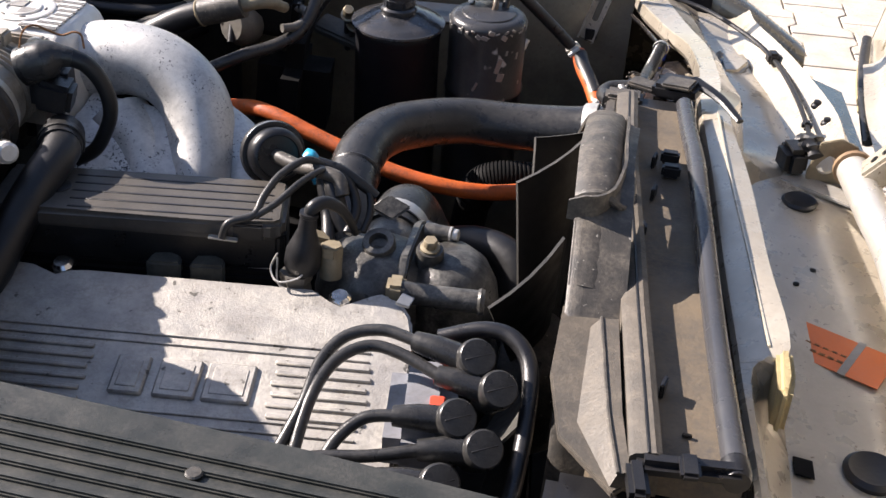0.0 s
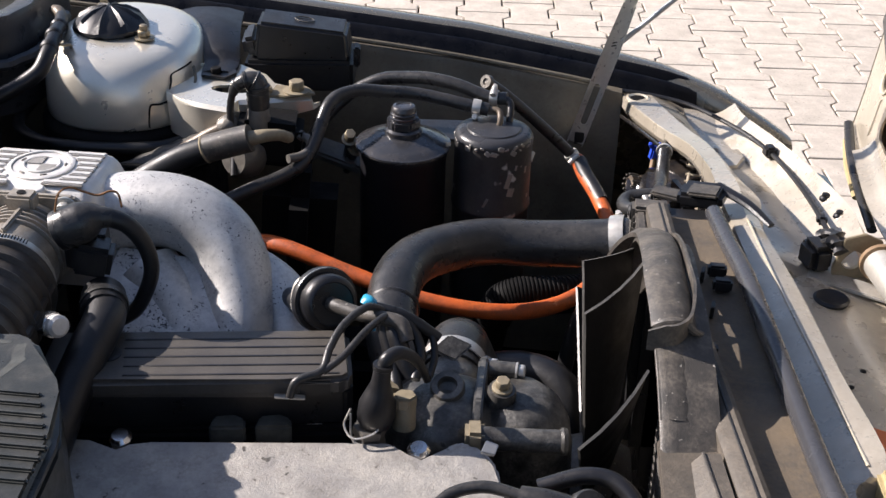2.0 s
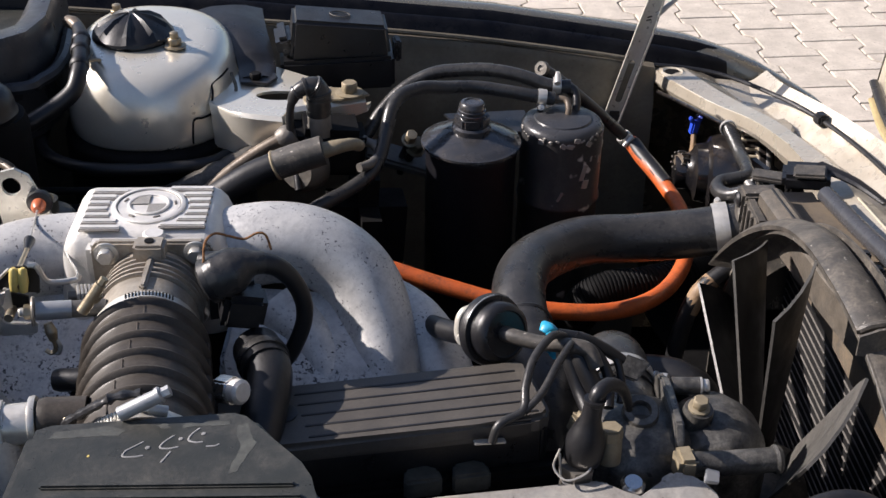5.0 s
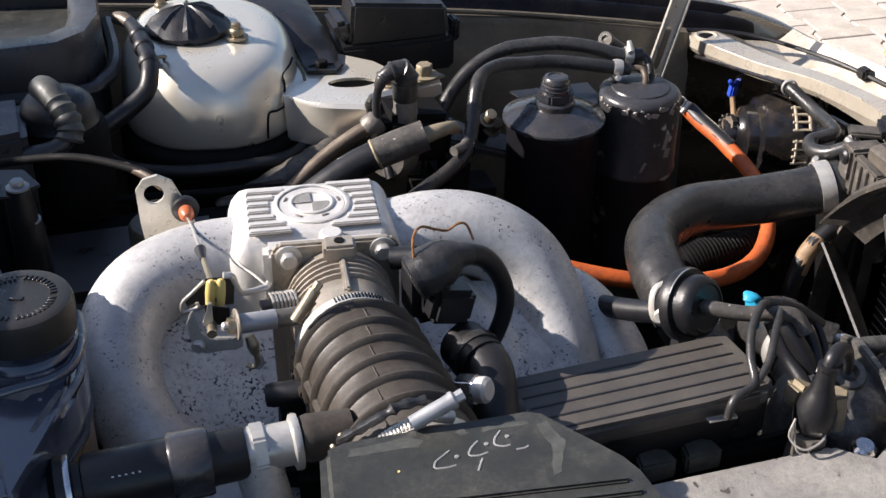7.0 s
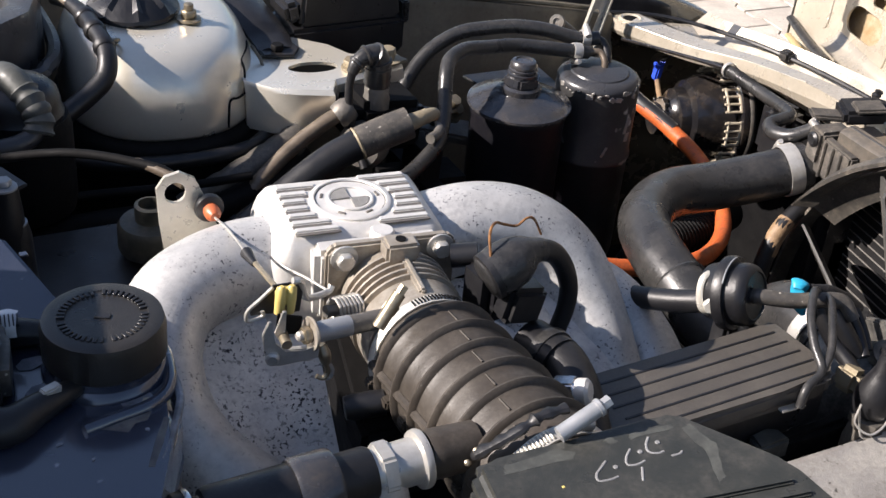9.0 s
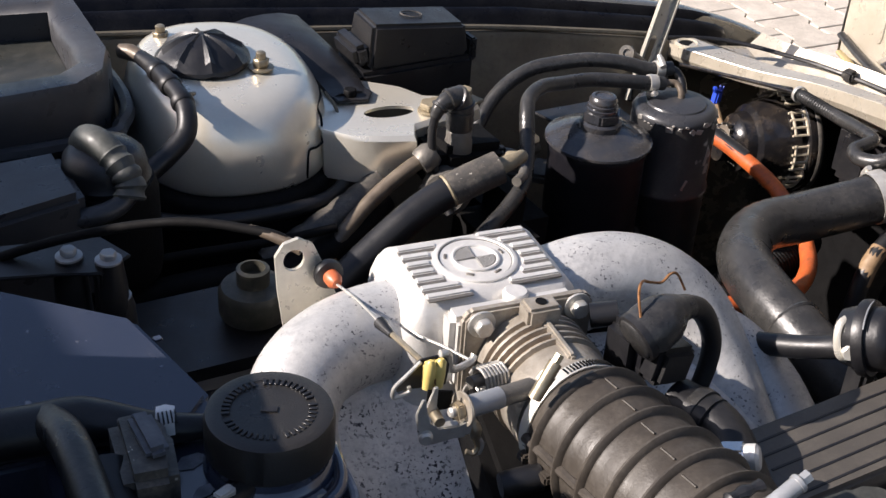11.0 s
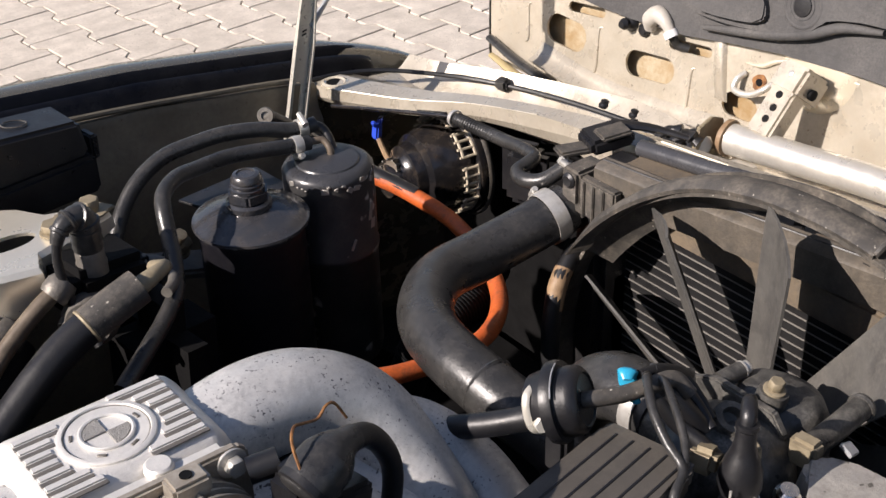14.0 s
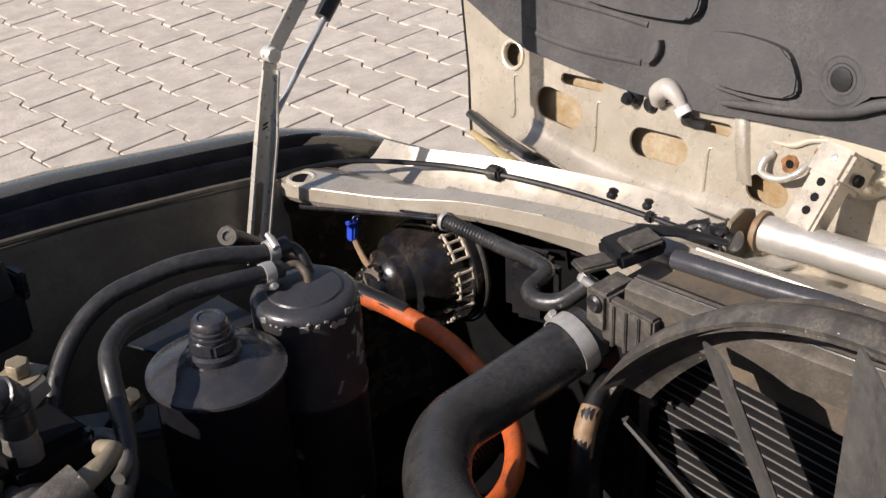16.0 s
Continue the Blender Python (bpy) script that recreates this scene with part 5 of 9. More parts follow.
hose("return_hose", [(0.112, 0.064, 0.7515), (0.090, 0.067, 0.7510), (0.057, 0.074, 0.7595), (0.025, 0.082, 0.7620), (-0.004, 0.088, 0.7590), (-0.030, 0.092, 0.7540), (-0.056, 0.090, 0.7420), (-0.076, 0.083, 0.7270), (-0.094, 0.070, 0.7080), (-0.110, 0.055, 0.680), (-0.118, 0.04, 0.64)], 0.0072,
     "black rubber hose arched from the reservoir", group="reservoir hoses", clamps=[((0.0975, 0.0655, 0.7512), (-1, 0.1, 0.02), (0, -0.5, 1))])
hose("return_hose", [(0.093, 0.046, 0.7450), (0.071, 0.047, 0.7478), (0.043, 0.050, 0.7519), (0.011, 0.052, 0.7554), (-0.021, 0.045, 0.7582), (-0.046, 0.035, 0.7622), (-0.067, 0.018, 0.7610), (-0.076, 0.002, 0.7545), (-0.081, -0.012, 0.740), (-0.0875, -0.030, 0.7185), (-0.0975, -0.045, 0.7060), (-0.118, -0.062, 0.6976), (-0.144, -0.082, 0.6920), (-0.175, -0.10, 0.680)], 0.0070,
     "black rubber hose arched from the reservoir", group="reservoir hoses", clamps=[((0.080, 0.0465, 0.7465), (-1, 0.05, 0.1), (0, -0.5, -1))])
hose("vent_hose", [(0.087, 0.112, 0.750), (0.110, 0.118, 0.732), (0.150, 0.128, 0.695), (0.185, 0.136, 0.660), (0.200, 0.132, 0.645)], 0.0068, "black rubber hose with a plugged end", clamps=[((0.190, 0.136, 0.655), (0.7, 0.1, -0.8), (0, -1, 0.5))])


def hose_plug():
    bm = lathe([(0.0082, -0.004), (0.0082, 0.0), (0.0075, 0.0012), (0.0040, 0.0012), (0.0036, -0.0005), (0.001, -0.0005)], (0.0855, 0.1095, 0.7515), (-0.6, -0.7, 0.4), 20)
    return solo("hose_plug", bm, CAST_DIRTY, (0.0855, 0.1095, 0.7515), "bright bolt plugging the open hose end", "plug")


hose_plug()


def orange_hose():
    t = thing("orange_hose", (-0.11, -0.12, 0.655), "grimy orange rubber hose looped below the coolant hose", "hose")
    part("rubber", tube([(-0.15, -0.10, 0.64), (-0.105, -0.122, 0.652), (-0.03, -0.140, 0.636), (0.05, -0.155, 0.620), (0.13, -0.152, 0.612), (0.19, -0.110, 0.604), (0.228, -0.045, 0.604), (0.238, 0.020, 0.617), (0.222, 0.072, 0.634), (0.205, 0.108, 0.645), (0.197, 0.135, 0.651)], 0.0085, 16), ORANGE, t, sharp=70)
    part("black_end", tube([(0.226, 0.066, 0.6325), (0.214, 0.092, 0.641), (0.205, 0.110, 0.6465), (0.199, 0.130, 0.651)], 0.0089, 16), RUBBER_DARK, t, "black oily end")
    return t


orange_hose()


def coolant_hose():
    t = thing("coolant_hose", (0.243, -0.13, 0.69), "thick black upper coolant hose with a steel clamp", "hose")
    line = [(0.254, -0.1275, 0.692), (0.210, -0.1225, 0.682), (0.155, -0.1210, 0.676), (0.110, -0.128, 0.678), (0.073, -0.156, 0.684), (0.044, -0.197, 0.691), (0.032, -0.247, 0.693), (0.036, -0.305, 0.683), (0.050, -0.345, 0.662), (0.058, -0.370, 0.630)]
    part("rubber", tube(line, 0.0235, 26, 8), RUBBER, t, sharp=70)
    part("hose_clamp", clamp((0.237, -0.1255, 0.6885), (1, -0.11, 0.23), 0.0242, 0.014, None, (0, 0.8, 0.6)), STEEL, t, "steel clamp")
    part("moulded_ring", lathe([(0.0236, -0.002), (0.0246, 0), (0.0236, 0.002)], (0.0335, -0.282, 0.6885), (0.06, -1, -0.14), 26, caps=False), RUBBER, t)
    return t


coolant_hose()
# black hose, coloured darker still for the shade it lies in
corrugated = hose("corrugated_hose", [(0.108, -0.06, 0.51), (0.118, -0.078, 0.565), (0.138, -0.082, 0.588), (0.19, -0.066, 0.586), (0.26, -0.015, 0.57)], 0.0195, "ribbed black air hose deep in the bay", GRIME_AND_SHADE, seg=20)
ridge_line = curve([(0.108, -0.06, 0.51), (0.118, -0.078, 0.565), (0.138, -0.082, 0.588), (0.19, -0.066, 0.586), (0.26, -0.015, 0.57)], 14)
for p, q in list(zip(ridge_line, ridge_line[1:]))[12:52]:
    part("ridge", lathe([(0.0185, -0.0018), (0.0208, -0.0008), (0.0208, 0.0008), (0.0185, 0.0018)], p, q - p, 22, caps=False), GRIME_AND_SHADE, corrugated)


def bypass_hose():
    t = thing("bypass_hose", (0.205, -0.17, 0.6), "small black hose with a worn rust-brown section", "hose")
    part("rubber", tube([(0.252, -0.150, 0.665), (0.232, -0.156, 0.656), (0.213, -0.163, 0.640), (0.200, -0.170, 0.608), (0.192, -0.18, 0.56), (0.185, -0.2, 0.50)], 0.0085, 14), RUBBER_DARK, t)
    part("worn_section", tube([(0.2255, -0.158, 0.652), (0.213, -0.163, 0.640), (0.2050, -0.1668, 0.622)], 0.0088, 14), WORN, t, "rust-brown worn section")
    return t


bypass_hose()


def vent_pipe():
    t = thing("vent_pipe", (0.25, -0.07, 0.69), "bent black ribbed vent hose over the radiator corner", "hose")
    part("rubber", tube([(0.2905, 0.080, 0.6945), (0.288, 0.045, 0.6985), (0.283, 0.005, 0.704), (0.279, -0.035, 0.710), (0.274, -0.062, 0.712), (0.260, -0.067, 0.711), (0.246, -0.070, 0.709), (0.240, -0.085, 0.7085), (0.247, -0.103, 0.7125), (0.262, -0.112, 0.722), (0.270, -0.115, 0.728)], [0.0064, 0.0064, 0.0064, 0.0068, 0.0072, 0.0072, 0.0072], 16), RUBBER, t, sharp=70)
    for k in range(22):
        u = k / 21
        part("rib", lathe([(0.0065, -0.001), (0.0072, 0), (0.0065, 0.001)], (0.290 - 0.009 * u, 0.072 - 0.092 * u, 0.6955 + 0.0115 * u), (-0.12, -1, 0.14), 14, caps=False), RUBBER, t)
    part("hose_clamp", clamp((0.268, -0.1145, 0.7265), (0.6, -0.2, 0.8), 0.0088, 0.007, None, (-0.6, -0.4, 0.3)), STEEL, t)
    part("hose_clamp", clamp((0.2905, 0.080, 0.6945), (0.1, 1, -0.12), 0.0076, 0.005), STEEL, t)
    part("blue_tie", tube([(0.288, 0.092, 0.697), (0.297, 0.150, 0.676), (0.300, 0.20, 0.660), (0.293, 0.226, 0.640)], 0.0015, 6), PLASTIC, t, "thin black wire")
    part("rod", tube([(0.249, 0.254, 0.6595), (0.262, 0.200, 0.6715), (0.277, 0.135, 0.6855), (0.289, 0.086, 0.6950)], 0.0023, 10, raw=True), LAMP_BLACK, t, "glossy black rod below the rail")
    return t


vent_pipe()


def lamp_housing():
    t = thing("headlamp_housing", (0.345, 0.16, 0.5), "round black headlamp housing with a pale ribbed clamp ring", "lamp housing")
    at, ax = (0.345, 0.160, 0.594), (1.0, -0.12, 0.0)
    part("bowl", lathe([(0.014, -0.074), (0.022, -0.073), (0.026, -0.066), (0.034, -0.062), (0.0365, -0.050), (0.044, -0.046), (0.049, -0.030), (0.053, -0.012), (0.055, 0.0), (0.062, 0.004), (0.064, 0.012), (0.062, 0.02)], at, ax, 40), LAMP_BLACK, t)
    m = frame_of(ax, at)
    for a0 in range(0, 360, 40):
        for h in (-0.014, 0.002):
            pts = [m @ Vector((0.0585 * math.cos(radians(a0 + d)), 0.0585 * math.sin(radians(a0 + d)), h)) for d in range(0, 32, 6)]
            part("ring_segment", tube(pts, 0.0017, 6, raw=True), CREAM, t, "pale plastic ring segment")
        for d in (2, 11, 20, 29):
            p = Vector((0.0585 * math.cos(radians(a0 + d)), 0.0585 * math.sin(radians(a0 + d)), 0.0))
            part("ring_rib", tube([m @ (p + Vector((0, 0, -0.018))), m @ (p + Vector((0, 0, 0.006)))], 0.0015, 6, raw=True), CREAM, t)
    part("outer_ring", lathe([(0.066, 0.010), (0.0675, 0.012), (0.0675, 0.015), (0.066, 0.017)], at, ax, 48, caps=False), PLASTIC_DUSTY, t, "thin dusty outer ring")
    part("bulb_cap", lathe([(0.020, -0.086), (0.021, -0.084), (0.021, -0.070), (0.024, -0.068)], at, ax, 28), LAMP_BLACK, t)
    part("socket", lathe([(0.0115, 0.0), (0.0115, 0.008), (0.009, 0.012), (0.009, 0.022)], (0.282, 0.172, 0.605), (-0.75, -0.3, 0.25), 16), BROWN_PIPE, t, "bulb socket")
    for k in range(10):
        a = 2 * math.pi * k / 10
        p = frame_of((-0.75, -0.3, 0.25), (0.282, 0.172, 0.605))
        part("socket_rib", tube([p @ Vector((0.0105 * math.cos(a), 0.0105 * math.sin(a), 0.013)), p @ Vector((0.0105 * math.cos(a), 0.0105 * math.sin(a), 0.025))], 0.0012, 6, raw=True), CAST_DIRTY, t)
    part("wire", tube([(0.294, 0.232, 0.617), (0.292, 0.220, 0.606), (0.288, 0.205, 0.600), (0.286, 0.190, 0.598), (0.290, 0.170, 0.596), (0.296, 0.158, 0.588)], 0.0034, 8), WORN, t, "brown taped wire")
    bm = box((0.294, 0.232, 0.622), (0.011, 0.009, 0.018), 0.002, (0, 10, 20))
    box((0.300, 0.234, 0.632), (0.006, 0.006, 0.010), 0.0015, (0, 40, 20), bm)
    box((0.289, 0.230, 0.633), (0.005, 0.006, 0.009), 0.0015, (0, -30, 20), bm)
    part("blue_clip", bm, BLUE, t, "bright blue wire clip")
    # added dark plate that masks what shows below the lamp
    part("mask_plate", slab([(0.262, 0.285), (0.30, 0.02), (0.34, -0.08), (0.40, -0.10), (0.40, 0.28)], 0.33, 0.335, 0.001), GRIME_AND_SHADE, t)
    part("side_duct", box((0.300, -0.02, 0.668), (0.03, 0.05, 0.07), 0.012, (0, 0, 20)), PLASTIC, t, "black plastic duct")
    return t


lamp_housing()


def fuse_box():
    t = thing("fuse_box", (-0.13, 0.165, 0.70), "black plastic fuse box with a closed lid", "fuse box")
    bm = slab([(-0.196, 0.122), (-0.072, 0.139), (-0.078, 0.205), (-0.202, 0.188)], 0.715, 0.752, 0.004)
    part("base", bm, PLASTIC, t)
    bm = bmesh.new()
    low = [(-0.186, 0.127), (-0.076, 0.142), (-0.082, 0.200), (-0.192, 0.185)]
    high = [(-0.181, 0.131), (-0.080, 0.145), (-0.0845, 0.195), (-0.1855, 0.181)]
    bridge(bm, [[Vector((x, y, 0.752)) for x, y in low], [Vector((x, y, 0.797 - 0.12 * (x + 0.18))) for x, y in high]])
    bmesh.ops.bevel(bm, geom=bm.edges[:], offset=0.004, segments=3, affect="EDGES")
    part("lid", bm, PLASTIC, t)
    bm = box((-0.194, 0.157, 0.766), (0.018, 0.052, 0.022), 0.005, (0, -12, 8))
    part("lid_step", bm, PLASTIC, t)
    part("lid_mark", tube([(-0.132 + 0.011 * math.cos(a), 0.163 + 0.008 * math.sin(a), 0.7925 - 0.12 * 0.011 * math.cos(a)) for a in [2 * math.pi * k / 20 for k in range(21)]], 0.0008, 5, raw=True), PLASTIC_DUSTY, t, "round moulded mark")
    part("lid_clip", box((-0.070, 0.158, 0.755), (0.008, 0.02, 0.024), 0.002, (0, 0, 8)), PLASTIC, t)
    return t


fuse_box()


def pressure_regulator():
    t = thing("pressure_regulator", (-0.145, 0.0, 0.66), "dark brake pressure block with an elbow plug and brown dirt", "regulator")
    part("block", box((-0.140, 0.002, 0.715), (0.07, 0.055, 0.05), 0.008, (0, 6, 8)), GRIME_AND_SHADE, t)
    part("block", lathe([(0.02, 0), (0.023, 0.004), (0.023, 0.02), (0.018, 0.03)], (-0.155, -0.015, 0.70), (-0.5, -0.8, 0.2), 20), CAST_DIRTY, t)
    part("plate", slab([(-0.150, 0.036), (-0.128, 0.034), (-0.098, 0.048), (-0.108, 0.064), (-0.146, 0.066)], 0.7465, 0.7495, 0.001), TAN, t, "stained tan plate")
    part("plate_bolt", bolt((-0.1195, 0.050, 0.7495), r=0.0085, h=0.0105, washer=0.0145), TAN, t, "large dull bolt")
    # added dark bulk that blocks the sun from the canister's side
    part("valve_block", box((-0.105, -0.020, 0.630), (0.08, 0.10, 0.13), 0.03, (0, 4, 8)), GRIME_AND_SHADE, t)
    part("neck", lathe([(0.0125, 0.728), (0.0125, 0.742), (0.0115, 0.745), (0.0115, 0.752), (0.0105, 0.754)], (-0.148, -0.011, 0), (0, 0, 1), 20), CAST_DIRTY, t, "dusty metal neck")
    bm = lathe([(0.0115, 0.754), (0.0125, 0.757), (0.0115, 0.760), (0.0125, 0.763), (0.0115, 0.766), (0.0125, 0.769), (0.012, 0.772)], (-0.148, -0.011, 0), (0, 0, 1), 22)
    neck = [Vector(p) for p in ((-0.148, -0.011, 0.766), (-0.1475, -0.010, 0.776), (-0.1515, -0.010, 0.7830), (-0.160, -0.012, 0.7840), (-0.169, -0.014, 0.779), (-0.174, -0.016, 0.770))]
    tube(neck, [0.0115, 0.0115, 0.0108, 0.0085, 0.0066, 0.0050], 18, bm=bm)
    for k, r in ((1, 0.0128), (2, 0.0122), (3, 0.0100), (4, 0.0080)):
        lathe([(r - 0.002, -0.0022), (r, -0.0012), (r, 0.0012), (r - 0.002, 0.0022)], neck[k], neck[k + 1] - neck[k - 1], 18, bm)
    part("elbow_plug", bm, RUBBER, t, "ribbed black elbow plug", sharp=50)
    part("taped_wire", tube([(-0.173, -0.016, 0.774), (-0.1765, -0.018, 0.756), (-0.176, -0.022, 0.735), (-0.172, -0.03, 0.712), (-0.168, -0.05, 0.69)], 0.0040, 10), RUBBER_DARK, t)
    part("dirt_fitting", lathe([(0.007, 0), (0.008, 0.003), (0.008, 0.012), (0.006, 0.016)], (-0.172, -0.022, 0.706), (-0.9, -0.4, -0.2), 14), CAST_DIRTY, t)
    part("brake_pipe", tube([(-0.104, -0.006, 0.722), (-0.094, -0.014, 0.722), (-0.090, -0.028, 0.719), (-0.096, -0.042, 0.716), (-0.108, -0.054, 0.717)], 0.0048, 10), CAST_DIRTY, t)
    part("union_nut", bolt((-0.112, -0.004, 0.722), (0.8, -0.4, 0.1), 0.0065, 0.010, 0.008), CAST_DIRTY, t)
    return t


pressure_regulator()


def sleeve_hose():
    t = thing("pressure_hose", (-0.27, -0.1, 0.66), "thick black pressure hose with a crimped metal sleeve", "hose")
    part("rubber", tube([(-0.42, -0.16, 0.60), (-0.33, -0.125, 0.652), (-0.265, -0.103, 0.694), (-0.215, -0.090, 0.724), (-0.180, -0.084, 0.738)], 0.0135, 18), RUBBER_DARK, t)
    part("sleeve", tube([(-0.186, -0.0845, 0.7360), (-0.165, -0.083, 0.743), (-0.140, -0.082, 0.751)], [0.0142, 0.0146, 0.0143], 20), PLASTIC_DUSTY, t, "dusty crimped sleeve")
    part("sleeve_rim", lathe([(0.0143, -0.0015), (0.0152, 0), (0.0143, 0.0015)], (-0.186, -0.0845, 0.736), (0.9, 0.05, 0.35), 20, caps=False), TAN, t)
    part("end_pipe", tube([(-0.142, -0.082, 0.750), (-0.125, -0.078, 0.753), (-0.113, -0.068, 0.750), (-0.108, -0.055, 0.742), (-0.110, -0.04, 0.735)], [0.008, 0.0062, 0.0058, 0.0058], 12), TAN, t, "corroded end pipe")
    return t


sleeve_hose()


def brake_line():
    t = thing("metal_pipe", (-0.28, -0.05, 0.66), "dull brown metal pipe beside the pressure hose", "pipe")
    part("pipe", tube([(-0.36, -0.10, 0.575), (-0.295, -0.062, 0.640), (-0.272, -0.044, 0.672), (-0.235, -0.026, 0.700), (-0.200, -0.018, 0.722), (-0.178, -0.016, 0.733)], 0.0072, 14), BROWN_PIPE, t)
    part("lower_sheath", tube([(-0.37, -0.12, 0.56), (-0.315, -0.075, 0.622), (-0.285, -0.055, 0.655)], 0.0095, 14), RUBBER_DARK, t)
    part("fitting", lathe([(0.011, -0.008), (0.0125, -0.004), (0.0125, 0.004), (0.010, 0.009)], (-0.180, -0.017, 0.732), (0.8, 0.1, 0.5), 14), CAST_DIRTY, t)
    return t


brake_line()
# loom and wire take the near-black in place of shade below the tower
hose("wiring_loom", [(-0.62, -0.12, 0.66), (-0.50, -0.085, 0.668), (-0.40, -0.070, 0.672), (-0.32, -0.055, 0.664), (-0.26, -0.035, 0.672), (-0.215, -0.005, 0.688)], 0.0125, "black taped wiring loom below the strut tower", GRIME_AND_SHADE)
hose("wire", [(-0.62, -0.10, 0.72), (-0.52, -0.085, 0.70), (-0.43, -0.06, 0.695), (-0.33, -0.05, 0.69), (-0.27, -0.04, 0.688)], 0.004, "thin black wire behind the manifold", GRIME_AND_SHADE)
hose("heater_hose", [(-0.33, -0.03, 0.655), (-0.30, -0.025, 0.668), (-0.25, -0.01, 0.688), (-0.215, 0.005, 0.700)], [0.0125 + (0.0016 if k % 2 else 0) for k in range(15)], "ribbed dusty black hose end", PLASTIC_DUSTY)


def small_fittings():
    spots = [((-0.058, 0.030, 0.705), 0.0065, (0.2, -0.6, 0.8)), ((-0.052, 0.040, 0.690), 0.008, (0.3, -0.5, 0.8))]
    for at, r, ax in spots:
        t = thing("pipe_fitting", at, "grimy metal pipe fitting between the hoses", "fitting", "fittings between the hoses")
        part("nut", bolt(at, ax, r, 0.012, r * 1.3), BRASS, t)
        part("stub", tube([Vector(at) - Vector(ax).normalized() * 0.05, Vector(at)], r * 0.55, 10, raw=True), RUBBER_DARK, t)
    t = thing("support_rail", (-0.03, 0.06, 0.64), "dusty metal rail under the hoses", "bracket")
    part("rail", box((-0.04, 0.05, 0.665), (0.13, 0.03, 0.012), 0.003, (15, 10, -15)), CAST_DIRTY, t)


small_fittings()


def cowl_trough():
    t = thing("cowl_duct", (-0.52, 0.12, 0.62), "black plastic cowl duct with a moulded rim beside the strut tower", "duct")
    bm = bmesh.new()
    out = [(-0.72, -0.02), (-0.465, 0.03), (-0.440, 0.055), (-0.430, 0.10), (-0.445, 0.24), (-0.72, 0.26)]
    inn = [(-0.72, 0.03), (-0.480, 0.065), (-0.463, 0.085), (-0.462, 0.11), (-0.470, 0.21), (-0.72, 0.22)]
    rows = [[Vector((x, y, z)) for x, y in ring] for ring, z in ((out, 0.70), (out, 0.755), (out, 0.806), ([(a * 0.9 + c * 0.1, b * 0.9 + d * 0.1) for (a, b), (c, d) in zip(out, inn)], 0.813),
                                                              ([(a * 0.3 + c * 0.7, b * 0.3 + d * 0.7) for (a, b), (c, d) in zip(out, inn)], 0.813), (inn, 0.806), (inn, 0.775))]
    bridge(bm, rows)
    part("rim", bm, PLASTIC_DULL, t, sharp=55)
    part("floor", slab(inn, 0.776, 0.780, 0.001), LID, t, "grey dusty floor sheet")
    part("lip", tube([(-0.70, 0.0, 0.765), (-0.47, 0.022, 0.765), (-0.432, 0.048, 0.765), (-0.422, 0.10, 0.765), (-0.435, 0.2, 0.765)], 0.007, 8), PLASTIC_DULL, t)
    wire = thing("strut_wire", (-0.43, -0.02, 0.66), "black taped cable with a frayed end over the strut tower", "cable")
    part("sheath", tube([(-0.404, 0.112, 0.797), (-0.395, 0.085, 0.796), (-0.390, 0.0565, 0.796), (-0.385, 0.030, 0.794), (-0.3835, 0.010, 0.787), (-0.388, -0.003, 0.775), (-0.403, -0.012, 0.764), (-0.425, -0.022, 0.752), (-0.46, -0.04, 0.735)],
                        [0.0066, 0.0085, 0.0078, 0.0085, 0.0088, 0.0088, 0.0088], 14), RUBBER_DARK, wire, sharp=70)
    for at, ax in (((-0.3938, 0.078, 0.7960), (0.15, -1, 0)), ((-0.3890, 0.050, 0.7957), (0.17, -1, -0.05)), ((-0.3843, 0.022, 0.7920), (0.1, -0.95, -0.25))):
        part("tape_turn", lathe([(0.0082, -0.004), (0.0097, -0.003), (0.0099, 0.002), (0.0086, 0.004)], at, ax, 16, caps=False), RUBBER_DARK, wire)
    part("frayed_end", tube([(-0.418, 0.128, 0.797), (-0.410, 0.120, 0.798), (-0.402, 0.108, 0.797)], [0.0065, 0.0075, 0.006], 12), BROWN_PIPE, wire, "dusty tan end")
    part("hook", tube([(-0.372, 0.052, 0.783), (-0.370, 0.045, 0.788), (-0.376, 0.040, 0.790), (-0.384, 0.040, 0.790)], 0.0018, 8), BRASS, wire)
    return t


cowl_trough()


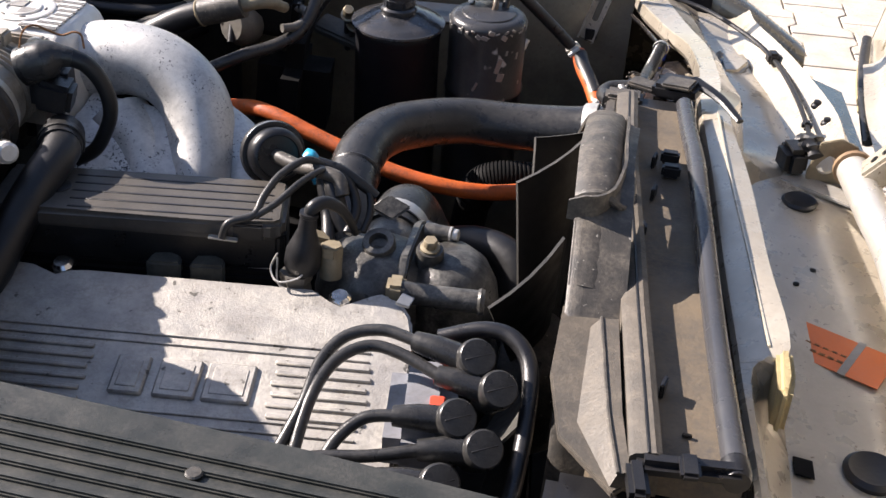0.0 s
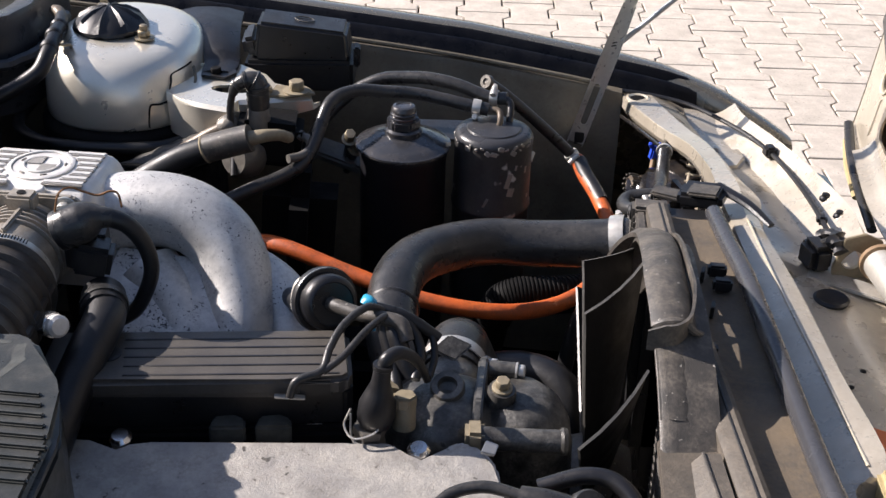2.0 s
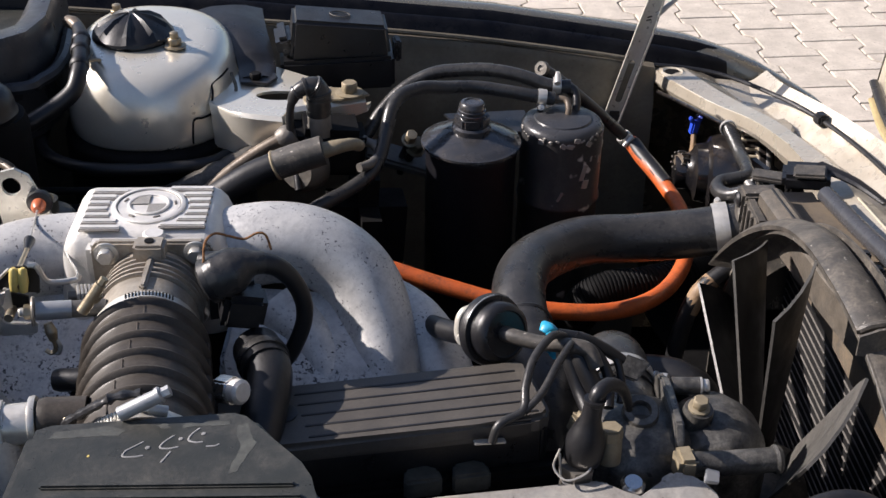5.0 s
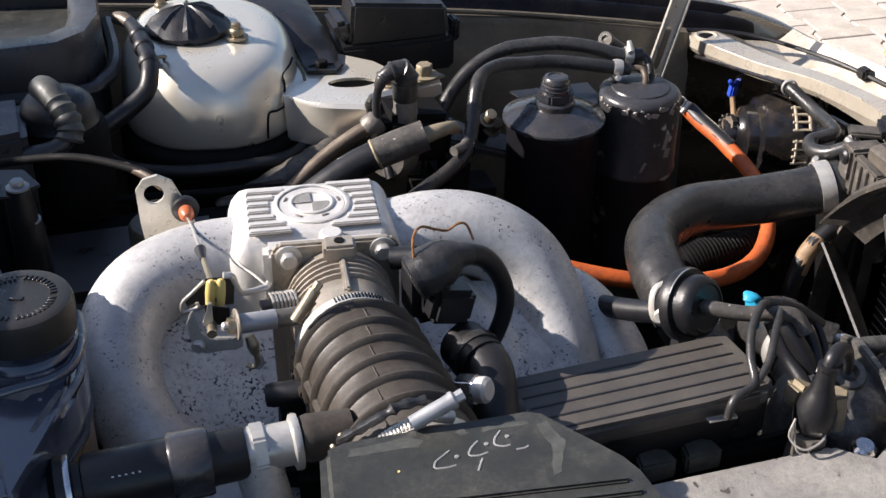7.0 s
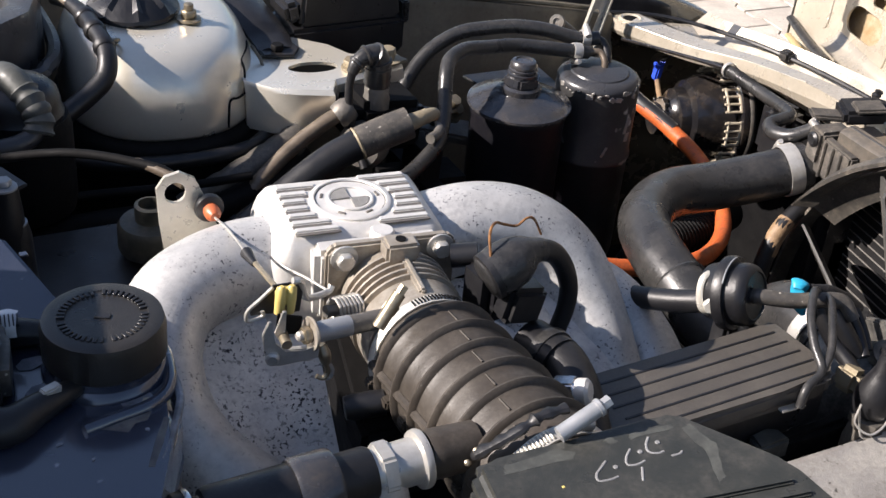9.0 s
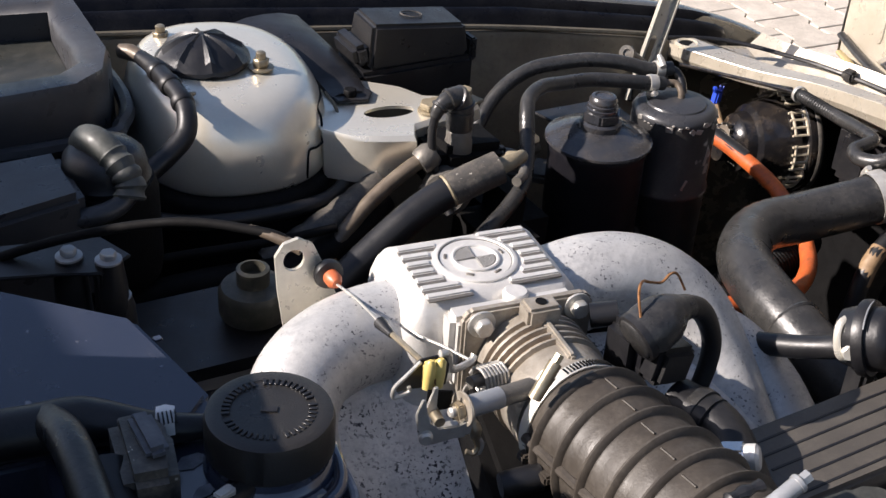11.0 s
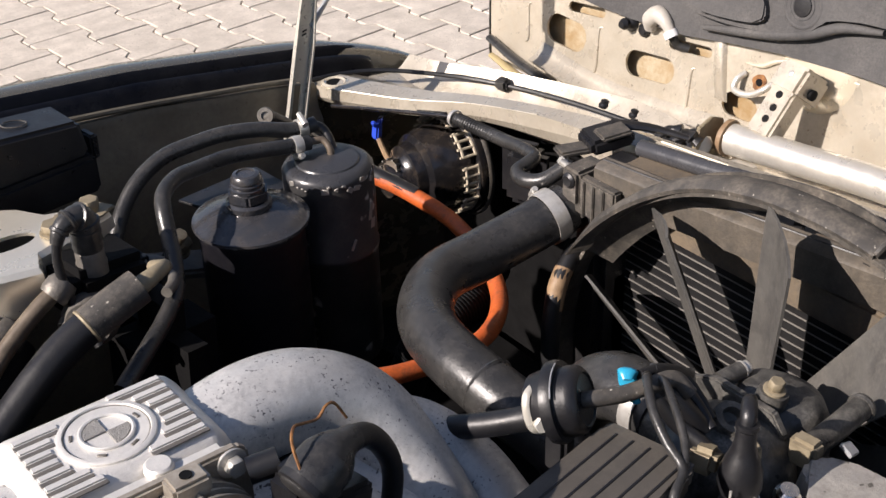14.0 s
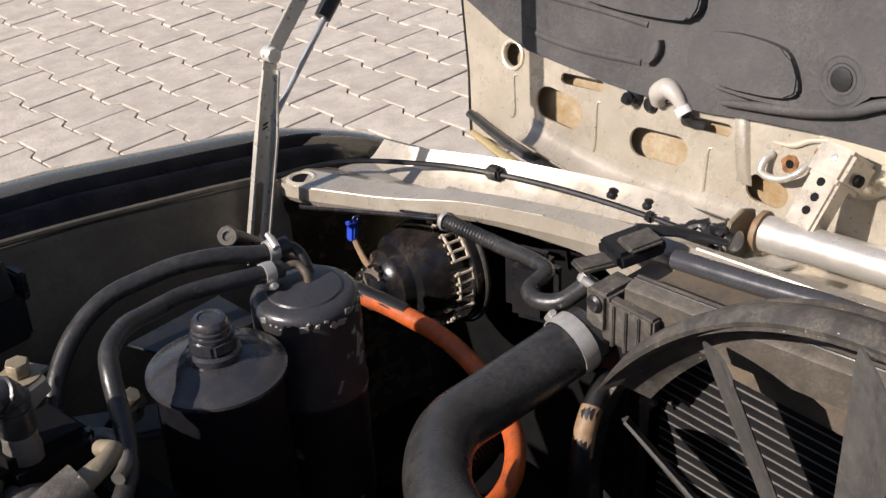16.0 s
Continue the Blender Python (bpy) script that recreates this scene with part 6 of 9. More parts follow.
def relay_box():
    t = thing("relay_box", (-0.56, -0.12, 0.6), "black plastic relay box near the firewall", "box")
    part("body", slab([(-0.72, -0.20), (-0.480, -0.115), (-0.492, -0.04), (-0.72, -0.08)], 0.70, 0.795, 0.006), PLASTIC_DULL, t)
    t2 = thing("elbow_boot", (-0.46, -0.06, 0.70), "black rubber elbow boot on a round reservoir", "boot")
    # base coloured near-black for the shade around it
    part("base", lathe([(0.040, 0.69), (0.042, 0.70), (0.042, 0.764), (0.039, 0.774), (0.024, 0.780)], (-0.462, -0.055, 0), (0, 0, 1), 32), GRIME_AND_SHADE, t2)
    part("bulb", lathe([(0.0330, 0.774), (0.0345, 0.780), (0.0325, 0.784), (0.0320, 0.790), (0.0300, 0.798), (0.0235, 0.8045), (0.012, 0.8075), (0.004, 0.808)], (-0.460, -0.062, 0), (0, 0, 1), 32), PLASTIC, t2, "black moulded cap")
    part("elbow_hose", tube([(-0.474, -0.046, 0.800), (-0.470, -0.058, 0.8085), (-0.463, -0.072, 0.8105), (-0.456, -0.083, 0.805)], [0.010, 0.0118, 0.0118, 0.0115], 18), FADED, t2, "grey bent hose over the cap", sharp=70)
    line = curve([(-0.457, -0.081, 0.806), (-0.451, -0.091, 0.799), (-0.447, -0.098, 0.789), (-0.449, -0.104, 0.779)], 5)
    part("crinkled_sleeve", tube(line, [0.0112 + 0.0012 * math.sin(1.9 * k) for k in range(len(line))], 18, raw=True), FADED, t2, "crinkled grey sleeve")
    part("cable", tube([(-0.449, -0.102, 0.782), (-0.458, -0.108, 0.777), (-0.475, -0.112, 0.774), (-0.51, -0.108, 0.770)], 0.0075, 12), PLASTIC_DULL, t2)


relay_box()


def washer_tank():
    t = thing("brake_fluid_tank", (-0.40, -0.19, 0.62), "dark low fluid tank with a ribbed screw cap", "tank")
    part("body", box((-0.405, -0.185, 0.668), (0.175, 0.125, 0.09), 0.016, (0, 0, 6), segments=3), PLASTIC, t)
    part("cap", lathe([(0.024, 0.718), (0.0255, 0.722), (0.0255, 0.738), (0.023, 0.742), (0.012, 0.744), (0.012, 0.756), (0.009, 0.757), (0.009, 0.748), (0.002, 0.747)], (-0.377, -0.185, 0), (0, 0, 1), 28), OLIVE, t, "olive-grey screw cap")
    for at, top in (((-0.502, -0.192, 0.780), 0.012), ((-0.478, -0.205, 0.775), 0.018), ((-0.474, -0.204, 0.755), 0.008)):
        b = thing("stud_bolt", at, "zinc bolt with a dark rubber sleeve by the firewall", "bolt", "firewall bolts")
        part("head", bolt((at[0], at[1], at[2] + top), (0, 0, 1), 0.0058, 0.005, 0.009), ZINC_GREY, b)
        part("shank", lathe([(0.011, -0.09), (0.013, -0.05), (0.011, 0.0), (0.009, top)], at, (0, 0, 1), 16), RUBBER_DARK, b)

    t = thing("stud_bracket", (-0.50, -0.19, 0.70), "black sheet bracket that carries the firewall bolts", "bracket")
    part("plate", slab([(-0.56, -0.20), (-0.515, -0.206), (-0.484, -0.214), (-0.462, -0.196), (-0.478, -0.168), (-0.56, -0.160)], 0.787, 0.790, 0.001), PLASTIC, t)
    part("leg", box((-0.478, -0.206, 0.745), (0.022, 0.006, 0.09), 0.002, (0, 0, 30)), PLASTIC, t)


washer_tank()


# ---- intake ----
def plenum():
    t = thing("intake_plenum", (-0.26, -0.31, 0.74), "cast aluminium intake plenum with ribs and a round embossed badge", "intake")
    bm = bmesh.new()
    def rounded(x0, x1, y0, y1, r, z, inset):
        pts = []
        for cx, cy, a0 in ((x1, y1, 0), (x0, y1, 90), (x0, y0, 180), (x1, y0, 270)):
            sx, sy = (1 if cx == x1 else -1), (1 if cy == y1 else -1)
            for k in range(7):
                a = radians(a0 + 15 * k)
                q = max(r - inset, 0.004)
                pts.append(Vector((cx - sx * r + (q * math.cos(a)) - sx * (inset - (r - q)) * 1.0, cy - sy * r + q * math.sin(a) - sy * (inset - (r - q)), z)))
        return pts
    bridge(bm, [rounded(-0.322, -0.199, -0.353, -0.263, 0.016, z, i) for z, i in ((0.735, -0.005), (0.768, -0.003), (0.786, -0.0005), (0.799, 0.0015), (0.8085, 0.0050), (0.8145, 0.0095), (0.8175, 0.0140), (0.8185, 0.0180))])
    part("casting", bm, ALLOY_CLEAN, t, sharp=60)
    zt = 0.8185
    c = Vector((-0.2600, -0.3080, zt))
    for side in (-1, 1):
        for k in range(7):
            y = -0.2805 - 0.0092 * k - (0.004 if side < 0 else 0.0)
            reach = math.sqrt(max(0.0, 0.0300 ** 2 - (y - c.y) ** 2))
            x_in, x_out = c.x + side * max(reach, 0.006 if side > 0 else 0.016), (-0.3060 if side < 0 else -0.2140)
            mid, wide = (x_in + x_out) / 2, abs(x_out - x_in)
            part("rib", box((mid, y, zt), (wide, 0.0058, 0.0024), 0.0010), ALLOY_CLEAN, t)
            part("groove", box((mid, y - 0.0045, zt), (wide, 0.0032, 0.0009), 0.0002, segments=1), CAST_DIRTY, t, "grimy groove")
    part("badge_ring", lathe([(0.0275, -0.002), (0.0275, 0.0014), (0.0262, 0.0020), (0.0245, 0.0020), (0.0238, 0.0008)], c, (0, 0, 1), 48), ALLOY_CLEAN, t, "raised round badge ring")
    part("badge_groove", lathe([(0.0242, 0.0006), (0.0238, 0.0012), (0.0230, 0.0006)], c, (0, 0, 1), 48, caps=False), CAST_DIRTY, t)
    part("badge_ring", lathe([(0.0158, 0.000), (0.0158, 0.0022), (0.0148, 0.0026), (0.0136, 0.0022), (0.0134, 0.0010)], c, (0, 0, 1), 40), ALLOY_CLEAN, t)
    for q in (1, 3):
        pts = [(0, 0)] + [(0.0130 * math.cos(math.pi / 2 * (q + j / 8)), 0.0130 * math.sin(math.pi / 2 * (q + j / 8))) for j in range(9)]
        part("badge_quarter", slab(pts, 0.001, 0.0022, 0.0002, Matrix.Translation(c), segments=1), BADGE_GREY, t, "grey hatched badge quarter")
    for a in (158, 238, 295, 10):
        part("badge_bar", box((c.x + 0.0196 * math.cos(radians(a)), c.y + 0.0196 * math.sin(radians(a)), zt + 0.0008), (0.0055, 0.0020, 0.0016), 0.0004, (0, 0, a + 90), segments=1), CAST_DIRTY, t)
    part("step", box((-0.255, -0.356, 0.790), (0.086, 0.018, 0.052), 0.004), ALLOY_CLEAN, t)
    part("boss", lathe([(0.0085, 0), (0.0080, 0.0035), (0.0068, 0.0045)], (-0.250, -0.350, 0.8155), (0, 0, 1), 20), ALLOY_CLEAN, t)
    bm = slab([(-0.042, -0.034), (0.040, -0.034), (0.043, -0.028), (0.043, 0.029), (0.037, 0.034), (-0.039, 0.034), (-0.044, 0.028), (-0.044, -0.028)], 0, 0.007, 0.0018, frame_of((0, -1, 0), (-0.2485, -0.362, 0.789)))
    part("flange", bm, CAST_TAN, t)
    for x, z in ((-0.281, 0.814), (-0.217, 0.815), (-0.281, 0.764), (-0.217, 0.764)):
        part("flange_bolt", bolt((x, -0.369, z), (0, -1, 0), 0.0062, 0.006, 0.009), STEEL, t)
    return t


plenum()


def throttle_body():
    t = thing("throttle_unit", (-0.248, -0.40, 0.74), "finned tan cast throttle body with a zinc lever linkage", "throttle body")
    ax = Vector((0.03, -1, 0)).normalized()
    at = Vector((-0.2485, -0.369, 0.7835))
    part("barrel", lathe([(0.034, 0), (0.034, 0.006), (0.0335, 0.022), (0.0335, 0.036), (0.0350, 0.038), (0.0350, 0.06)], at, ax, 40), CAST_TAN, t)
    for k in range(5):
        part("fin", lathe([(0.0335, 0.0), (0.0368, 0.0006), (0.0368, 0.0022), (0.0335, 0.0030)], at + ax * (0.009 + 0.0060 * k), ax, 40, caps=False), CAST_TAN, t)
        part("fin_groove", lathe([(0.0337, 0.0), (0.0340, 0.0012), (0.0337, 0.0024)], at + ax * (0.0122 + 0.0060 * k), ax, 40, caps=False), WORN, t, "brown dirt between the fins")
    bm = box((-0.2475, -0.379, 0.8235), (0.022, 0.016, 0.013), 0.002)
    part("lug", bm, CAST_TAN, t)
    part("lug_hole", lathe([(0.0035, 0), (0.0035, 0.0006)], (-0.2475, -0.379, 0.8302), (0, 0, 1), 12), GRIME_AND_SHADE, t)
    part("spine", box((-0.2462, -0.404, 0.8185), (0.005, 0.038, 0.006), 0.0015), CAST_TAN, t)
    # shaft, return spring and lever linkage on the rear side
    part("shaft", tube([(-0.272, -0.424, 0.8047), (-0.296, -0.4292, 0.8066)], 0.0060, 16, raw=True), CAST_DIRTY, t, "dull shaft")
    part("shaft_sleeve", tube([(-0.294, -0.4288, 0.8064), (-0.3165, -0.4338, 0.8084)], 0.0064, 18, raw=True), ZINC_GREY, t, "grey shaft sleeve")
    d = Vector((-0.97, -0.21, 0.08)).normalized()
    a, b = Vector((-0.279, -0.400, 0.7985)), Vector((-0.2965, -0.404, 0.8005))
    e = (b - a).normalized()
    u = e.cross(Vector((0, 0, 1))).normalized()
    v = e.cross(u)
    pts = [a + (b - a) * (k / 56) + u * (0.0078 * math.cos(k * 0.785)) + v * (0.0078 * math.sin(k * 0.785)) for k in range(57)]
    part("spring", tube(pts, 0.0011, 6, raw=True), STEEL, t, "coiled return spring")
    part("spring_core", tube([a - e * 0.004, b + e * 0.006], 0.0040, 10, raw=True), CAST_DIRTY, t)
    disc = Vector((-0.3185, -0.4343, 0.8083))
    part("sector_plate", lathe([(0.0100, -0.0010), (0.0105, 0), (0.0100, 0.0010)], disc, d, 26), CAST_TAN, t)
    part("shaft_nut", slab(hexagon(0.0056), 0.001, 0.006, 0.0006, frame_of(d, disc)), BRASS, t)
    part("shaft_end", lathe([(0.0030, 0.005), (0.0030, 0.0085), (0.002, 0.0095)], disc, d, 12), STEEL, t)
    # lever cage: two cheeks joined by a foot, with pins
    up = Matrix(((1, 0, 0, 0), (0, 0, -1, 0), (0, 1, 0, 0), (0, 0, 0, 1)))
    bm = slab([(-0.3490, 0.8165), (-0.3455, 0.8255), (-0.3435, 0.8250), (-0.3415, 0.8090), (-0.3355, 0.8025), (-0.3240, 0.8015), (-0.3165, 0.8050), (-0.3150, 0.8010), (-0.3158, 0.7950), (-0.3390, 0.7925), (-0.3440, 0.7955), (-0.3475, 0.8030)], -0.0009, 0.0009, 0.0005, Matrix.Translation((0, -0.4400, 0)) @ up)
    slab([(-0.3400, 0.8100), (-0.3385, 0.8100), (-0.3350, 0.8240), (-0.3325, 0.8240), (-0.3330, 0.8060), (-0.3360, 0.8020)], -0.0009, 0.0009, 0.0005, Matrix.Translation((0, -0.4300, 0)) @ up, bm)
    box((-0.3285, -0.4335, 0.7945), (0.0200, 0.0140, 0.0018), 0.0006, (0, 4, 0), bm)
    part("lever_cage", bm, STEEL, t, "zinc lever cage")
    part("lever_pin", lathe([(0.0042, -0.001), (0.0042, 0.0025), (0.0028, 0.0038)], (-0.3430, -0.4410, 0.8000), (-0.2, -1, 0.1), 16), STEEL, t)
    part("lever_pin", lathe([(0.0032, 0), (0.0032, 0.014)], (-0.3340, -0.439, 0.8060), (0, 1, 0), 12), BRASS, t)
    part("cage_back", slab([(-0.3380, 0.8050), (-0.3230, 0.8040), (-0.3220, 0.8160), (-0.3370, 0.8200)], -0.0008, 0.0008, 0.0003, Matrix.Translation((0, -0.4265, 0)) @ up), GRIME_AND_SHADE, t)
    bm = tube([(-0.3115, -0.430, 0.796), (-0.3095, -0.432, 0.790), (-0.3085, -0.433, 0.784)], [0.0030, 0.0042, 0.0030], 10)
    part("tang", bm, BRASS, t, "brown steel tang")
    part("tang_hook", tube([(-0.3085, -0.433, 0.784), (-0.3075, -0.434, 0.778), (-0.3105, -0.435, 0.7745), (-0.3145, -0.434, 0.776)], 0.0017, 8), BRASS, t)
    part("tang_hook", tube([(-0.3075, -0.432, 0.784), (-0.3045, -0.433, 0.7785), (-0.3062, -0.434, 0.7735), (-0.3090, -0.434, 0.7740)], 0.0015, 8), STEEL, t)
    # cable lever: dark sheet with a bright bent rim
    m = Matrix.Translation((0, -0.4095, 0)) @ up
    part("cable_lever", slab([(-0.3500, 0.8130), (-0.3490, 0.8085), (-0.3425, 0.8095), (-0.3196, 0.8075), (-0.3175, 0.8250), (-0.3240, 0.8290), (-0.3360, 0.8285)], -0.0008, 0.0008, 0.0003, m), RUBBER_DARK, t, "black sheet cable lever")
    part("lever_rim", tube([(-0.3425, -0.4115, 0.8125), (-0.3425, -0.4120, 0.8088), (-0.3515, -0.4125, 0.8070), (-0.3515, -0.4125, 0.8140), (-0.3440, -0.4125, 0.8215), (-0.3365, -0.4125, 0.8290)], 0.0012, 8), STEEL, t, "bright bent rim")
    bm = slab([(-0.0058, -0.0070), (0.0040, -0.0080), (0.0058, -0.0020), (0.0050, 0.0065), (0.0020, 0.0088), (0.0010, 0.0060), (-0.0018, 0.0060), (-0.0028, 0.0092), (-0.0056, 0.0070)], -0.0035, 0.0035, 0.0012, Matrix.Translation((-0.3300, -0.4155, 0.8215)) @ up)
    for dx in (-0.0032, 0.0030):
        lathe([(0.0012, -0.0098), (0.0030, -0.0085), (0.0034, 0.0), (0.0030, 0.0080), (0.0014, 0.0098)], (-0.3300 + dx, -0.4175, 0.8225), (0.1, 0.05, 1), 12, bm)
    part("cable_nipple", bm, YELLOW, t, "yellow plastic cable nipple")
    part("nipple_hole", lathe([(0.0028, 0), (0.0026, 0.0008), (0.0012, 0.0009)], (-0.3285, -0.4190, 0.8185), (0, -1, 0.1), 6), AMBER, t, "amber socket")
    part("bell_crank", tube([(-0.3245, -0.411, 0.8310), (-0.3190, -0.410, 0.8290), (-0.3165, -0.407, 0.8180), (-0.3120, -0.404, 0.8120), (-0.2985, -0.396, 0.8090), (-0.2955, -0.394, 0.8120)], 0.0022, 8), STEEL, t)
    return t


throttle_body()


def intake_boot():
    t = thing("intake_boot", (-0.232, -0.5, 0.75), "ribbed brownish-black intake boot held by two steel clamps", "intake hose")
    a, b = Vector((-0.2460, -0.428, 0.7815)), Vector((-0.2210, -0.588, 0.795))
    ax = (b - a).normalized()
    length = (b - a).length
    prof = [(0.0345, 0.0), (0.0362, 0.001), (0.0366, 0.010), (0.0378, 0.013)]
    for k in range(6):
        q = 0.018 + k * 0.0215
        prof += [(0.0384, q), (0.0412, q + 0.0006), (0.0430, q + 0.0019), (0.0433, q + 0.0034), (0.0422, q + 0.0048), (0.0396, q + 0.0058), (0.0390, q + 0.0070), (0.0394, q + 0.0135), (0.0386, q + 0.0205)]
    prof += [(0.0385, length - 0.016), (0.038, length - 0.012), (0.038, length)]
    part("rubber", lathe(prof, a, ax, 56), BOOT, t, sharp=42)
    for k in range(6):
        q = 0.018 + k * 0.0215
        for ang in (86,):
            c = frame_of(ax, a) @ Vector((0.0394 * math.cos(radians(ang + 6 * k)), 0.0394 * math.sin(radians(ang + 6 * k)), q + 0.0075))
            part("mould_seam", tube([c, c + ax * 0.011], 0.0006, 5, raw=True), BOOT, t)
    m = frame_of(ax, a)
    for sgn in (-1, 1):
        p = m @ Vector((0, 0, length / 2)) + Vector((0.0395 * sgn, 0.0, 0.004))
        part("side_bead", tube([p - ax * 0.065, p + ax * 0.07], 0.0032, 8, raw=True), BOOT, t)
    band = part("hose_clamp", clamp(a + ax * 0.006, ax, 0.0370, 0.0075), ZINC, t, "steel worm clamp")
    bm = bmesh.new()
    f = frame_of(ax, a + ax * 0.006)
    for k in range(15):
        ang = radians(58 + 3.4 * k)
        box(tuple(f @ Vector((0.0386 * math.cos(ang), 0.0386 * math.sin(ang), 0.0))), (0.0009, 0.0009, 0.005), 0, tuple(math.degrees(v) for v in (f @ Matrix.Rotation(ang, 4, "Z")).to_euler()), bm, 1)
    part("clamp_slots", bm, GRIME_AND_SHADE, band, "dark slots in the clamp band")
    bm = tube([(-0.2820, -0.4470, 0.8165), (-0.2685, -0.4420, 0.8350)], 0.0040, 14, raw=True)
    tube([(-0.2685, -0.4420, 0.8350), (-0.2655, -0.4410, 0.8390)], 0.0028, 6, bm=bm, raw=True)
    box((-0.2735, -0.4425, 0.8255), (0.010, 0.008, 0.008), 0.002, (10, -50, 10), bm)
    part("clamp_screw", bm, BRASS, band, "dull clamp screw housing")
    band = part("hose_clamp", clamp(b - ax * 0.010, ax, 0.0386, 0.010, None, (0.3, 0, 1)), STEEL, t, "steel worm clamp")
    bm = tube([(-0.230, -0.5835, 0.8395), (-0.2085, -0.5795, 0.8490)], 0.0044, 16, raw=True)
    lathe([(0.0050, 0), (0.0050, 0.002), (0.0040, 0.003)], (-0.2085, -0.5795, 0.8490), (0.89, 0.17, 0.40), 14, bm)
    tube([(-0.2070, -0.5792, 0.8497), (-0.2015, -0.5780, 0.8520)], 0.0034, 6, bm=bm, raw=True)
    part("clamp_screw", bm, ZINC_GREY, band, "dull clamp screw")
    bm = bmesh.new()
    for k in range(11):
        ang = radians(101 + 3.0 * k)
        c = frame_of(ax, b - ax * 0.010) @ Vector((0.0404 * math.cos(ang), 0.0404 * math.sin(ang), 0.0))
        box(tuple(c), (0.0012, 0.0075, 0.0012), 0.0002, (0, 0, 9), bm, 1)
    part("clamp_thread", bm, ZINC, band, "bright threaded clamp band")
    random.seed(14)
    part("frayed_band", tube([(-0.268, -0.566, 0.818), (-0.258, -0.570, 0.8275), (-0.246, -0.572, 0.8365), (-0.234, -0.570, 0.8415), (-0.220, -0.569, 0.8430)], [random.uniform(0.002, 0.0055) for _ in range(22)], 9, 6, flat=0.7), RUBBER_DARK, t, "frayed black band")
    for at_ in ((-0.2660, -0.5660, 0.8215), (-0.2705, -0.5670, 0.8150)):
        part("metal_scrap", lathe([(0.002, 0), (0.0016, 0.0015), (0.0007, 0.002)], at_, (-0.5, -0.6, 0.7), 8), BRASS, t)
    for k in range(6):
        c = a + ax * (0.0195 + 0.0215 * k) + Vector((-0.0410, 0.0, -0.008))
        part("side_lug", box(tuple(c), (0.006, 0.008, 0.006), 0.0012, (0, 0, 9)), BOOT, t)
    part("side_stub", lathe([(0.0132, -0.010), (0.0135, 0.012), (0.0136, 0.014), (0.0126, 0.018)], (-0.269, -0.5485, 0.8085), (-1, -0.1, 0.03), 28), BOOT, t)
    part("side_stub", lathe([(0.008, 0.0), (0.008, 0.02), (0.007, 0.024)], (-0.280, -0.462, 0.772), (-1, 0.1, -0.1), 14), RUBBER_DARK, t)
    return t


intake_boot()


MANIFOLD = thing("intake_manifold", (-0.23, -0.40, 0.66), "sand-cast aluminium intake manifold with curved runners and dark stains", "intake manifold")


def runner(pts, radii, label, seg=26):
    return part("runner", tube(pts, radii, seg, 8), ALLOY, MANIFOLD, label, sharp=70)


runner([(-0.300, -0.308, 0.775), (-0.345, -0.318, 0.780), (-0.382, -0.338, 0.776), (-0.399, -0.366, 0.761), (-0.399, -0.396, 0.740), (-0.386, -0.421, 0.719), (-0.361, -0.440, 0.699), (-0.33, -0.453, 0.683), (-0.28, -0.465, 0.662)], [0.034, 0.031, 0.0295, 0.0285, 0.028, 0.0275, 0.0275, 0.0275, 0.0275],
       "curved sand-cast aluminium rear intake runner with dark specks")
runner([(-0.215, -0.305, 0.775), (-0.167, -0.303, 0.783), (-0.130, -0.307, 0.777), (-0.101, -0.320, 0.756), (-0.087, -0.347, 0.721), (-0.083, -0.387, 0.684), (-0.081, -0.43, 0.657)], [0.034, 0.032, 0.031, 0.0305, 0.030, 0.0295, 0.0295],
       "curved sand-cast aluminium front intake runner with dark specks")
runner([(-0.10, -0.300, 0.735), (-0.062, -0.322, 0.720), (-0.040, -0.350, 0.695), (-0.034, -0.39, 0.668), (-0.03, -0.44, 0.645)], [0.022, 0.025, 0.026, 0.026, 0.026], "short aluminium intake runner beneath the front one")
runner([(-0.17, -0.330, 0.735), (-0.140, -0.355, 0.715), (-0.125, -0.395, 0.688), (-0.12, -0.44, 0.66)], [0.030, 0.029, 0.028, 0.028], "inner aluminium intake runner in the hollow")


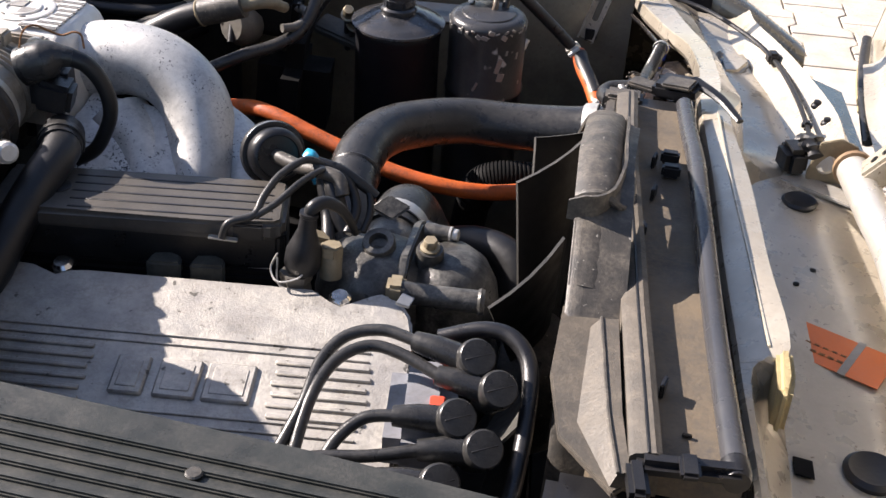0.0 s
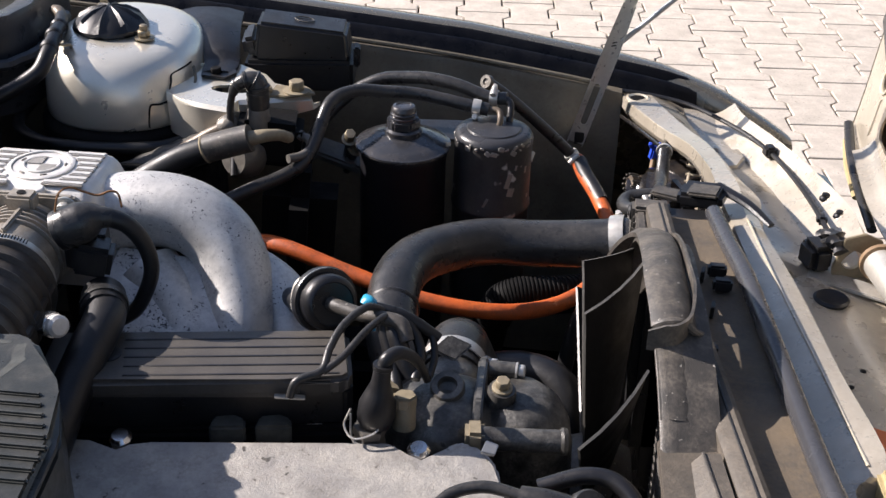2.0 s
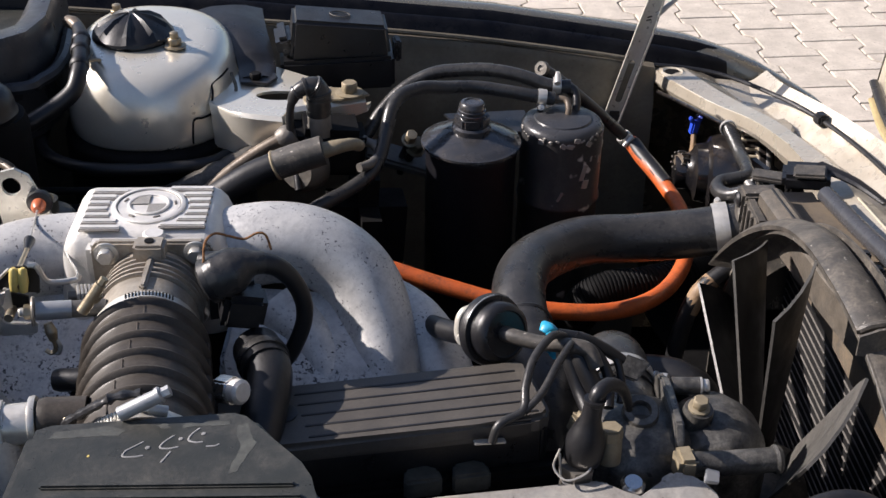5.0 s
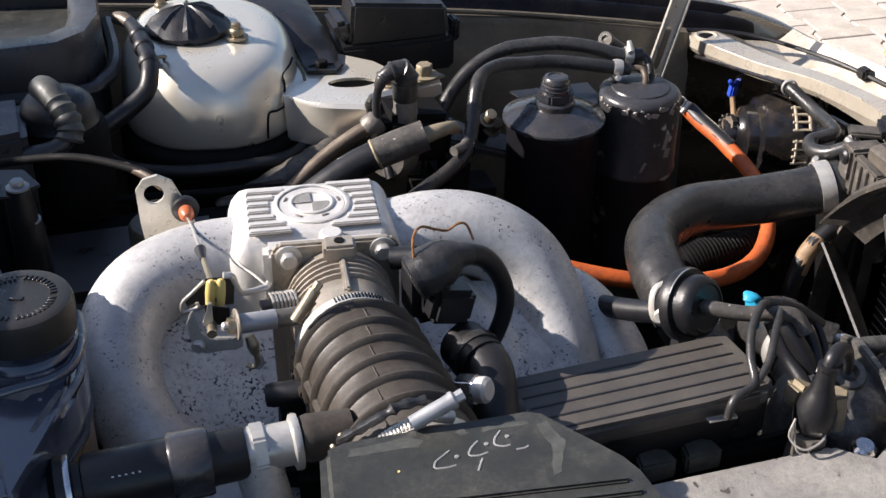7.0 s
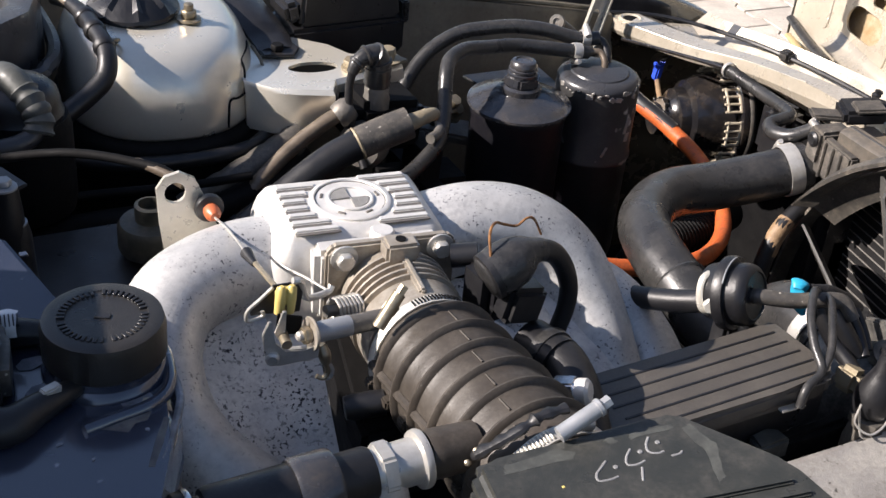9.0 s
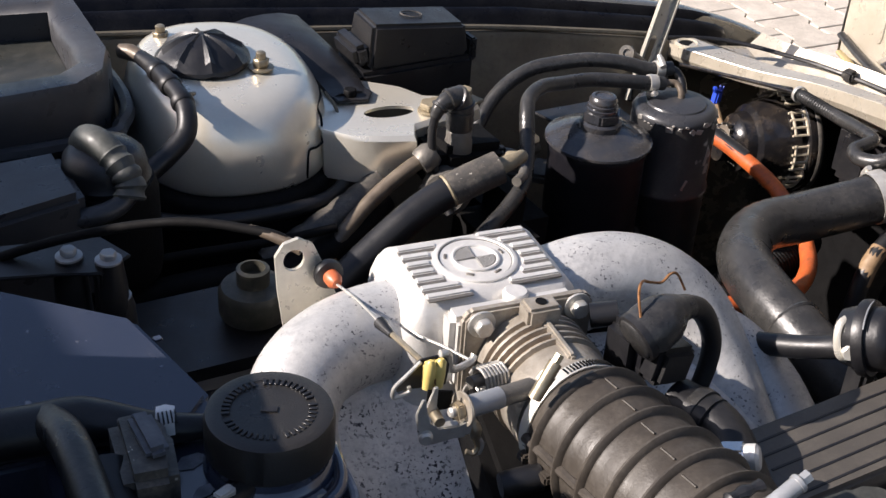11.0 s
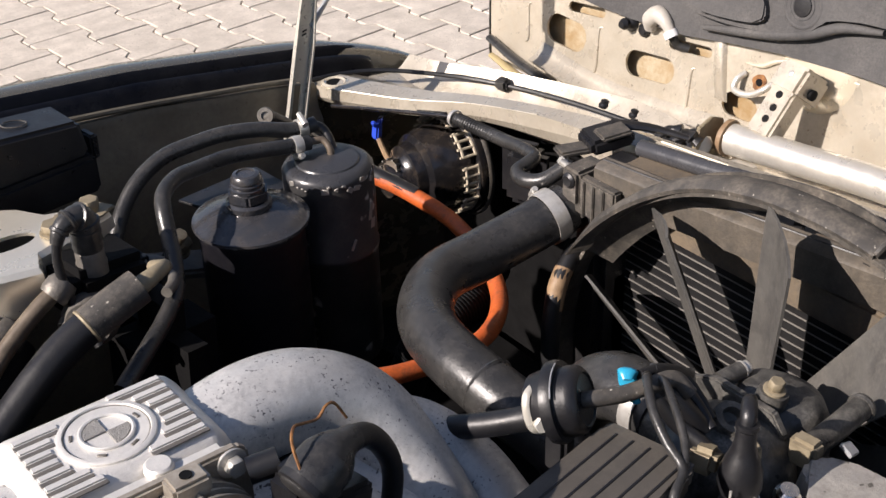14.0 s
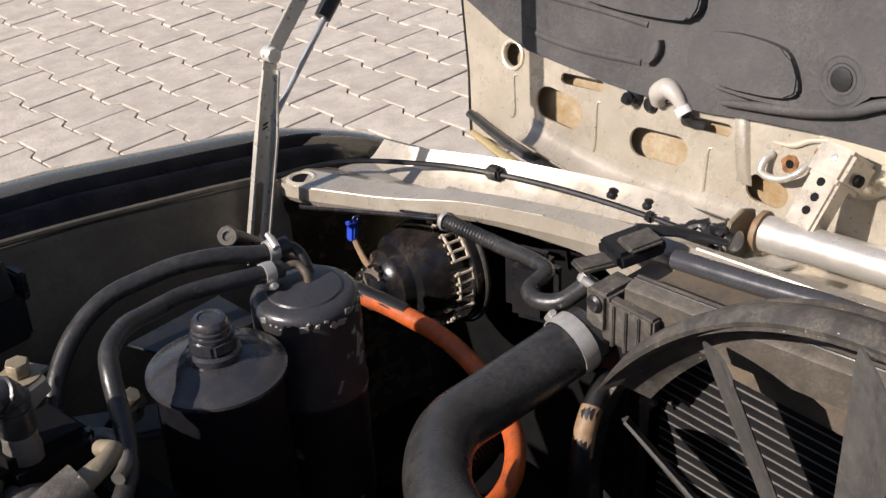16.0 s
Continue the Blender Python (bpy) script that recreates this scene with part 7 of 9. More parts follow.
def runner_web():
    # smooth dish between the rear runner and the throttle body
    inner = curve([(-0.325, -0.326, 0.774), (-0.358, -0.336, 0.766), (-0.380, -0.362, 0.748), (-0.382, -0.394, 0.732), (-0.368, -0.414, 0.720), (-0.345, -0.428, 0.710), (-0.318, -0.436, 0.700)], 6)
    outer = curve([(-0.290, -0.330, 0.772), (-0.290, -0.350, 0.758), (-0.292, -0.375, 0.740), (-0.293, -0.398, 0.724), (-0.293, -0.416, 0.711), (-0.293, -0.430, 0.702), (-0.293, -0.440, 0.696)], 6)
    bm = bmesh.new()
    rows = []
    for a, b in zip(inner, outer):
        rows.append([a.lerp(b, k / 10) - Vector((0, 0, 0.007 * math.sin(math.pi * k / 10))) for k in range(11)])
    rows = [r + [q - Vector((0, 0.004, 0.012)) for q in r[::-1]] for r in rows]
    bridge(bm, rows)
    part("dish", bm, ALLOY_SPECKED, MANIFOLD, "specked hollow of the casting", sharp=70)
    bm = box((-0.2700, -0.415, 0.722), (0.050, 0.13, 0.06), 0.008, (24, 0, 0))
    box((-0.2760, -0.455, 0.745), (0.040, 0.030, 0.030), 0.004, (10, 0, 4), bm)
    part("dark_casting", bm, GRIME_AND_SHADE, MANIFOLD, "oily black casting under the throttle body")
    pts = [(-0.195, -0.325, 0.760), (-0.100, -0.325, 0.752), (-0.082, -0.385, 0.715), (-0.08, -0.45, 0.690), (-0.19, -0.46, 0.700), (-0.205, -0.39, 0.735)]
    bm = bmesh.new()
    bridge(bm, [[Vector((x, y, z - 0.012)) for x, y, z in pts], [Vector((x, y, z)) for x, y, z in pts]])
    bmesh.ops.bevel(bm, geom=bm.edges[:], offset=0.004, segments=2, affect="EDGES")
    part("web", bm, ALLOY_SPECKED, MANIFOLD)


runner_web()


def cable_bracket():
    t = thing("throttle_cable_bracket", (-0.355, -0.28, 0.77), "zinc throttle cable bracket with a round hole and black grommet", "bracket")
    bm = bmesh.new()
    out = [(-0.016, -0.026), (0.018, -0.026), (0.024, -0.018), (0.012, 0.016), (0.006, 0.030), (-0.004, 0.036), (-0.014, 0.034), (-0.020, 0.026), (-0.019, 0.0)]
    m = Matrix(((1, 0, 0.1, -0.364), (0.12, 0.08, -1, -0.277), (0, 1, 0.1, 0.7965), (0, 0, 0, 1)))
    hole = [(-0.0075 + 0.0072 * math.cos(a), 0.0215 + 0.0075 * math.sin(a)) for a in [2 * math.pi * k / 18 for k in range(18)]]
    edges = []
    for loop in (out, hole):
        vs = [bm.verts.new(m @ Vector((x, y, 0))) for x, y in loop]
        edges += [bm.edges.new((vs[k], vs[(k + 1) % len(vs)])) for k in range(len(vs))]
    bmesh.ops.triangle_fill(bm, edges=edges, use_beauty=True, normal=(0, -1, 0))
    ret = bmesh.ops.extrude_face_region(bm, geom=bm.faces[:])
    bmesh.ops.translate(bm, verts=[v for v in ret["geom"] if isinstance(v, bmesh.types.BMVert)], vec=(0, 0.003, 0))
    part("plate", bm, STAY, t)
    part("foot", box((-0.352, -0.285, 0.772), (0.050, 0.020, 0.004), 0.001, (-20, 8, 5)), STEEL, t)
    part("foot_bolt", bolt((-0.326, -0.283, 0.778), (0.2, -0.2, 1), 0.006, 0.005, 0.009), STEEL, t)
    g = Vector((-0.350, -0.281, 0.807))
    part("grommet", lathe([(0.0095, -0.003), (0.0102, 0.0), (0.0095, 0.0025), (0.0060, 0.0035)], g, (0.1, -1, 0.05), 22), RUBBER_DARK, t, "black rubber grommet")
    part("nipple", lathe([(0.0055, 0.004), (0.0055, 0.010), (0.003, 0.014)], g, (0.1, -1, 0.05), 14), COPPER, t, "red-brown cable end")
    part("cable", tube([g + Vector((0.001, -0.012, 0)), (-0.344, -0.32, 0.812), (-0.339, -0.358, 0.8155)], 0.0009, 6), STEEL, t, "bare steel cable")
    part("cable_boot", tube([(-0.3395, -0.352, 0.815), (-0.3375, -0.368, 0.8165)], [0.0042, 0.0022], 10, raw=True), RUBBER_DARK, t)
    part("cable_rod", tube([(-0.3375, -0.366, 0.8165), (-0.3325, -0.410, 0.8245)], 0.0018, 8, raw=True), BRASS, t)
    part("return_wire", tube([(-0.318, -0.30, 0.808), (-0.318, -0.34, 0.800), (-0.304, -0.372, 0.803), (-0.296, -0.392, 0.806)], 0.0009, 6), STEEL, t)
    part("cable_sheath", tube([(-0.62, -0.16, 0.76), (-0.52, -0.185, 0.80), (-0.44, -0.215, 0.822), (-0.385, -0.250, 0.826), (-0.366, -0.266, 0.821)], 0.0034, 10), GRIME_AND_SHADE, t)
    part("sheath_end", tube([(-0.392, -0.244, 0.8265), (-0.378, -0.256, 0.8245), (-0.364, -0.268, 0.820)], [0.0030, 0.0038, 0.0044], 10), BROWN_PIPE, t, "dusty tan sheath end")
    return t


cable_bracket()


def throttle_sensor():
    t = thing("throttle_sensor", (-0.19, -0.40, 0.78), "black sensor with a rubber elbow cap and a rusty wire clip", "sensor")
    part("body", box((-0.190, -0.400, 0.800), (0.032, 0.032, 0.040), 0.006, (0, 0, 12)), RUBBER_DARK, t)
    part("body_step", box((-0.180, -0.416, 0.800), (0.030, 0.026, 0.026), 0.004, (0, 14, 12)), PLASTIC, t)
    part("stub", tube([(-0.212, -0.378, 0.812), (-0.196, -0.384, 0.815)], 0.008, 12, raw=True), RUBBER_DARK, t)
    part("elbow_cap", tube([(-0.2050, -0.4190, 0.8200), (-0.2020, -0.4185, 0.8215), (-0.194, -0.4170, 0.8250), (-0.184, -0.4148, 0.8290), (-0.1765, -0.413, 0.8312), (-0.171, -0.412, 0.8320), (-0.164, -0.410, 0.8310)], [0.0118, 0.0154, 0.0167, 0.0158, 0.0122, 0.0086, 0.0075], 26), RUBBER, t, "grey-black rubber cap tapering into the cable", sharp=70)
    part("cap_ring", lathe([(0.0140, -0.003), (0.0158, -0.002), (0.0160, 0.002), (0.0145, 0.003)], (-0.2015, -0.4183, 0.8218), (0.9, 0.15, 0.4), 28, caps=False), RUBBER_DARK, t)
    part("cable", tube([(-0.167, -0.411, 0.8318), (-0.155, -0.408, 0.826), (-0.145, -0.406, 0.813), (-0.139, -0.406, 0.797), (-0.139, -0.407, 0.781), (-0.145, -0.410, 0.764), (-0.153, -0.413, 0.751), (-0.168, -0.417, 0.742)],
                       [0.0074, 0.0070, 0.0066, 0.0063, 0.0061, 0.006, 0.006, 0.006], 16), RUBBER_DARK, t, "thick black cable", sharp=70)
    part("wire_clip", tube([(-0.2035, -0.425, 0.829), (-0.203, -0.414, 0.848), (-0.197, -0.406, 0.852), (-0.188, -0.401, 0.847), (-0.178, -0.398, 0.843), (-0.170, -0.394, 0.845), (-0.164, -0.393, 0.843), (-0.160, -0.398, 0.834)], 0.0009, 6), RUST, t, "rusty wire clip")
    pts = [Vector((-0.199 + 0.005 * math.cos(k * 0.7), -0.4300 + 0.0002 * k, 0.826 + 0.0055 * math.sin(k * 0.7))) for k in range(20)]
    part("clip_coil", tube(pts, 0.0009, 6, raw=True), RUST, t)
    return t


throttle_sensor()
breather = hose("breather_hose", [(-0.172, -0.425, 0.770), (-0.160, -0.455, 0.772), (-0.162, -0.490, 0.762), (-0.168, -0.53, 0.740), (-0.175, -0.57, 0.71)], 0.0155, "thick black breather hose beside the intake boot", RUBBER_DARK)
part("cuff", tube([(-0.1715, -0.426, 0.7702), (-0.1665, -0.440, 0.7715), (-0.162, -0.452, 0.772)], 0.0172, 20), RUBBER_DARK, breather)
part("band", clamp((-0.1655, -0.442, 0.7715), (0.35, -0.93, 0.05), 0.0172, 0.007), RUBBER, breather)


def breather_clip():
    t = thing("bright_nut", (-0.179, -0.502, 0.79), "bright hexagonal metal fitting on the breather hose", "fitting")
    part("nut", slab(hexagon(0.0098), 0, 0.014, 0.0012, frame_of((0.75, -0.6, 0.3), (-0.1875, -0.4965, 0.790))), CHROME, t)
    part("collar", lathe([(0.0075, 0.013), (0.0082, 0.015), (0.0082, 0.020), (0.006, 0.022)], (-0.1875, -0.4965, 0.790), (0.75, -0.6, 0.3), 18), ALLOY_CLEAN, t)
    return t


breather_clip()


def airflow_meter():
    t = thing("airflow_meter_cover", (-0.19, -0.68, 0.70), "grey-black ribbed plastic airflow meter cover with paint marks", "cover")
    out = [(-0.280, -0.590), (-0.268, -0.584), (-0.166, -0.574), (-0.156, -0.578), (-0.126, -0.622), (-0.120, -0.634), (-0.106, -0.672), (-0.100, -0.745), (-0.285, -0.745)]
    part("housing", slab(out, 0.745, 0.828, 0.006), LID, t)
    lid = part("lid", slab(out, 0.822, 0.8365, 0.0062, segments=3), LID, t)
    for k in range(9):
        y = -0.640 - 0.0095 * k
        x1 = -0.128 + 0.022 * min(1, k / 5)
        part("lid_rib", box(((-0.262 + x1) / 2, y, 0.8365), (x1 + 0.262, 0.0042, 0.004), 0.0012), LID, lid)
    # chalk marks and pale wiped bands
    for line in ([(-0.2134, -0.6040), (-0.2180, -0.6080), (-0.2219, -0.6115), (-0.2228, -0.6160), (-0.2170, -0.6165), (-0.2120, -0.6155)], [(-0.1975, -0.5990), (-0.2020, -0.6040), (-0.2038, -0.6090), (-0.1990, -0.6100), (-0.1940, -0.6085)],
                 [(-0.1842, -0.5930), (-0.1880, -0.5980), (-0.1890, -0.6030), (-0.1850, -0.6050), (-0.1812, -0.6045)], [(-0.1975, -0.6125), (-0.2000, -0.6180), (-0.2015, -0.6215)], [(-0.1790, -0.6085), (-0.1740, -0.6080), (-0.1720, -0.6065)]):
        part("paint_mark", tube([(x, y, 0.8366) for x, y in line], 0.0007, 6, 4, flat=0.5), CHALK, t, "white paint mark")
    for x, y in ((-0.2105, -0.6092), (-0.1935, -0.6020), (-0.1815, -0.5978)):
        part("paint_dot", lathe([(0.0014, 0), (0.0012, 0.0006), (0.0005, 0.0007)], (x, y, 0.8364), (0, 0, 1), 10), CHALK, t)
    part("paint_dot", lathe([(0.0009, 0), (0.0008, 0.0004)], (-0.2415, -0.6155, 0.8364), (0, 0, 1), 8), YELLOW, t, "yellow paint dot")
    random.seed(21)
    for pts in ([(-0.2660, -0.6010), (-0.2640, -0.5945), (-0.2330, -0.5900), (-0.2250, -0.5945), (-0.2290, -0.5985)], [(-0.1945, -0.5925), (-0.1935, -0.5885), (-0.1680, -0.5868), (-0.1672, -0.5900)],
                [(-0.1640, -0.5905), (-0.1580, -0.5890), (-0.1520, -0.6060), (-0.1600, -0.6290), (-0.1650, -0.6310), (-0.1600, -0.6100)], [(-0.2090, -0.5900), (-0.2040, -0.5880), (-0.2000, -0.5925), (-0.2050, -0.5930)]):
        rough = []
        for (x0, y0), (x1, y1) in zip(pts, pts[1:] + pts[:1]):
            rough += [(x0 + (x1 - x0) * k / 5 + random.uniform(-0.0006, 0.0006), y0 + (y1 - y0) * k / 5 + random.uniform(-0.0006, 0.0006)) for k in range(5)]
        part("wiped_band", slab(rough[::-1], 0.8358, 0.8366, 0), FADED, t, "pale faded band")
    return t


airflow_meter()


def idle_valve():
    t = thing("idle_valve", (-0.36, -0.56, 0.76), "black cylindrical idle valve with a silver union and a brown collar", "valve")
    a = Vector((-0.284, -0.549, 0.807))
    d = Vector((-1, -0.13, -0.02)).normalized()
    part("union", lathe([(0.0157, 0.004), (0.0162, 0.006), (0.0157, 0.008), (0.0126, 0.009), (0.0126, 0.034), (0.0118, 0.036)], a, d, 28), STEEL, t, "silver union")
    bm = slab(hexagon(0.0158), 0.022, 0.032, 0.0015, frame_of(d, a))
    part("union_nut", bm, STEEL, t)
    part("side_port", tube([a + d * 0.030, a + d * 0.032 + Vector((0.006, -0.004, -0.02)), a + d * 0.03 + Vector((0.008, -0.006, -0.04))], 0.0135, 18), ALLOY, t)
    part("neck", lathe([(0.0140, 0.034), (0.0148, 0.036), (0.0148, 0.052), (0.0157, 0.054)], a, d, 28), RUBBER_DARK, t)
    part("collar", lathe([(0.0185, 0.054), (0.0193, 0.056), (0.0193, 0.074), (0.0182, 0.076)], a, d, 32), LID_DUSTY, t, "dusty brown collar")
    barrel = part("barrel", lathe([(0.0168, 0.075), (0.0171, 0.077), (0.0171, 0.118), (0.0162, 0.121), (0.0134, 0.122), (0.0134, 0.126), (0.0179, 0.127), (0.0179, 0.135), (0.0112, 0.139), (0.0112, 0.20)], a, d, 32), PLASTIC, t)
    for k in range(5):
        part("label_bar", box(tuple(a + d * (0.090 + 0.0035 * k) + Vector((0.0, -0.0123, 0.0122))), (0.0012, 0.0008, 0.007), 0.0002, (45, 0, 0), segments=1), WHITE, barrel, "pale print bar")
    part("retainer", lathe([(0.0185, 0.127), (0.0190, 0.1285), (0.0185, 0.130)], a, d, 28, caps=False), CHROME, t)
    return t


idle_valve()


def expansion_tank():
    t = thing("expansion_tank", (-0.45, -0.50, 0.62), "dark plastic coolant expansion tank with torn label and screw cap", "tank")
    out = [(-0.54, -0.424), (-0.430, -0.434), (-0.412, -0.452), (-0.404, -0.485), (-0.405, -0.514), (-0.416, -0.545), (-0.432, -0.60), (-0.45, -0.72), (-0.53, -0.73)]
    part("upper_body", slab(out, 0.80, 0.838, 0.008, segments=3), TANK, t)
    part("lower_body", slab([(x * 0.985 - 0.008, y * 0.985 - 0.008) for x, y in out], 0.64, 0.797, 0.006), AMBER, t, "amber-brown lower half")
    part("seam", slab([(x * 1.006 + 0.002, y) for x, y in out], 0.7955, 0.8015, 0.002), TANK_WORN, t)
    part("stain", slab([(-0.452, -0.523), (-0.444, -0.516), (-0.436, -0.517), (-0.430, -0.513), (-0.421, -0.517), (-0.424, -0.523), (-0.430, -0.524), (-0.434, -0.530), (-0.443, -0.526)], 0.8376, 0.8384, 0.0002), STAIN, t, "pale dried coolant stain")
    part("stain", slab([(-0.4285, -0.556), (-0.423, -0.540), (-0.416, -0.522), (-0.4135, -0.524), (-0.419, -0.541), (-0.4255, -0.557)], 0.8362, 0.8382, 0.0002), STAIN, t, "pale dried coolant stain")
    at = (-0.438, -0.476, 0.0)
    part("neck", lathe([(0.033, 0.835), (0.032, 0.840), (0.029, 0.843), (0.029, 0.850)], at, (0, 0, 1), 40), TANK, t)
    bm = bmesh.new()
    rows = []
    for r, h in ((0.0295, 0.8480), (0.0312, 0.8495), (0.0312, 0.8650), (0.0300, 0.8690), (0.0275, 0.8700), (0.0225, 0.8700), (0.0222, 0.8695), (0.008, 0.8695)):
        rows.append([Vector((at[0] + (r - (0.0016 if (k % 24 in (0, 1)) and r > 0.03 else 0)) * math.cos(2 * math.pi * k / 72), at[1] + (r - (0.0016 if (k % 24 in (0, 1)) and r > 0.03 else 0)) * math.sin(2 * math.pi * k / 72), h)) for k in range(72)])
    bridge(bm, rows)
    cap = part("screw_cap", bm, CAP, t, "black screw cap with raised print", sharp=30)
    for k in range(44):
        a = 2 * math.pi * k / 44
        if k % 11 == 0:
            continue
        part("cap_print", box((at[0] + 0.0205 * math.cos(a), at[1] + 0.0205 * math.sin(a), 0.8698), (0.0040, 0.0017, 0.0016), 0.0002, (0, 0, math.degrees(a)), segments=1), PLASTIC, cap)
    part("cap_print", box((at[0], at[1], 0.8698), (0.008, 0.004, 0.001), 0.0003, (0, 0, -20), segments=1), PLASTIC, cap)
    random.seed(11)
    for x, y, w, h, a in ((-0.474, -0.466, 0.018, 0.010, 20), (-0.462, -0.472, 0.020, 0.007, -25), (-0.471, -0.487, 0.016, 0.007, 35), (-0.430, -0.498, 0.026, 0.005, 20), (-0.414, -0.480, 0.012, 0.006, 50), (-0.426, -0.507, 0.018, 0.008, 10), (-0.466, -0.531, 0.004, 0.002, 30), (-0.443, -0.522, 0.003, 0.002, 0), (-0.425, -0.530, 0.003, 0.002, 0), (-0.452, -0.545, 0.003, 0.0015, 40)):
        k = [random.uniform(0.7, 1.2) for _ in range(7)]
        pts = [(w / 2 * k[j] * math.cos(2 * math.pi * j / 7), h / 2 * k[j] * math.sin(2 * math.pi * j / 7)) for j in range(7)]
        part("torn_label", slab(pts, 0, 0.0005, 0, pose(x, y, 0.8381, 0, 0, a)), LABEL_TORN, t, "torn pale label remains")
    part("label_chip", slab([(-0.004, -0.002), (0.0035, -0.003), (0.004, 0.002), (-0.001, 0.003)], 0, 0.0008, 0, pose(-0.422, -0.510, 0.8386, 0, 0, 15)), CREAM, t, "pale paper scrap")
    part("worn_rim", tube([(-0.4075, -0.478, 0.8360), (-0.4055, -0.495, 0.8360), (-0.4065, -0.512, 0.8360), (-0.4160, -0.540, 0.8360), (-0.421, -0.552, 0.836)], 0.0022, 8), LABEL_TORN, t, "scuffed tank edge")
    part("level_sensor", slab([(-0.016, -0.026), (0.008, -0.030), (0.015, 0.004), (0.010, 0.022), (-0.010, 0.024)], 0.838, 0.864, 0.005, pose(-0.497, -0.472, 0, 0, 0, 8)), PLASTIC_DUSTY, t, "dusty grey level sensor plug")
    part("sensor_loom", tube([(-0.514, -0.474, 0.850), (-0.515, -0.492, 0.848), (-0.508, -0.511, 0.846), (-0.490, -0.522, 0.846), (-0.474, -0.512, 0.846), (-0.455, -0.498, 0.845), (-0.445, -0.490, 0.845)], [0.012, 0.012, 0.011, 0.010, 0.008, 0.005, 0.004], 14), RUBBER_DARK, t)
    part("sensor_clip", slab([(-0.006, -0.018), (0.005, -0.018), (0.007, 0.012), (-0.004, 0.014)], 0.862, 0.869, 0.0025, pose(-0.495, -0.470, 0, 0, 0, 12)), TANK_WORN, t, "scuffed grey plug latch")
    part("wire_clip", box((-0.467, -0.507, 0.852), (0.010, 0.006, 0.005), 0.001, (0, 0, 30)), STEEL, t, "bright wire clip")
    part("barcode_tag", tube([(-0.482, -0.4475, 0.860), (-0.483, -0.452, 0.860), (-0.484, -0.456, 0.856), (-0.484, -0.457, 0.850)], [0.0045] * 4, 4, flat=0.25), WHITE, t, "small white barcode tag")
    for k in range(5):
        part("barcode_bar", box((-0.4865 + 0.002 * k, -0.4545, 0.8585), (0.0007, 0.006, 0.0035), 0, (35, 0, 0)), RUBBER_DARK, t)
    part("hose_stub", tube([(-0.62, -0.425, 0.845), (-0.55, -0.430, 0.846), (-0.520, -0.432, 0.847), (-0.49, -0.445, 0.846), (-0.462, -0.452, 0.846)], [0.013, 0.013, 0.013, 0.009, 0.006], 14), RUBBER_DARK, t)
    bm = bmesh.new()
    for k in range(9):
        box((-0.575, -0.50 - 0.011 * k, 0.815), (0.075, 0.0022, 0.004), 0.0004, (0, -6, 0), bm, 1)
    for k in range(8):
        box((-0.610 + 0.0095 * k, -0.545, 0.8155 + 0.001 * k), (0.0022, 0.10, 0.004), 0.0004, (0, -6, 0), bm, 1)
    part("mesh_grille", bm, PLASTIC, t, "black plastic mesh")
    part("bleed_pipe", tube([(-0.535, -0.43, 0.850), (-0.528, -0.46, 0.858), (-0.523, -0.513, 0.860), (-0.520, -0.576, 0.858), (-0.518, -0.66, 0.85), (-0.516, -0.74, 0.83)], 0.0095, 14), RUBBER, t, "grey-black bleed pipe")
    # raised ledge round the neck, with a low embossed label on the shoulder
    ledge = [(-0.405, -0.452), (-0.4015, -0.476), (-0.404, -0.500), (-0.414, -0.512), (-0.432, -0.5185), (-0.448, -0.524)]
    part("ledge", tube([(x - 0.006, y, 0.8385) for x, y in ledge], 0.0036, 10), TANK, t, "raised glossy ledge")
    part("label_frame", tube([(-0.478, -0.585, 0.8385), (-0.440, -0.578, 0.8385), (-0.434, -0.604, 0.8385), (-0.474, -0.614, 0.8385), (-0.478, -0.585, 0.8385)], 0.0007, 6, raw=True), TANK, t)
    for k in range(9):
        for h in range(2):
            part("embossed_bar", box((-0.470 + 0.0038 * k, -0.592 - 0.008 * h + 0.0006 * k, 0.8382), (0.0024, 0.0048, 0.0010), 0.0002, (0, 0, 10), segments=1), TANK, t)
    return t


expansion_tank()


def washer_cover():
    t = thing("plastic_shield", (-0.58, -0.42, 0.7), "dark blue-black flat plastic shield with an embossed label", "shield")
    bm = bmesh.new()
    out = [(-0.78, -0.24, 0.878), (-0.60, -0.285, 0.862), (-0.482, -0.345, 0.845), (-0.452, -0.41, 0.832), (-0.47, -0.43, 0.828), (-0.62, -0.44, 0.834), (-0.78, -0.44, 0.85)]
    bridge(bm, [[Vector((x, y, z - 0.05)) for x, y, z in out], [Vector(p) for p in out]])
    bmesh.ops.bevel(bm, geom=bm.edges[:], offset=0.004, segments=2, affect="EDGES")
    part("sheet", bm, TANK, t)
    for k in range(12):
        part("embossed_bar", box((-0.565 + 0.0085 * k, -0.385 + 0.0022 * k, 0.8425 - 0.0005 * k), (0.005, 0.004, 0.002), 0.0004, (0, 5, 14), segments=1), TANK, t)


washer_cover()


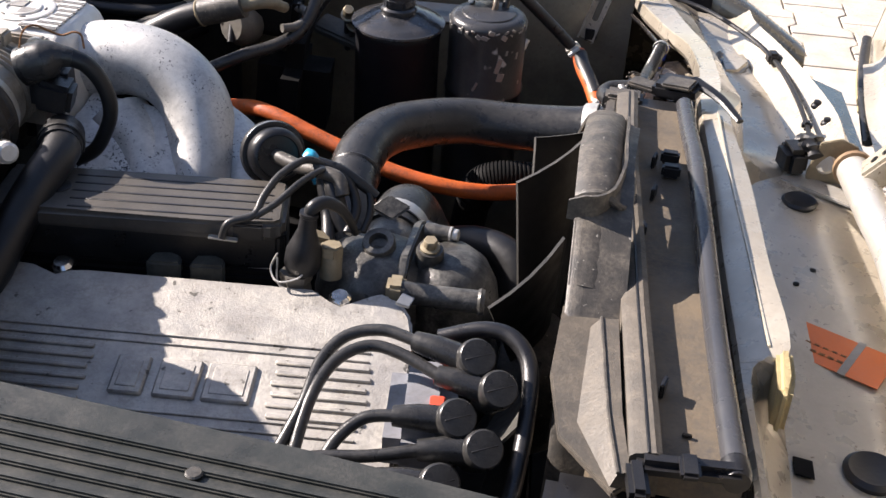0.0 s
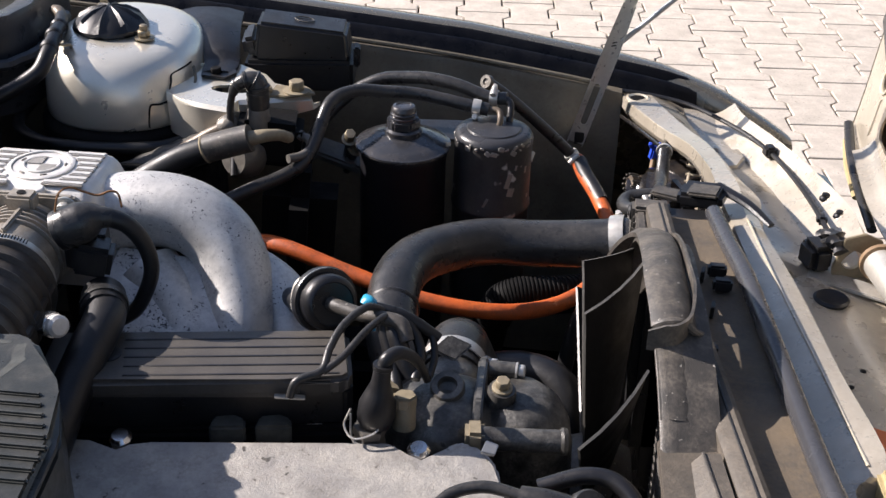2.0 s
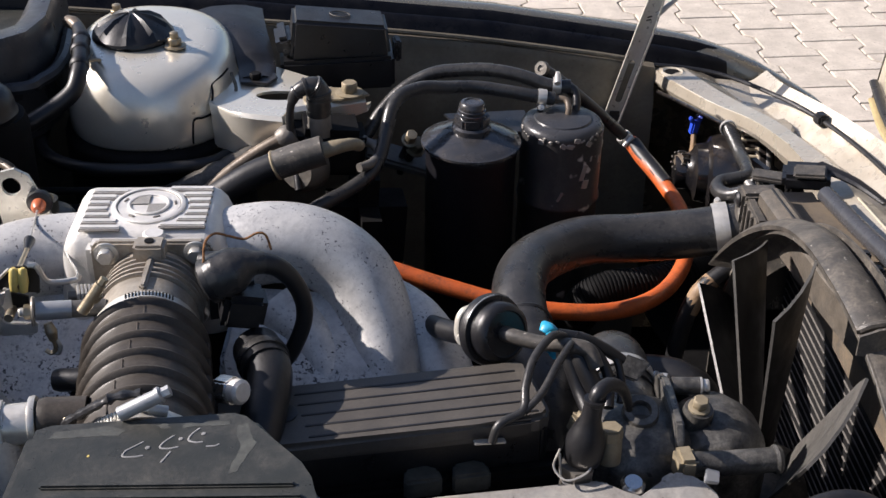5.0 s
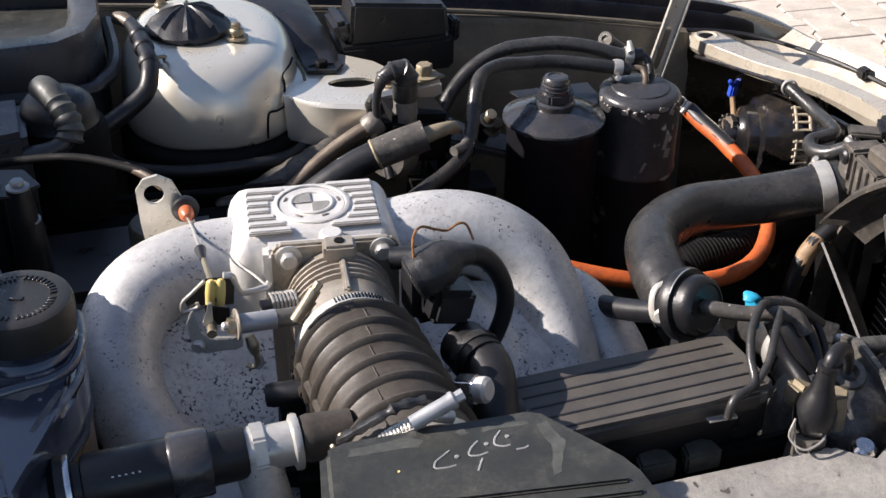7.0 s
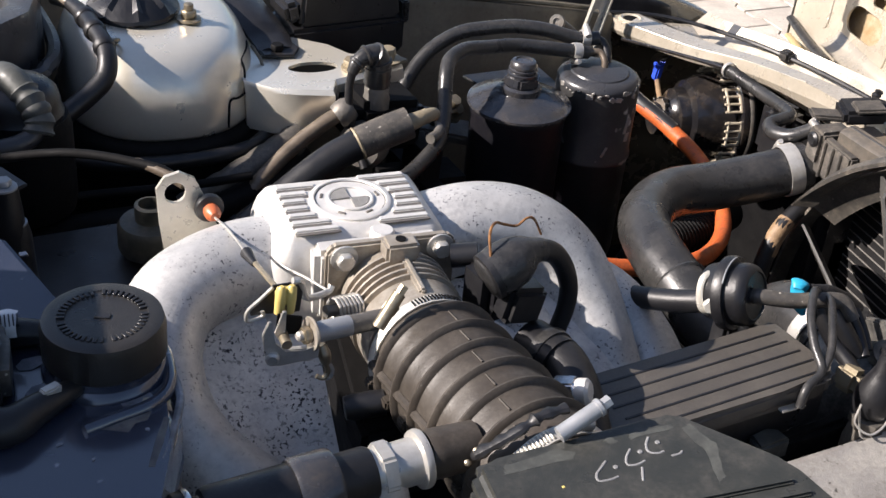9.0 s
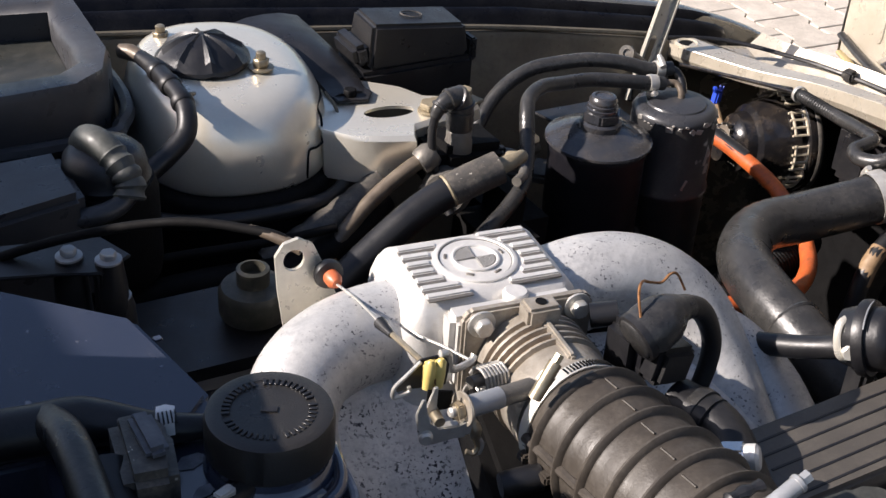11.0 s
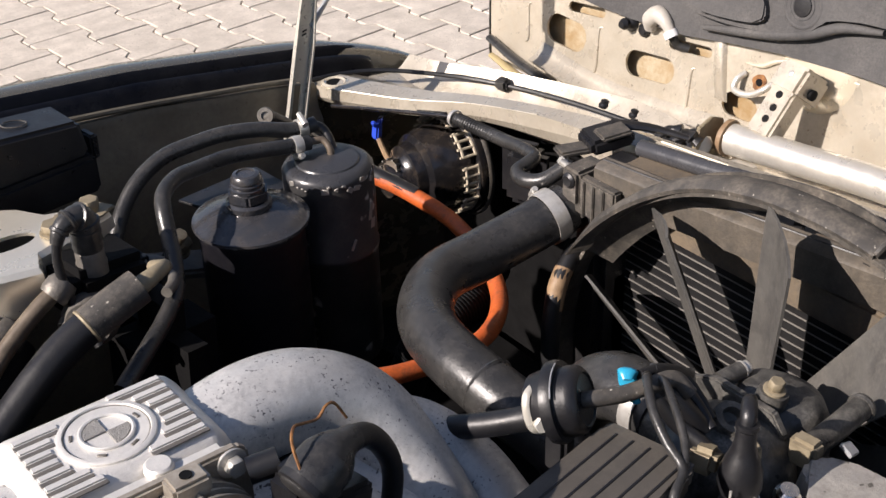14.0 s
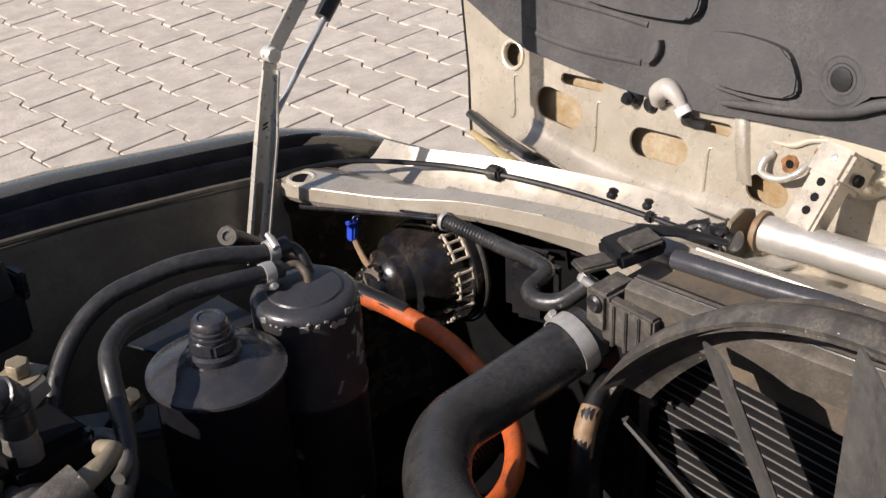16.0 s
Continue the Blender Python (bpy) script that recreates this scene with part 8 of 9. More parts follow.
# ---- engine top ----
def rail_cover():
    t = thing("fuel_rail_cover", (-0.08, -0.46, 0.72), "dark ribbed plastic fuel rail cover, patchy sunlit", "cover")
    out = [(-0.200, -0.457), (0.012, -0.422), (0.019, -0.426), (0.031, -0.480), (0.026, -0.487), (-0.02, -0.495), (-0.192, -0.524)]
    body = part("body", slab(out, 0.741, 0.757, 0.004, segments=3), RAIL_GREY, t)
    part("skirt", slab([(x * 0.985, y + (0.005 if y < -0.47 else -0.004)) for x, y in out], 0.712, 0.742, 0.002), PLASTIC, t, "black skirt under the cover")
    d = Vector((0.212, 0.035, 0)).normalized()
    nrm = Vector((-d.y, d.x, 0))
    ang = math.degrees(math.atan2(d.y, d.x))
    for k in range(5):
        c = Vector((-0.066, -0.4563, 0.757)) - nrm * (0.0115 * k - 0.007) + d * (0.0012 * k)
        part("groove", box(tuple(c), (0.155, 0.0020, 0.0010), 0.0003, (0, 0, ang), segments=1), RUBBER_DARK, body, "dark groove")
    part("round_mark", lathe([(0.010, 0), (0.010, 0.0008), (0.009, 0.0012)], (-0.150, -0.482, 0.757), (0, 0, 1), 24), RUBBER_DARK, t)
    part("notch", box((0.005, -0.489, 0.748), (0.026, 0.006, 0.014), 0.002, (0, 0, 9)), RUBBER_DARK, t)
    part("lower_rail", box((-0.07, -0.503, 0.700), (0.24, 0.012, 0.03), 0.004, (0, 0, 9)), GRIME_AND_SHADE, t)
    for x, y in ((-0.057, -0.503), (-0.024, -0.498)):
        part("injector_clip", slab([(-0.014, -0.008), (0.013, -0.008), (0.012, 0.004), (0.004, 0.009), (-0.011, 0.007)], 0.706, 0.722, 0.002, pose(x, y, 0, 0, 0, 9)), FADED, t, "grey connector top")
    part("strip_clip", box((-0.012, -0.4975, 0.7440), (0.022, 0.005, 0.0016), 0.0004, (0, 6, 12)), STEEL, t, "bright steel strip")
    return t


rail_cover()


def cover_frame():
    """The inclined plane of the valve cover: u along the engine, second axis away from the near side."""
    u = Vector((0.994, 0.105, 0.02)).normalized()
    v = Vector((-0.10, 0.955, 0.20))
    v = (v - u * v.dot(u)).normalized()
    m = Matrix((u, v, u.cross(v))).transposed().to_4x4()
    m.translation = Vector((-0.02, -0.520, 0.722))
    return m


def valve_cover():
    m = cover_frame()
    t = thing("valve_cover", m @ Vector((0, -0.1, -0.05)), "worn silver cast valve cover with raised block shapes and ribs", "valve cover")
    out = [(-0.36, -0.004), (-0.150, 0.0), (-0.128, 0.002), (-0.120, -0.010), (-0.110, -0.014), (-0.098, -0.008), (-0.092, 0.0), (0.084, 0.0), (0.090, -0.004), (0.094, -0.016), (0.106, -0.022), (0.118, -0.015),
           (0.122, -0.004), (0.135, 0.002), (0.150, -0.006), (0.160, -0.022), (0.163, -0.05), (0.163, -0.20), (-0.36, -0.20)]
    part("casting", slab(out[::-1], -0.055, 0.0, 0.010, m, segments=4), COVER, t, sharp=50)
    rot = tuple(math.degrees(a) for a in m.to_euler())

    def bar(name, u, v, size, h, label="", bev=0.0009):
        part(name, box(tuple(m @ Vector((u, -v, h))), size, bev, rot, segments=1), COVER, t, label)

    for v in (0.060, 0.068, 0.128, 0.137):
        bar("frame_line", -0.10, v, (0.47, 0.0020, 0.0028), 0.0, bev=0.0006)
    for u0, u1, n in ((0.070, 0.137, 6), (-0.155, -0.060, 6), (-0.34, -0.17, 6)):
        for k in range(n):
            bar("rib", (u0 + u1) / 2 + 0.002 * (k % 2), 0.0755 + 0.0094 * k, (u1 - u0, 0.0042, 0.0036), 0.0002)
    # three plain raised marks, as wide as the ones on the casting
    for u, w in ((-0.028, 0.024), (0.006, 0.030), (0.042, 0.034)):
        bar("raised_block", u, 0.0985, (w, 0.034, 0.0050), 0.0004, "plain raised block", 0.0015)
        bar("block_inset", u, 0.0985, (w - 0.009, 0.024, 0.0030), 0.0020, "", 0.0008)
    for u, v in ((0.104, 0.006), (-0.110, -0.004)):
        at = m @ Vector((u, -v, -0.024))
        bm = lathe([(0.009, 0.0), (0.009, 0.004), (0.006, 0.005), (0.006, 0.014), (0.0085, 0.015), (0.0085, 0.021), (0.006, 0.024)], at, m.to_3x3() @ Vector((0, 0, 1)), 18)
        part("cover_stud", bm, CHROME, t, "bright acorn nut")
    part("cover_tab", slab([(-0.006, -0.004), (0.004, -0.006), (0.008, 0.003), (-0.001, 0.006)], 0, 0.003, 0.0005, pose(0.133, -0.520, 0.7300, 20, 10, 15)), ZINC_GREY, t, "bent steel tab")
    return t


valve_cover()


def thermostat_housing():
    t = thing("thermostat_housing", (0.11, -0.45, 0.66), "oily cast thermostat housing with bolts and a pipe stub", "housing")
    part("neck", lathe([(0.0235, 0.0), (0.0255, 0.003), (0.0255, 0.030), (0.022, 0.036)], (0.0972, -0.428, 0.697), (0.01, 1.0, 0.08), 28), CAST_OILY, t)
    bm = bmesh.new()
    bridge(bm, [[Vector((0.098 + rx * math.cos(a), -0.452 + ry * math.sin(a), z)) for a in [2 * math.pi * k / 32 for k in range(32)]] for rx, ry, z in
                ((0.050, 0.048, 0.64), (0.050, 0.048, 0.69), (0.047, 0.045, 0.706), (0.040, 0.038, 0.718), (0.028, 0.026, 0.726), (0.014, 0.013, 0.729))])
    part("dome", bm, CAST_OILY, t, sharp=70)
    bm = bmesh.new()
    bridge(bm, [[Vector((0.155 + rx * math.cos(a), -0.448 + ry * math.sin(a), z)) for a in [2 * math.pi * k / 32 for k in range(32)]] for rx, ry, z in
                ((0.040, 0.040, 0.63), (0.040, 0.040, 0.685), (0.037, 0.038, 0.704), (0.030, 0.033, 0.718), (0.018, 0.026, 0.726), (0.006, 0.010, 0.728))])
    part("pump_dome", bm, CAST_OILY, t, sharp=70)
    part("sensor_boss", lathe([(0.0130, -0.006), (0.0130, 0.007), (0.0120, 0.009), (0.0075, 0.009), (0.0070, 0.002), (0.002, 0.001)], (0.0985, -0.452, 0.728), (-0.05, -0.45, 1), 28), CAST_OILY, t)
    part("diamond_plate", slab([(-0.017, 0.0), (0.0, -0.011), (0.017, 0.0), (0.0, 0.011)], 0, 0.004, 0.0015, pose(0.097, -0.412, 0.739, 38, 0, 20)), CAST_OILY, t)
    boss = part("bolt_boss", lathe([(0.0115, -0.016), (0.0110, 0.0), (0.0100, 0.003)], (0.139, -0.455, 0.734), (0.05, -0.2, 1), 20), CAST_OILY, t)
    part("housing_bolt", bolt((0.139, -0.4555, 0.737), (0.05, -0.2, 1), 0.0058, 0.007, 0.0078), TAN, boss, "rusty bolt")
    part("flange_web", slab([(-0.041, -0.03), (0.036, -0.03), (0.040, 0.010), (0.020, 0.020), (-0.030, 0.020), (-0.041, 0.006)], -0.0035, 0.0035, 0.0015, Matrix(((0, 0, 1, 0.1225), (1, 0, 0, -0.440), (0, 1, 0, 0.716), (0, 0, 0, 1)))), CAST_OILY, t)
    part("pipe_stub", tube([(0.122, -0.497, 0.7215), (0.150, -0.496, 0.7215), (0.186, -0.493, 0.7215)], 0.0088, 18), CAST_OILY, t)
    part("stub_end", lathe([(0.0095, -0.002), (0.0105, 0.0), (0.0095, 0.003), (0.004, 0.0035)], (0.186, -0.493, 0.7215), (1, 0.1, 0), 18), CAST_OILY, t)
    part("stub_collar", box((0.1225, -0.497, 0.7205), (0.014, 0.020, 0.022), 0.003, (0, 0, 6)), TAN, t, "tan corroded collar")
    part("side_screw", tube([(0.128, -0.418, 0.728), (0.148, -0.420, 0.729)], 0.0065, 14, raw=True), CAST_OILY, t)
    part("side_screw_head", bolt((0.148, -0.420, 0.729), (1, -0.1, 0.05), 0.0055, 0.005, 0.0066), STEEL, t)
    part("lower_block", box((0.12, -0.47, 0.62), (0.12, 0.10, 0.10), 0.02), GRIME_AND_SHADE, t)
    return t


thermostat_housing()


def vacuum_capsule():
    t = thing("vacuum_capsule", (0.0, -0.405, 0.745), "black round vacuum capsule with a dull pipe and cyan tape", "capsule")
    c, ax = Vector((-0.004, -0.400, 0.7665)), Vector((0.52, -0.78, 0.32)).normalized()
    part("disc", lathe([(0.012, -0.022), (0.019, -0.018), (0.0225, -0.006), (0.0262, -0.005), (0.0268, -0.001), (0.0258, 0.0025), (0.0226, 0.0026), (0.0222, 0.0045), (0.0224, 0.0100), (0.0214, 0.0140), (0.0186, 0.0168), (0.0172, 0.0172), (0.0164, 0.0160), (0.006, 0.0155)], c, ax, 40), PLASTIC, t)
    # pale arc modelled on the rim in place of a highlight
    part("worn_rim", tube([c + ax * 0.003 + frame_of(ax, (0, 0, 0)) @ Vector((0.0262 * math.cos(radians(k)), 0.0262 * math.sin(radians(k)), 0)) for k in range(80, 150, 10)], 0.0006, 6), ZINC_GREY, t, "bright arc on the rim, a highlight put in as a part")
    part("pipe", tube([c + ax * 0.013, c + ax * 0.021, (0.026, -0.426, 0.7735), (0.044, -0.432, 0.7755), (0.060, -0.436, 0.7740), (0.066, -0.444, 0.764)], 0.0056, 14), PLASTIC_DUSTY, t, "dull grey pipe")
    bm = tube([(0.0290, -0.4240, 0.7815), (0.0330, -0.4200, 0.7840), (0.0365, -0.4175, 0.7800), (0.0370, -0.4180, 0.7720), (0.0365, -0.4230, 0.7650), (0.0385, -0.4260, 0.7590)], [0.0030, 0.0060, 0.0068, 0.0062, 0.0052, 0.0018], 10, flat=0.35)
    part("cyan_tape", bm, CYAN, t, "crumpled cyan tape")
    bm = tube([(-0.014, -0.388, 0.780), (-0.026, -0.392, 0.778), (-0.030, -0.397, 0.768), (-0.028, -0.402, 0.757), (-0.016, -0.405, 0.752)], 0.0026, 8, flat=0.4)
    part("side_bracket", bm, STAY, t, "zinc strip bracket")
    part("side_nut", bolt((-0.022, -0.4015, 0.762), (-0.45, -0.85, 0.2), 0.0062, 0.006, 0.0075), ZINC, t, "pale square nut")
    part("support", box((-0.004, -0.400, 0.735), (0.012, 0.02, 0.05), 0.003), RUBBER_DARK, t)
    return t


vacuum_capsule()
hose("fuel_hose", [(-0.09, -0.28, 0.70), (-0.055, -0.325, 0.722), (-0.030, -0.365, 0.740), (-0.012, -0.392, 0.755)], 0.0085, "black fuel hose to the vacuum capsule", RUBBER_DARK)
hose("loom_wire", [(0.046, -0.425, 0.778), (0.034, -0.436, 0.786), (0.020, -0.455, 0.781), (0.013, -0.474, 0.772), (0.010, -0.490, 0.764), (-0.006, -0.499, 0.760), (-0.011, -0.503, 0.748)], 0.0030, "black sleeved wire bent over the rail cover", RUBBER, "sleeved wires")
hose("loom_wire", [(0.050, -0.428, 0.776), (0.046, -0.440, 0.780), (0.036, -0.458, 0.778), (0.024, -0.478, 0.770), (0.011, -0.490, 0.763)], 0.0028, "black sleeved wire bent over the rail cover", RUBBER, "sleeved wires")
hose("loom_wire", [(0.040, -0.424, 0.780), (0.058, -0.424, 0.775), (0.074, -0.424, 0.766), (0.088, -0.424, 0.756)], [0.0036, 0.0046, 0.0046, 0.0040], "black taped loom branch near the thermostat", RUBBER_DARK, "sleeved wires")
hose("loom_wire", [(0.048, -0.426, 0.774), (0.056, -0.436, 0.764), (0.064, -0.446, 0.750), (0.070, -0.452, 0.738)], [0.005, 0.007, 0.0075, 0.008], "black loom sleeve dropping beside the housing", RUBBER_DARK, "sleeved wires")

for p0, p1, p2, p3, r in (((0.052, -0.424, 0.778), (0.068, -0.430, 0.766), (0.076, -0.440, 0.752), (0.074, -0.458, 0.740), 0.0040),
                          ((0.056, -0.420, 0.776), (0.080, -0.424, 0.762), (0.086, -0.436, 0.748), (0.084, -0.450, 0.738), 0.0028),
                          ((0.046, -0.430, 0.768), (0.054, -0.444, 0.748), (0.060, -0.462, 0.738), (0.064, -0.480, 0.728), 0.0055)):
    hose("loom_wire", [p0, p1, p2, p3], r, "black taped wire in the tangle beside the housing", RUBBER_DARK, "sleeved wires")


def temperature_plug():
    t = thing("sensor_plug", (0.05, -0.505, 0.70), "black rubber sensor plug with a dirty sensor and spring clip", "plug")
    part("boot", lathe([(0.0125, 0.0), (0.0140, 0.006), (0.0135, 0.016), (0.0095, 0.027), (0.0070, 0.034), (0.0062, 0.045), (0.0072, 0.046), (0.0072, 0.049)], (0.0505, -0.501, 0.731), (0.11, 0.06, 1), 22), RUBBER_DARK, t)
    part("wire", tube([(0.0558, -0.498, 0.777), (0.0585, -0.496, 0.7835), (0.066, -0.490, 0.7850), (0.075, -0.484, 0.778), (0.081, -0.479, 0.766), (0.085, -0.474, 0.752)], [0.0050, 0.0052, 0.0050, 0.0042, 0.0034, 0.0030], 14), PLASTIC, t, "glossy black bent cover")
    part("sensor", lathe([(0.013, 0.0), (0.013, 0.012), (0.011, 0.022), (0.0125, 0.024), (0.0125, 0.03)], (0.046, -0.506, 0.700), (0.05, 0.05, 1), 6), CAST_DIRTY, t)
    part("spring_clip", tube([(0.034, -0.508, 0.746), (0.030, -0.512, 0.734), (0.038, -0.520, 0.729), (0.052, -0.516, 0.732), (0.056, -0.509, 0.736)], 0.0008, 6), STEEL, t)
    part("spring_clip", tube([(0.034, -0.508, 0.742), (0.036, -0.514, 0.724), (0.046, -0.517, 0.720)], 0.0008, 6), STEEL, t)
    t = thing("brass_sensor", (0.073, -0.495, 0.70), "tan corroded sensor with a hexagon top", "sensor")
    bm = lathe([(0.0085, 0.0), (0.0085, 0.016), (0.0075, 0.018)], (0.0705, -0.492, 0.722), (0.0, 0.1, 1), 18)
    slab(hexagon(0.0092), 0.017, 0.027, 0.0012, frame_of((0.0, 0.1, 1), (0.0705, -0.492, 0.722)), bm)
    part("body", bm, TAN, t)
    part("plug_block", box((0.055, -0.470, 0.734), (0.018, 0.018, 0.018), 0.004, (0, 20, 20)), TAN, t, "tan corroded block")


temperature_plug()


def distributor():
    t = thing("distributor_cap", (0.19, -0.62, 0.66), "white and red distributor cap with six black leads", "distributor")
    part("cap", box((0.170, -0.622, 0.712), (0.046, 0.09, 0.046), 0.012, (0, 0, 8)), DIRTY_WHITE, t, "dirty white cap")
    part("red_band", box((0.180, -0.606, 0.7360), (0.012, 0.012, 0.004), 0.001, (0, 0, 8)), RED, t)
    part("red_band", box((0.182, -0.634, 0.7360), (0.010, 0.018, 0.004), 0.001, (0, 0, 8)), RED, t)
    part("cover_plate", tube([(0.170, -0.570, 0.742), (0.200, -0.566, 0.752), (0.222, -0.572, 0.752), (0.236, -0.592, 0.742), (0.240, -0.64, 0.722), (0.238, -0.70, 0.70)], 0.006, 10), PLASTIC, t, "black plastic shield")
    ends = [(0.196, -0.606, 0.757), (0.214, -0.622, 0.747), (0.193, -0.654, 0.745), (0.213, -0.668, 0.736), (0.192, -0.698, 0.730)]
    tails = [[(0.160, -0.598, 0.757), (0.135, -0.592, 0.757), (0.112, -0.598, 0.752), (0.100, -0.620, 0.745), (0.098, -0.655, 0.735), (0.088, -0.69, 0.715)],
             [(0.180, -0.618, 0.748), (0.150, -0.607, 0.752), (0.128, -0.605, 0.752), (0.110, -0.620, 0.747), (0.102, -0.650, 0.738), (0.10, -0.69, 0.715)],
             [(0.160, -0.657, 0.742), (0.140, -0.660, 0.738), (0.125, -0.675, 0.728), (0.118, -0.70, 0.715)],
             [(0.180, -0.674, 0.733), (0.150, -0.682, 0.728), (0.11, -0.688, 0.722), (0.08, -0.70, 0.71)],
             [(0.160, -0.70, 0.728), (0.13, -0.71, 0.72), (0.10, -0.72, 0.71)]]
    for end, tail in zip(ends, tails):
        lead = thing("ignition_lead", end, "black ignition lead with a round-ended plug boot", "lead", "ignition leads")
        e = Vector(end)
        out = (e - Vector(tail[0])).normalized()
        bm = lathe([(0.0115, -0.02), (0.0125, -0.008), (0.0130, 0.002), (0.0128, 0.006), (0.0115, 0.0075), (0.004, 0.0082)], e + Vector((0.004, 0, 0)), (0.35, -0.55, 0.75), 24)
        tube([Vector(tail[0]) - out * 0.002, Vector(tail[0]) + out * 0.014, e + Vector((0, 0.002, -0.004))], [0.0068, 0.0085, 0.0095], 16, bm=bm, raw=True)
        boot = part("plug_boot", bm, RUBBER, lead)
        part("parting_line", box(tuple(e + Vector((0.004, 0, 0)) + Vector((0.35, -0.55, 0.75)).normalized() * 0.0078), (0.018, 0.001, 0.0012), 0.0003, (0, 0, 35), segments=1), RUBBER_DARK, boot)
        part("cable", tube([Vector(tail[0]) + out * 0.004, *tail], 0.0042, 12), RUBBER, lead)
    return t


distributor()


def air_filter_lid():
    t = thing("air_filter_box", (0.05, -0.9, 0.6), "large grey ribbed plastic air filter lid over a black box", "air filter")
    far = [(-0.30, -0.745), (-0.049, -0.753), (0.133, -0.762), (0.36, -0.776)]
    out = far + [(0.38, -0.80), (0.38, -1.08), (-0.30, -1.08)]
    lid = part("lid", slab(out, 0.785, 0.800, 0.005), LID, t)
    part("lower_box", slab([(x * 0.98, y * 0.985 - 0.012) for x, y in out], 0.60, 0.783, 0.008), PLASTIC, t)
    for k in range(7):
        y = -0.781 - 0.0105 * k
        part("lid_rib", box((0.03, y, 0.8005), (0.62, 0.0045, 0.004), 0.0012, (0, 0, -1.6)), LID, lid)
    part("lid_dent", lathe([(0.005, 0), (0.004, 0.001), (0.002, 0.0012)], (0.083, -0.796, 0.8018), (0, 0, 1), 14), PLASTIC_DUSTY, t)
    return t


air_filter_lid()


def engine_mass():
    """The dark block under everything."""
    # plain filler, near-black in place of shade
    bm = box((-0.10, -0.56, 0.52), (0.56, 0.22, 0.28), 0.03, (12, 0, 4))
    solo("engine_block", bm, GRIME_AND_SHADE, (-0.1, -0.56, 0.38), "near-black engine block low in the bay, coloured for deep shade", "engine block")
    bm = lathe([(0.03, 0), (0.05, 0.01), (0.05, 0.06), (0.03, 0.07)], (0.12, -0.40, 0.575), (1, 0, 0), 24)
    solo("fan_clutch", bm, CAST_DIRTY, (0.15, -0.40, 0.55), "dusty round fan clutch behind the fan", "clutch")
    t = thing("lower_hose", (0.16, -0.31, 0.56), "thick dark coolant elbow hose clamped to the thermostat", "hose")
    part("rubber", tube([(0.155, -0.285, 0.54), (0.128, -0.298, 0.600), (0.108, -0.312, 0.650), (0.1000, -0.328, 0.680), (0.0980, -0.350, 0.698), (0.0975, -0.372, 0.7030), (0.0970, -0.398, 0.7020)], 0.0255, 28, 8), RUBBER, t, sharp=70)
    part("hose_clamp", clamp((0.0972, -0.3850, 0.7028), (0.02, 1.0, 0.0), 0.0262, 0.012), STEEL, t, "steel clamp with a bright screw")
    part("clamp_screw", bolt((0.1235, -0.3850, 0.7100), (0.8, -0.5, 0.3), 0.0046, 0.009, 0.0056), ZINC_GREY, t)
    part("rear_hose", tube([(0.10, -0.25, 0.60), (0.15, -0.262, 0.620), (0.19, -0.285, 0.615), (0.20, -0.32, 0.56)], 0.018, 20), RUBBER_DARK, t)


engine_mass()


def instruction_label():
    t = thing("warning_sticker", (0.46, -0.39, 0.656), "orange warning sticker with unreadable dark print", "sticker")
    m = pose(0.466, -0.391, 0.6558, 0, 0, -24)
    part("film", slab([(-0.044, -0.0245), (0.042, -0.0245), (0.042, 0.0245), (-0.044, 0.0245)], 0, 0.0006, 0, m), LABEL_ORANGE, t)
    part("silver_strip", slab([(0.009, -0.026), (0.0155, -0.026), (0.0155, 0.026), (0.009, 0.026)], 0, 0.0012, 0, m), SLAT, t)
    for k in range(6):
        part("print_bar", slab([(-0.034 + 0.0075 * k, -0.012), (-0.029 + 0.0075 * k, -0.012), (-0.029 + 0.0075 * k, -0.009), (-0.034 + 0.0075 * k, -0.009)], 0, 0.0010, 0, m), RUST, t)
        part("print_bar", slab([(-0.034 + 0.0075 * k, -0.002), (-0.0295 + 0.0075 * k, -0.002), (-0.0295 + 0.0075 * k, 0.000), (-0.034 + 0.0075 * k, 0.000)], 0, 0.0010, 0, m), RUST, t)


instruction_label()


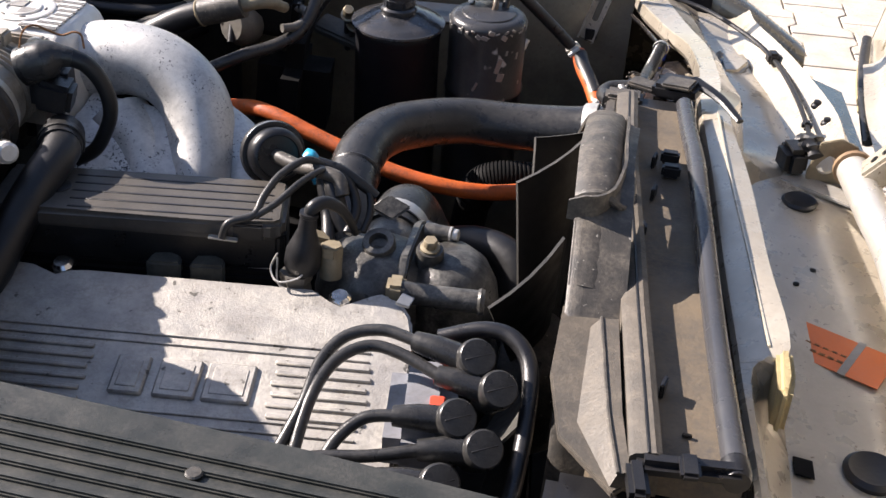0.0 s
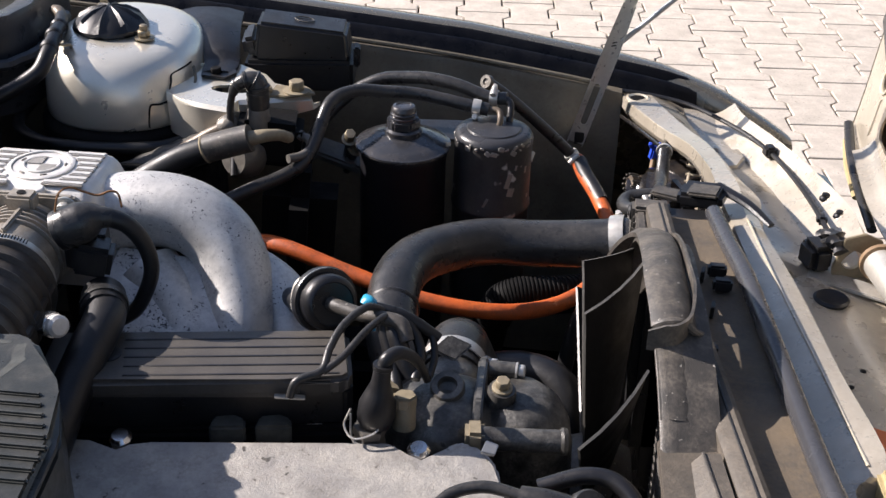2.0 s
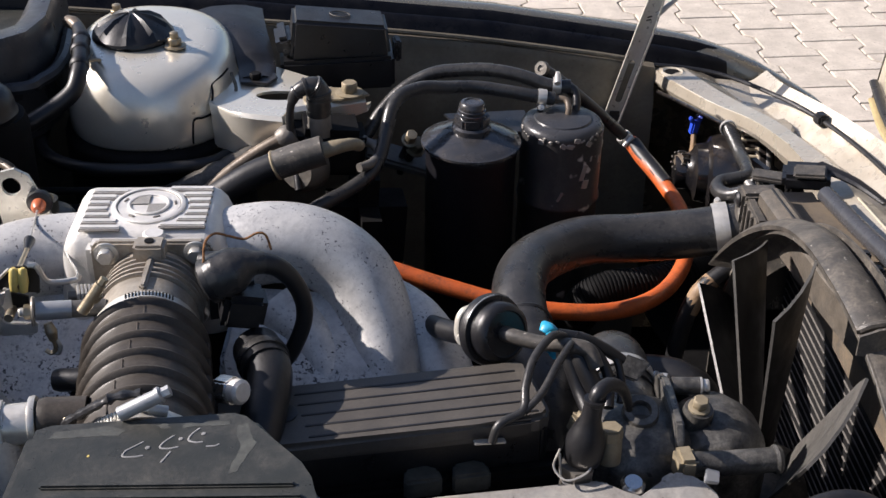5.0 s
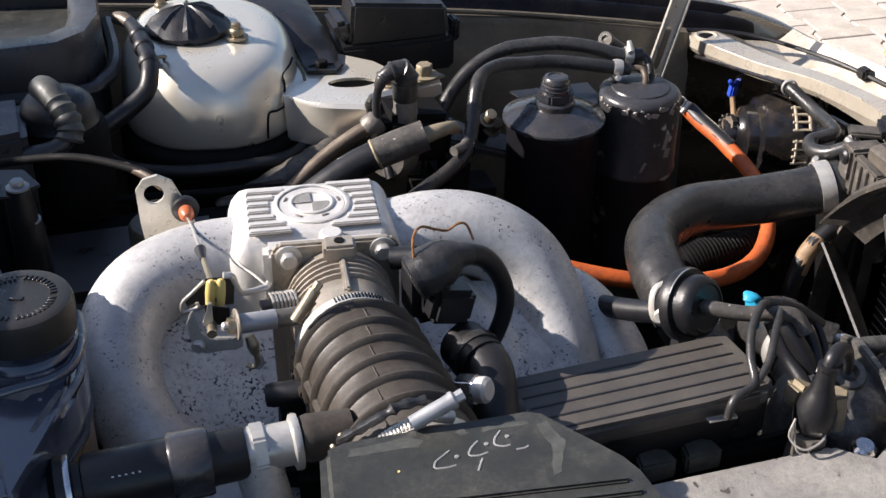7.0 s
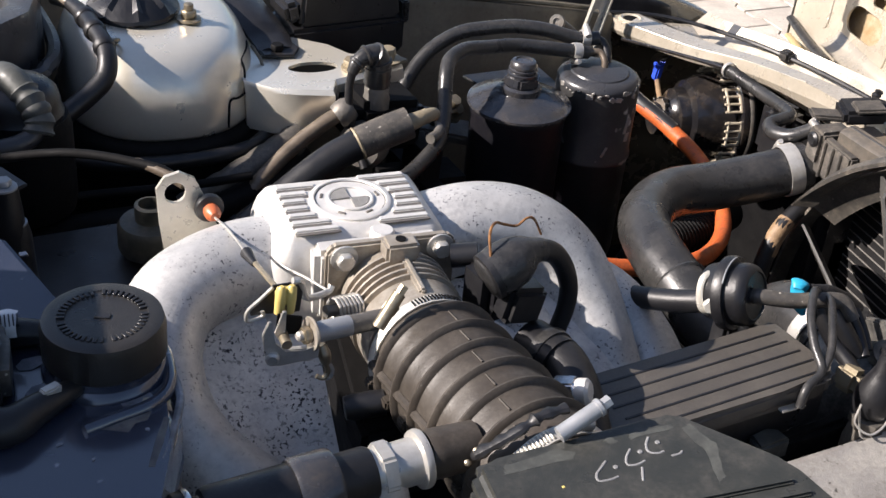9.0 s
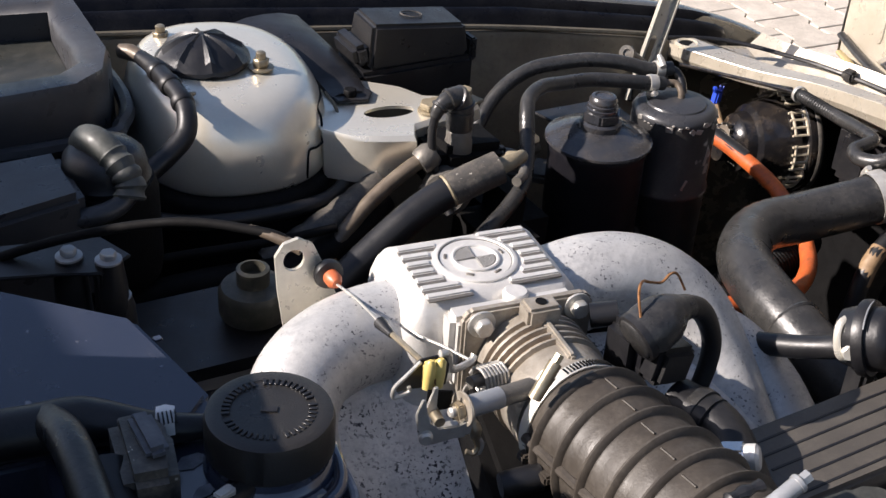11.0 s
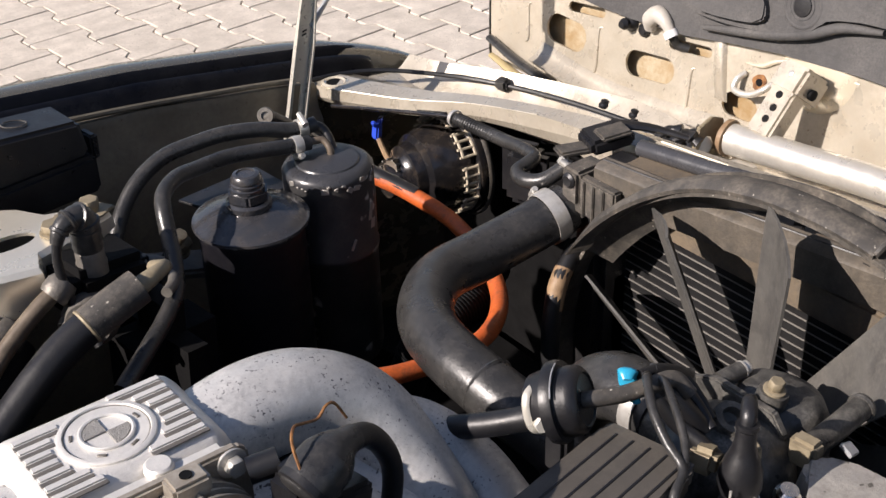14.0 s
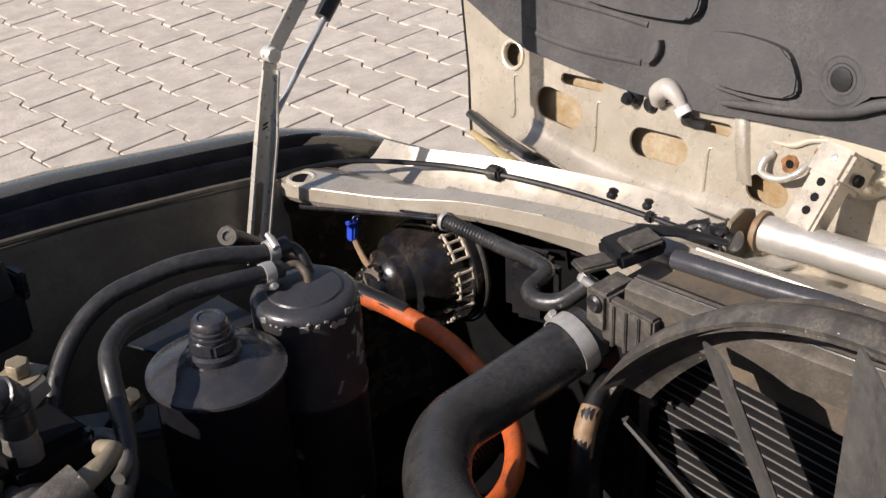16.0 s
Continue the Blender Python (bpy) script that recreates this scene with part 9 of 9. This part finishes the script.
# ---- paving, last ----
def paving():
    t = thing("pavement", (1.5, 2.4, -0.02), "beige interlocking concrete paving, sunlit", "pavement", kind="structure")
    s = Vector((0.1424, 0.0122, 0)).normalized()
    v = Vector((0.0235, -0.1985, 0)).normalized()
    v = (v - s * v.dot(s)).normalized()
    pitch, length = 0.1432, 0.1995
    base = Vector((0.8845, 2.3832, 0.0)) - v * 0.05 + s * (pitch / 2)
    hw, d, gap = pitch / 2, 0.0115, 0.0029

    def stone(jit):
        bm = bmesh.new()
        prof = [(-0.0998, hw + d), (-0.062, hw + d), (-0.041, hw - d), (0.041, hw - d), (0.062, hw + d), (0.0998, hw + d)]
        right = [(q - gap, y) for y, q in prof]
        outline = right + [(-x, y) for x, y in right[::-1]]
        outline = [(x, y * (0.0998 - gap) / 0.0998) for x, y in outline]
        shrink = lambda k: [(x * (1 - k / hw), y * (1 - k / 0.1)) for x, y in outline]
        rows = [[Vector((x, y, z)) for x, y in ring] for ring, z in ((outline, -0.012), (outline, -0.0022), (shrink(0.0010), -0.0006), (shrink(0.0032), 0.0 + jit))]
        rows = [[bm.verts.new(p) for p in r] for r in rows]
        for a, b in zip(rows, rows[1:]):
            for k in range(12):
                bm.faces.new((a[k], a[(k + 1) % 12], b[(k + 1) % 12], b[k]))
        bm.faces.new(rows[-1])
        m = Matrix((s, v, Vector((0, 0, 1)))).transposed().to_4x4()
        bmesh.ops.transform(bm, matrix=m, verts=bm.verts)
        bmesh.ops.recalc_face_normals(bm, faces=bm.faces)
        me = bpy.data.meshes.new("stone")
        bm.to_mesh(me)
        bm.free()
        return me

    meshes = [stone(0.0), stone(0.0004), stone(-0.0004)]
    for me in meshes:
        me.materials.append(STONE)
    random.seed(3)
    spots = []
    for m_ in range(-46, 50):
        for n_ in range(-44, 46):
            p = base + s * (pitch * m_) + v * (length * (n_ + (0.5 if m_ % 2 else 0.0) + m_ // 2 - m_ // 2))
            if -4.0 < p.y < 7.5 and -3.2 < p.x < 5.5:
                spots.append(p)
    centre = Vector((1.25, 2.3, 0))
    spots.sort(key=lambda p: (p - centre).length)
    for k, p in enumerate(spots[:300]):
        ob = new("paver", meshes[k % 3])
        ob.parent = t
        ob.location = p - t.location + Vector((0, 0, random.uniform(-0.0008, 0.0008)))
    verts, faces = [], []
    src = meshes[0]
    co = [tuple(q.co) for q in src.vertices]
    fs = [tuple(f.vertices) for f in src.polygons]
    for p in spots[300:]:
        k = len(verts)
        dz = random.uniform(-0.0008, 0.0008)
        verts += [(x + p.x - t.location.x, y + p.y - t.location.y, z + dz - t.location.z) for x, y, z in co]
        faces += [tuple(i + k for i in f) for f in fs]
    me = bpy.data.meshes.new("far_pavers")
    me.from_pydata(verts, [], faces)
    me.materials.append(STONE_FAR)
    ob = new("far_pavers", me)
    ob.parent = t
    tagged(ob, kind="stuff")


paving()
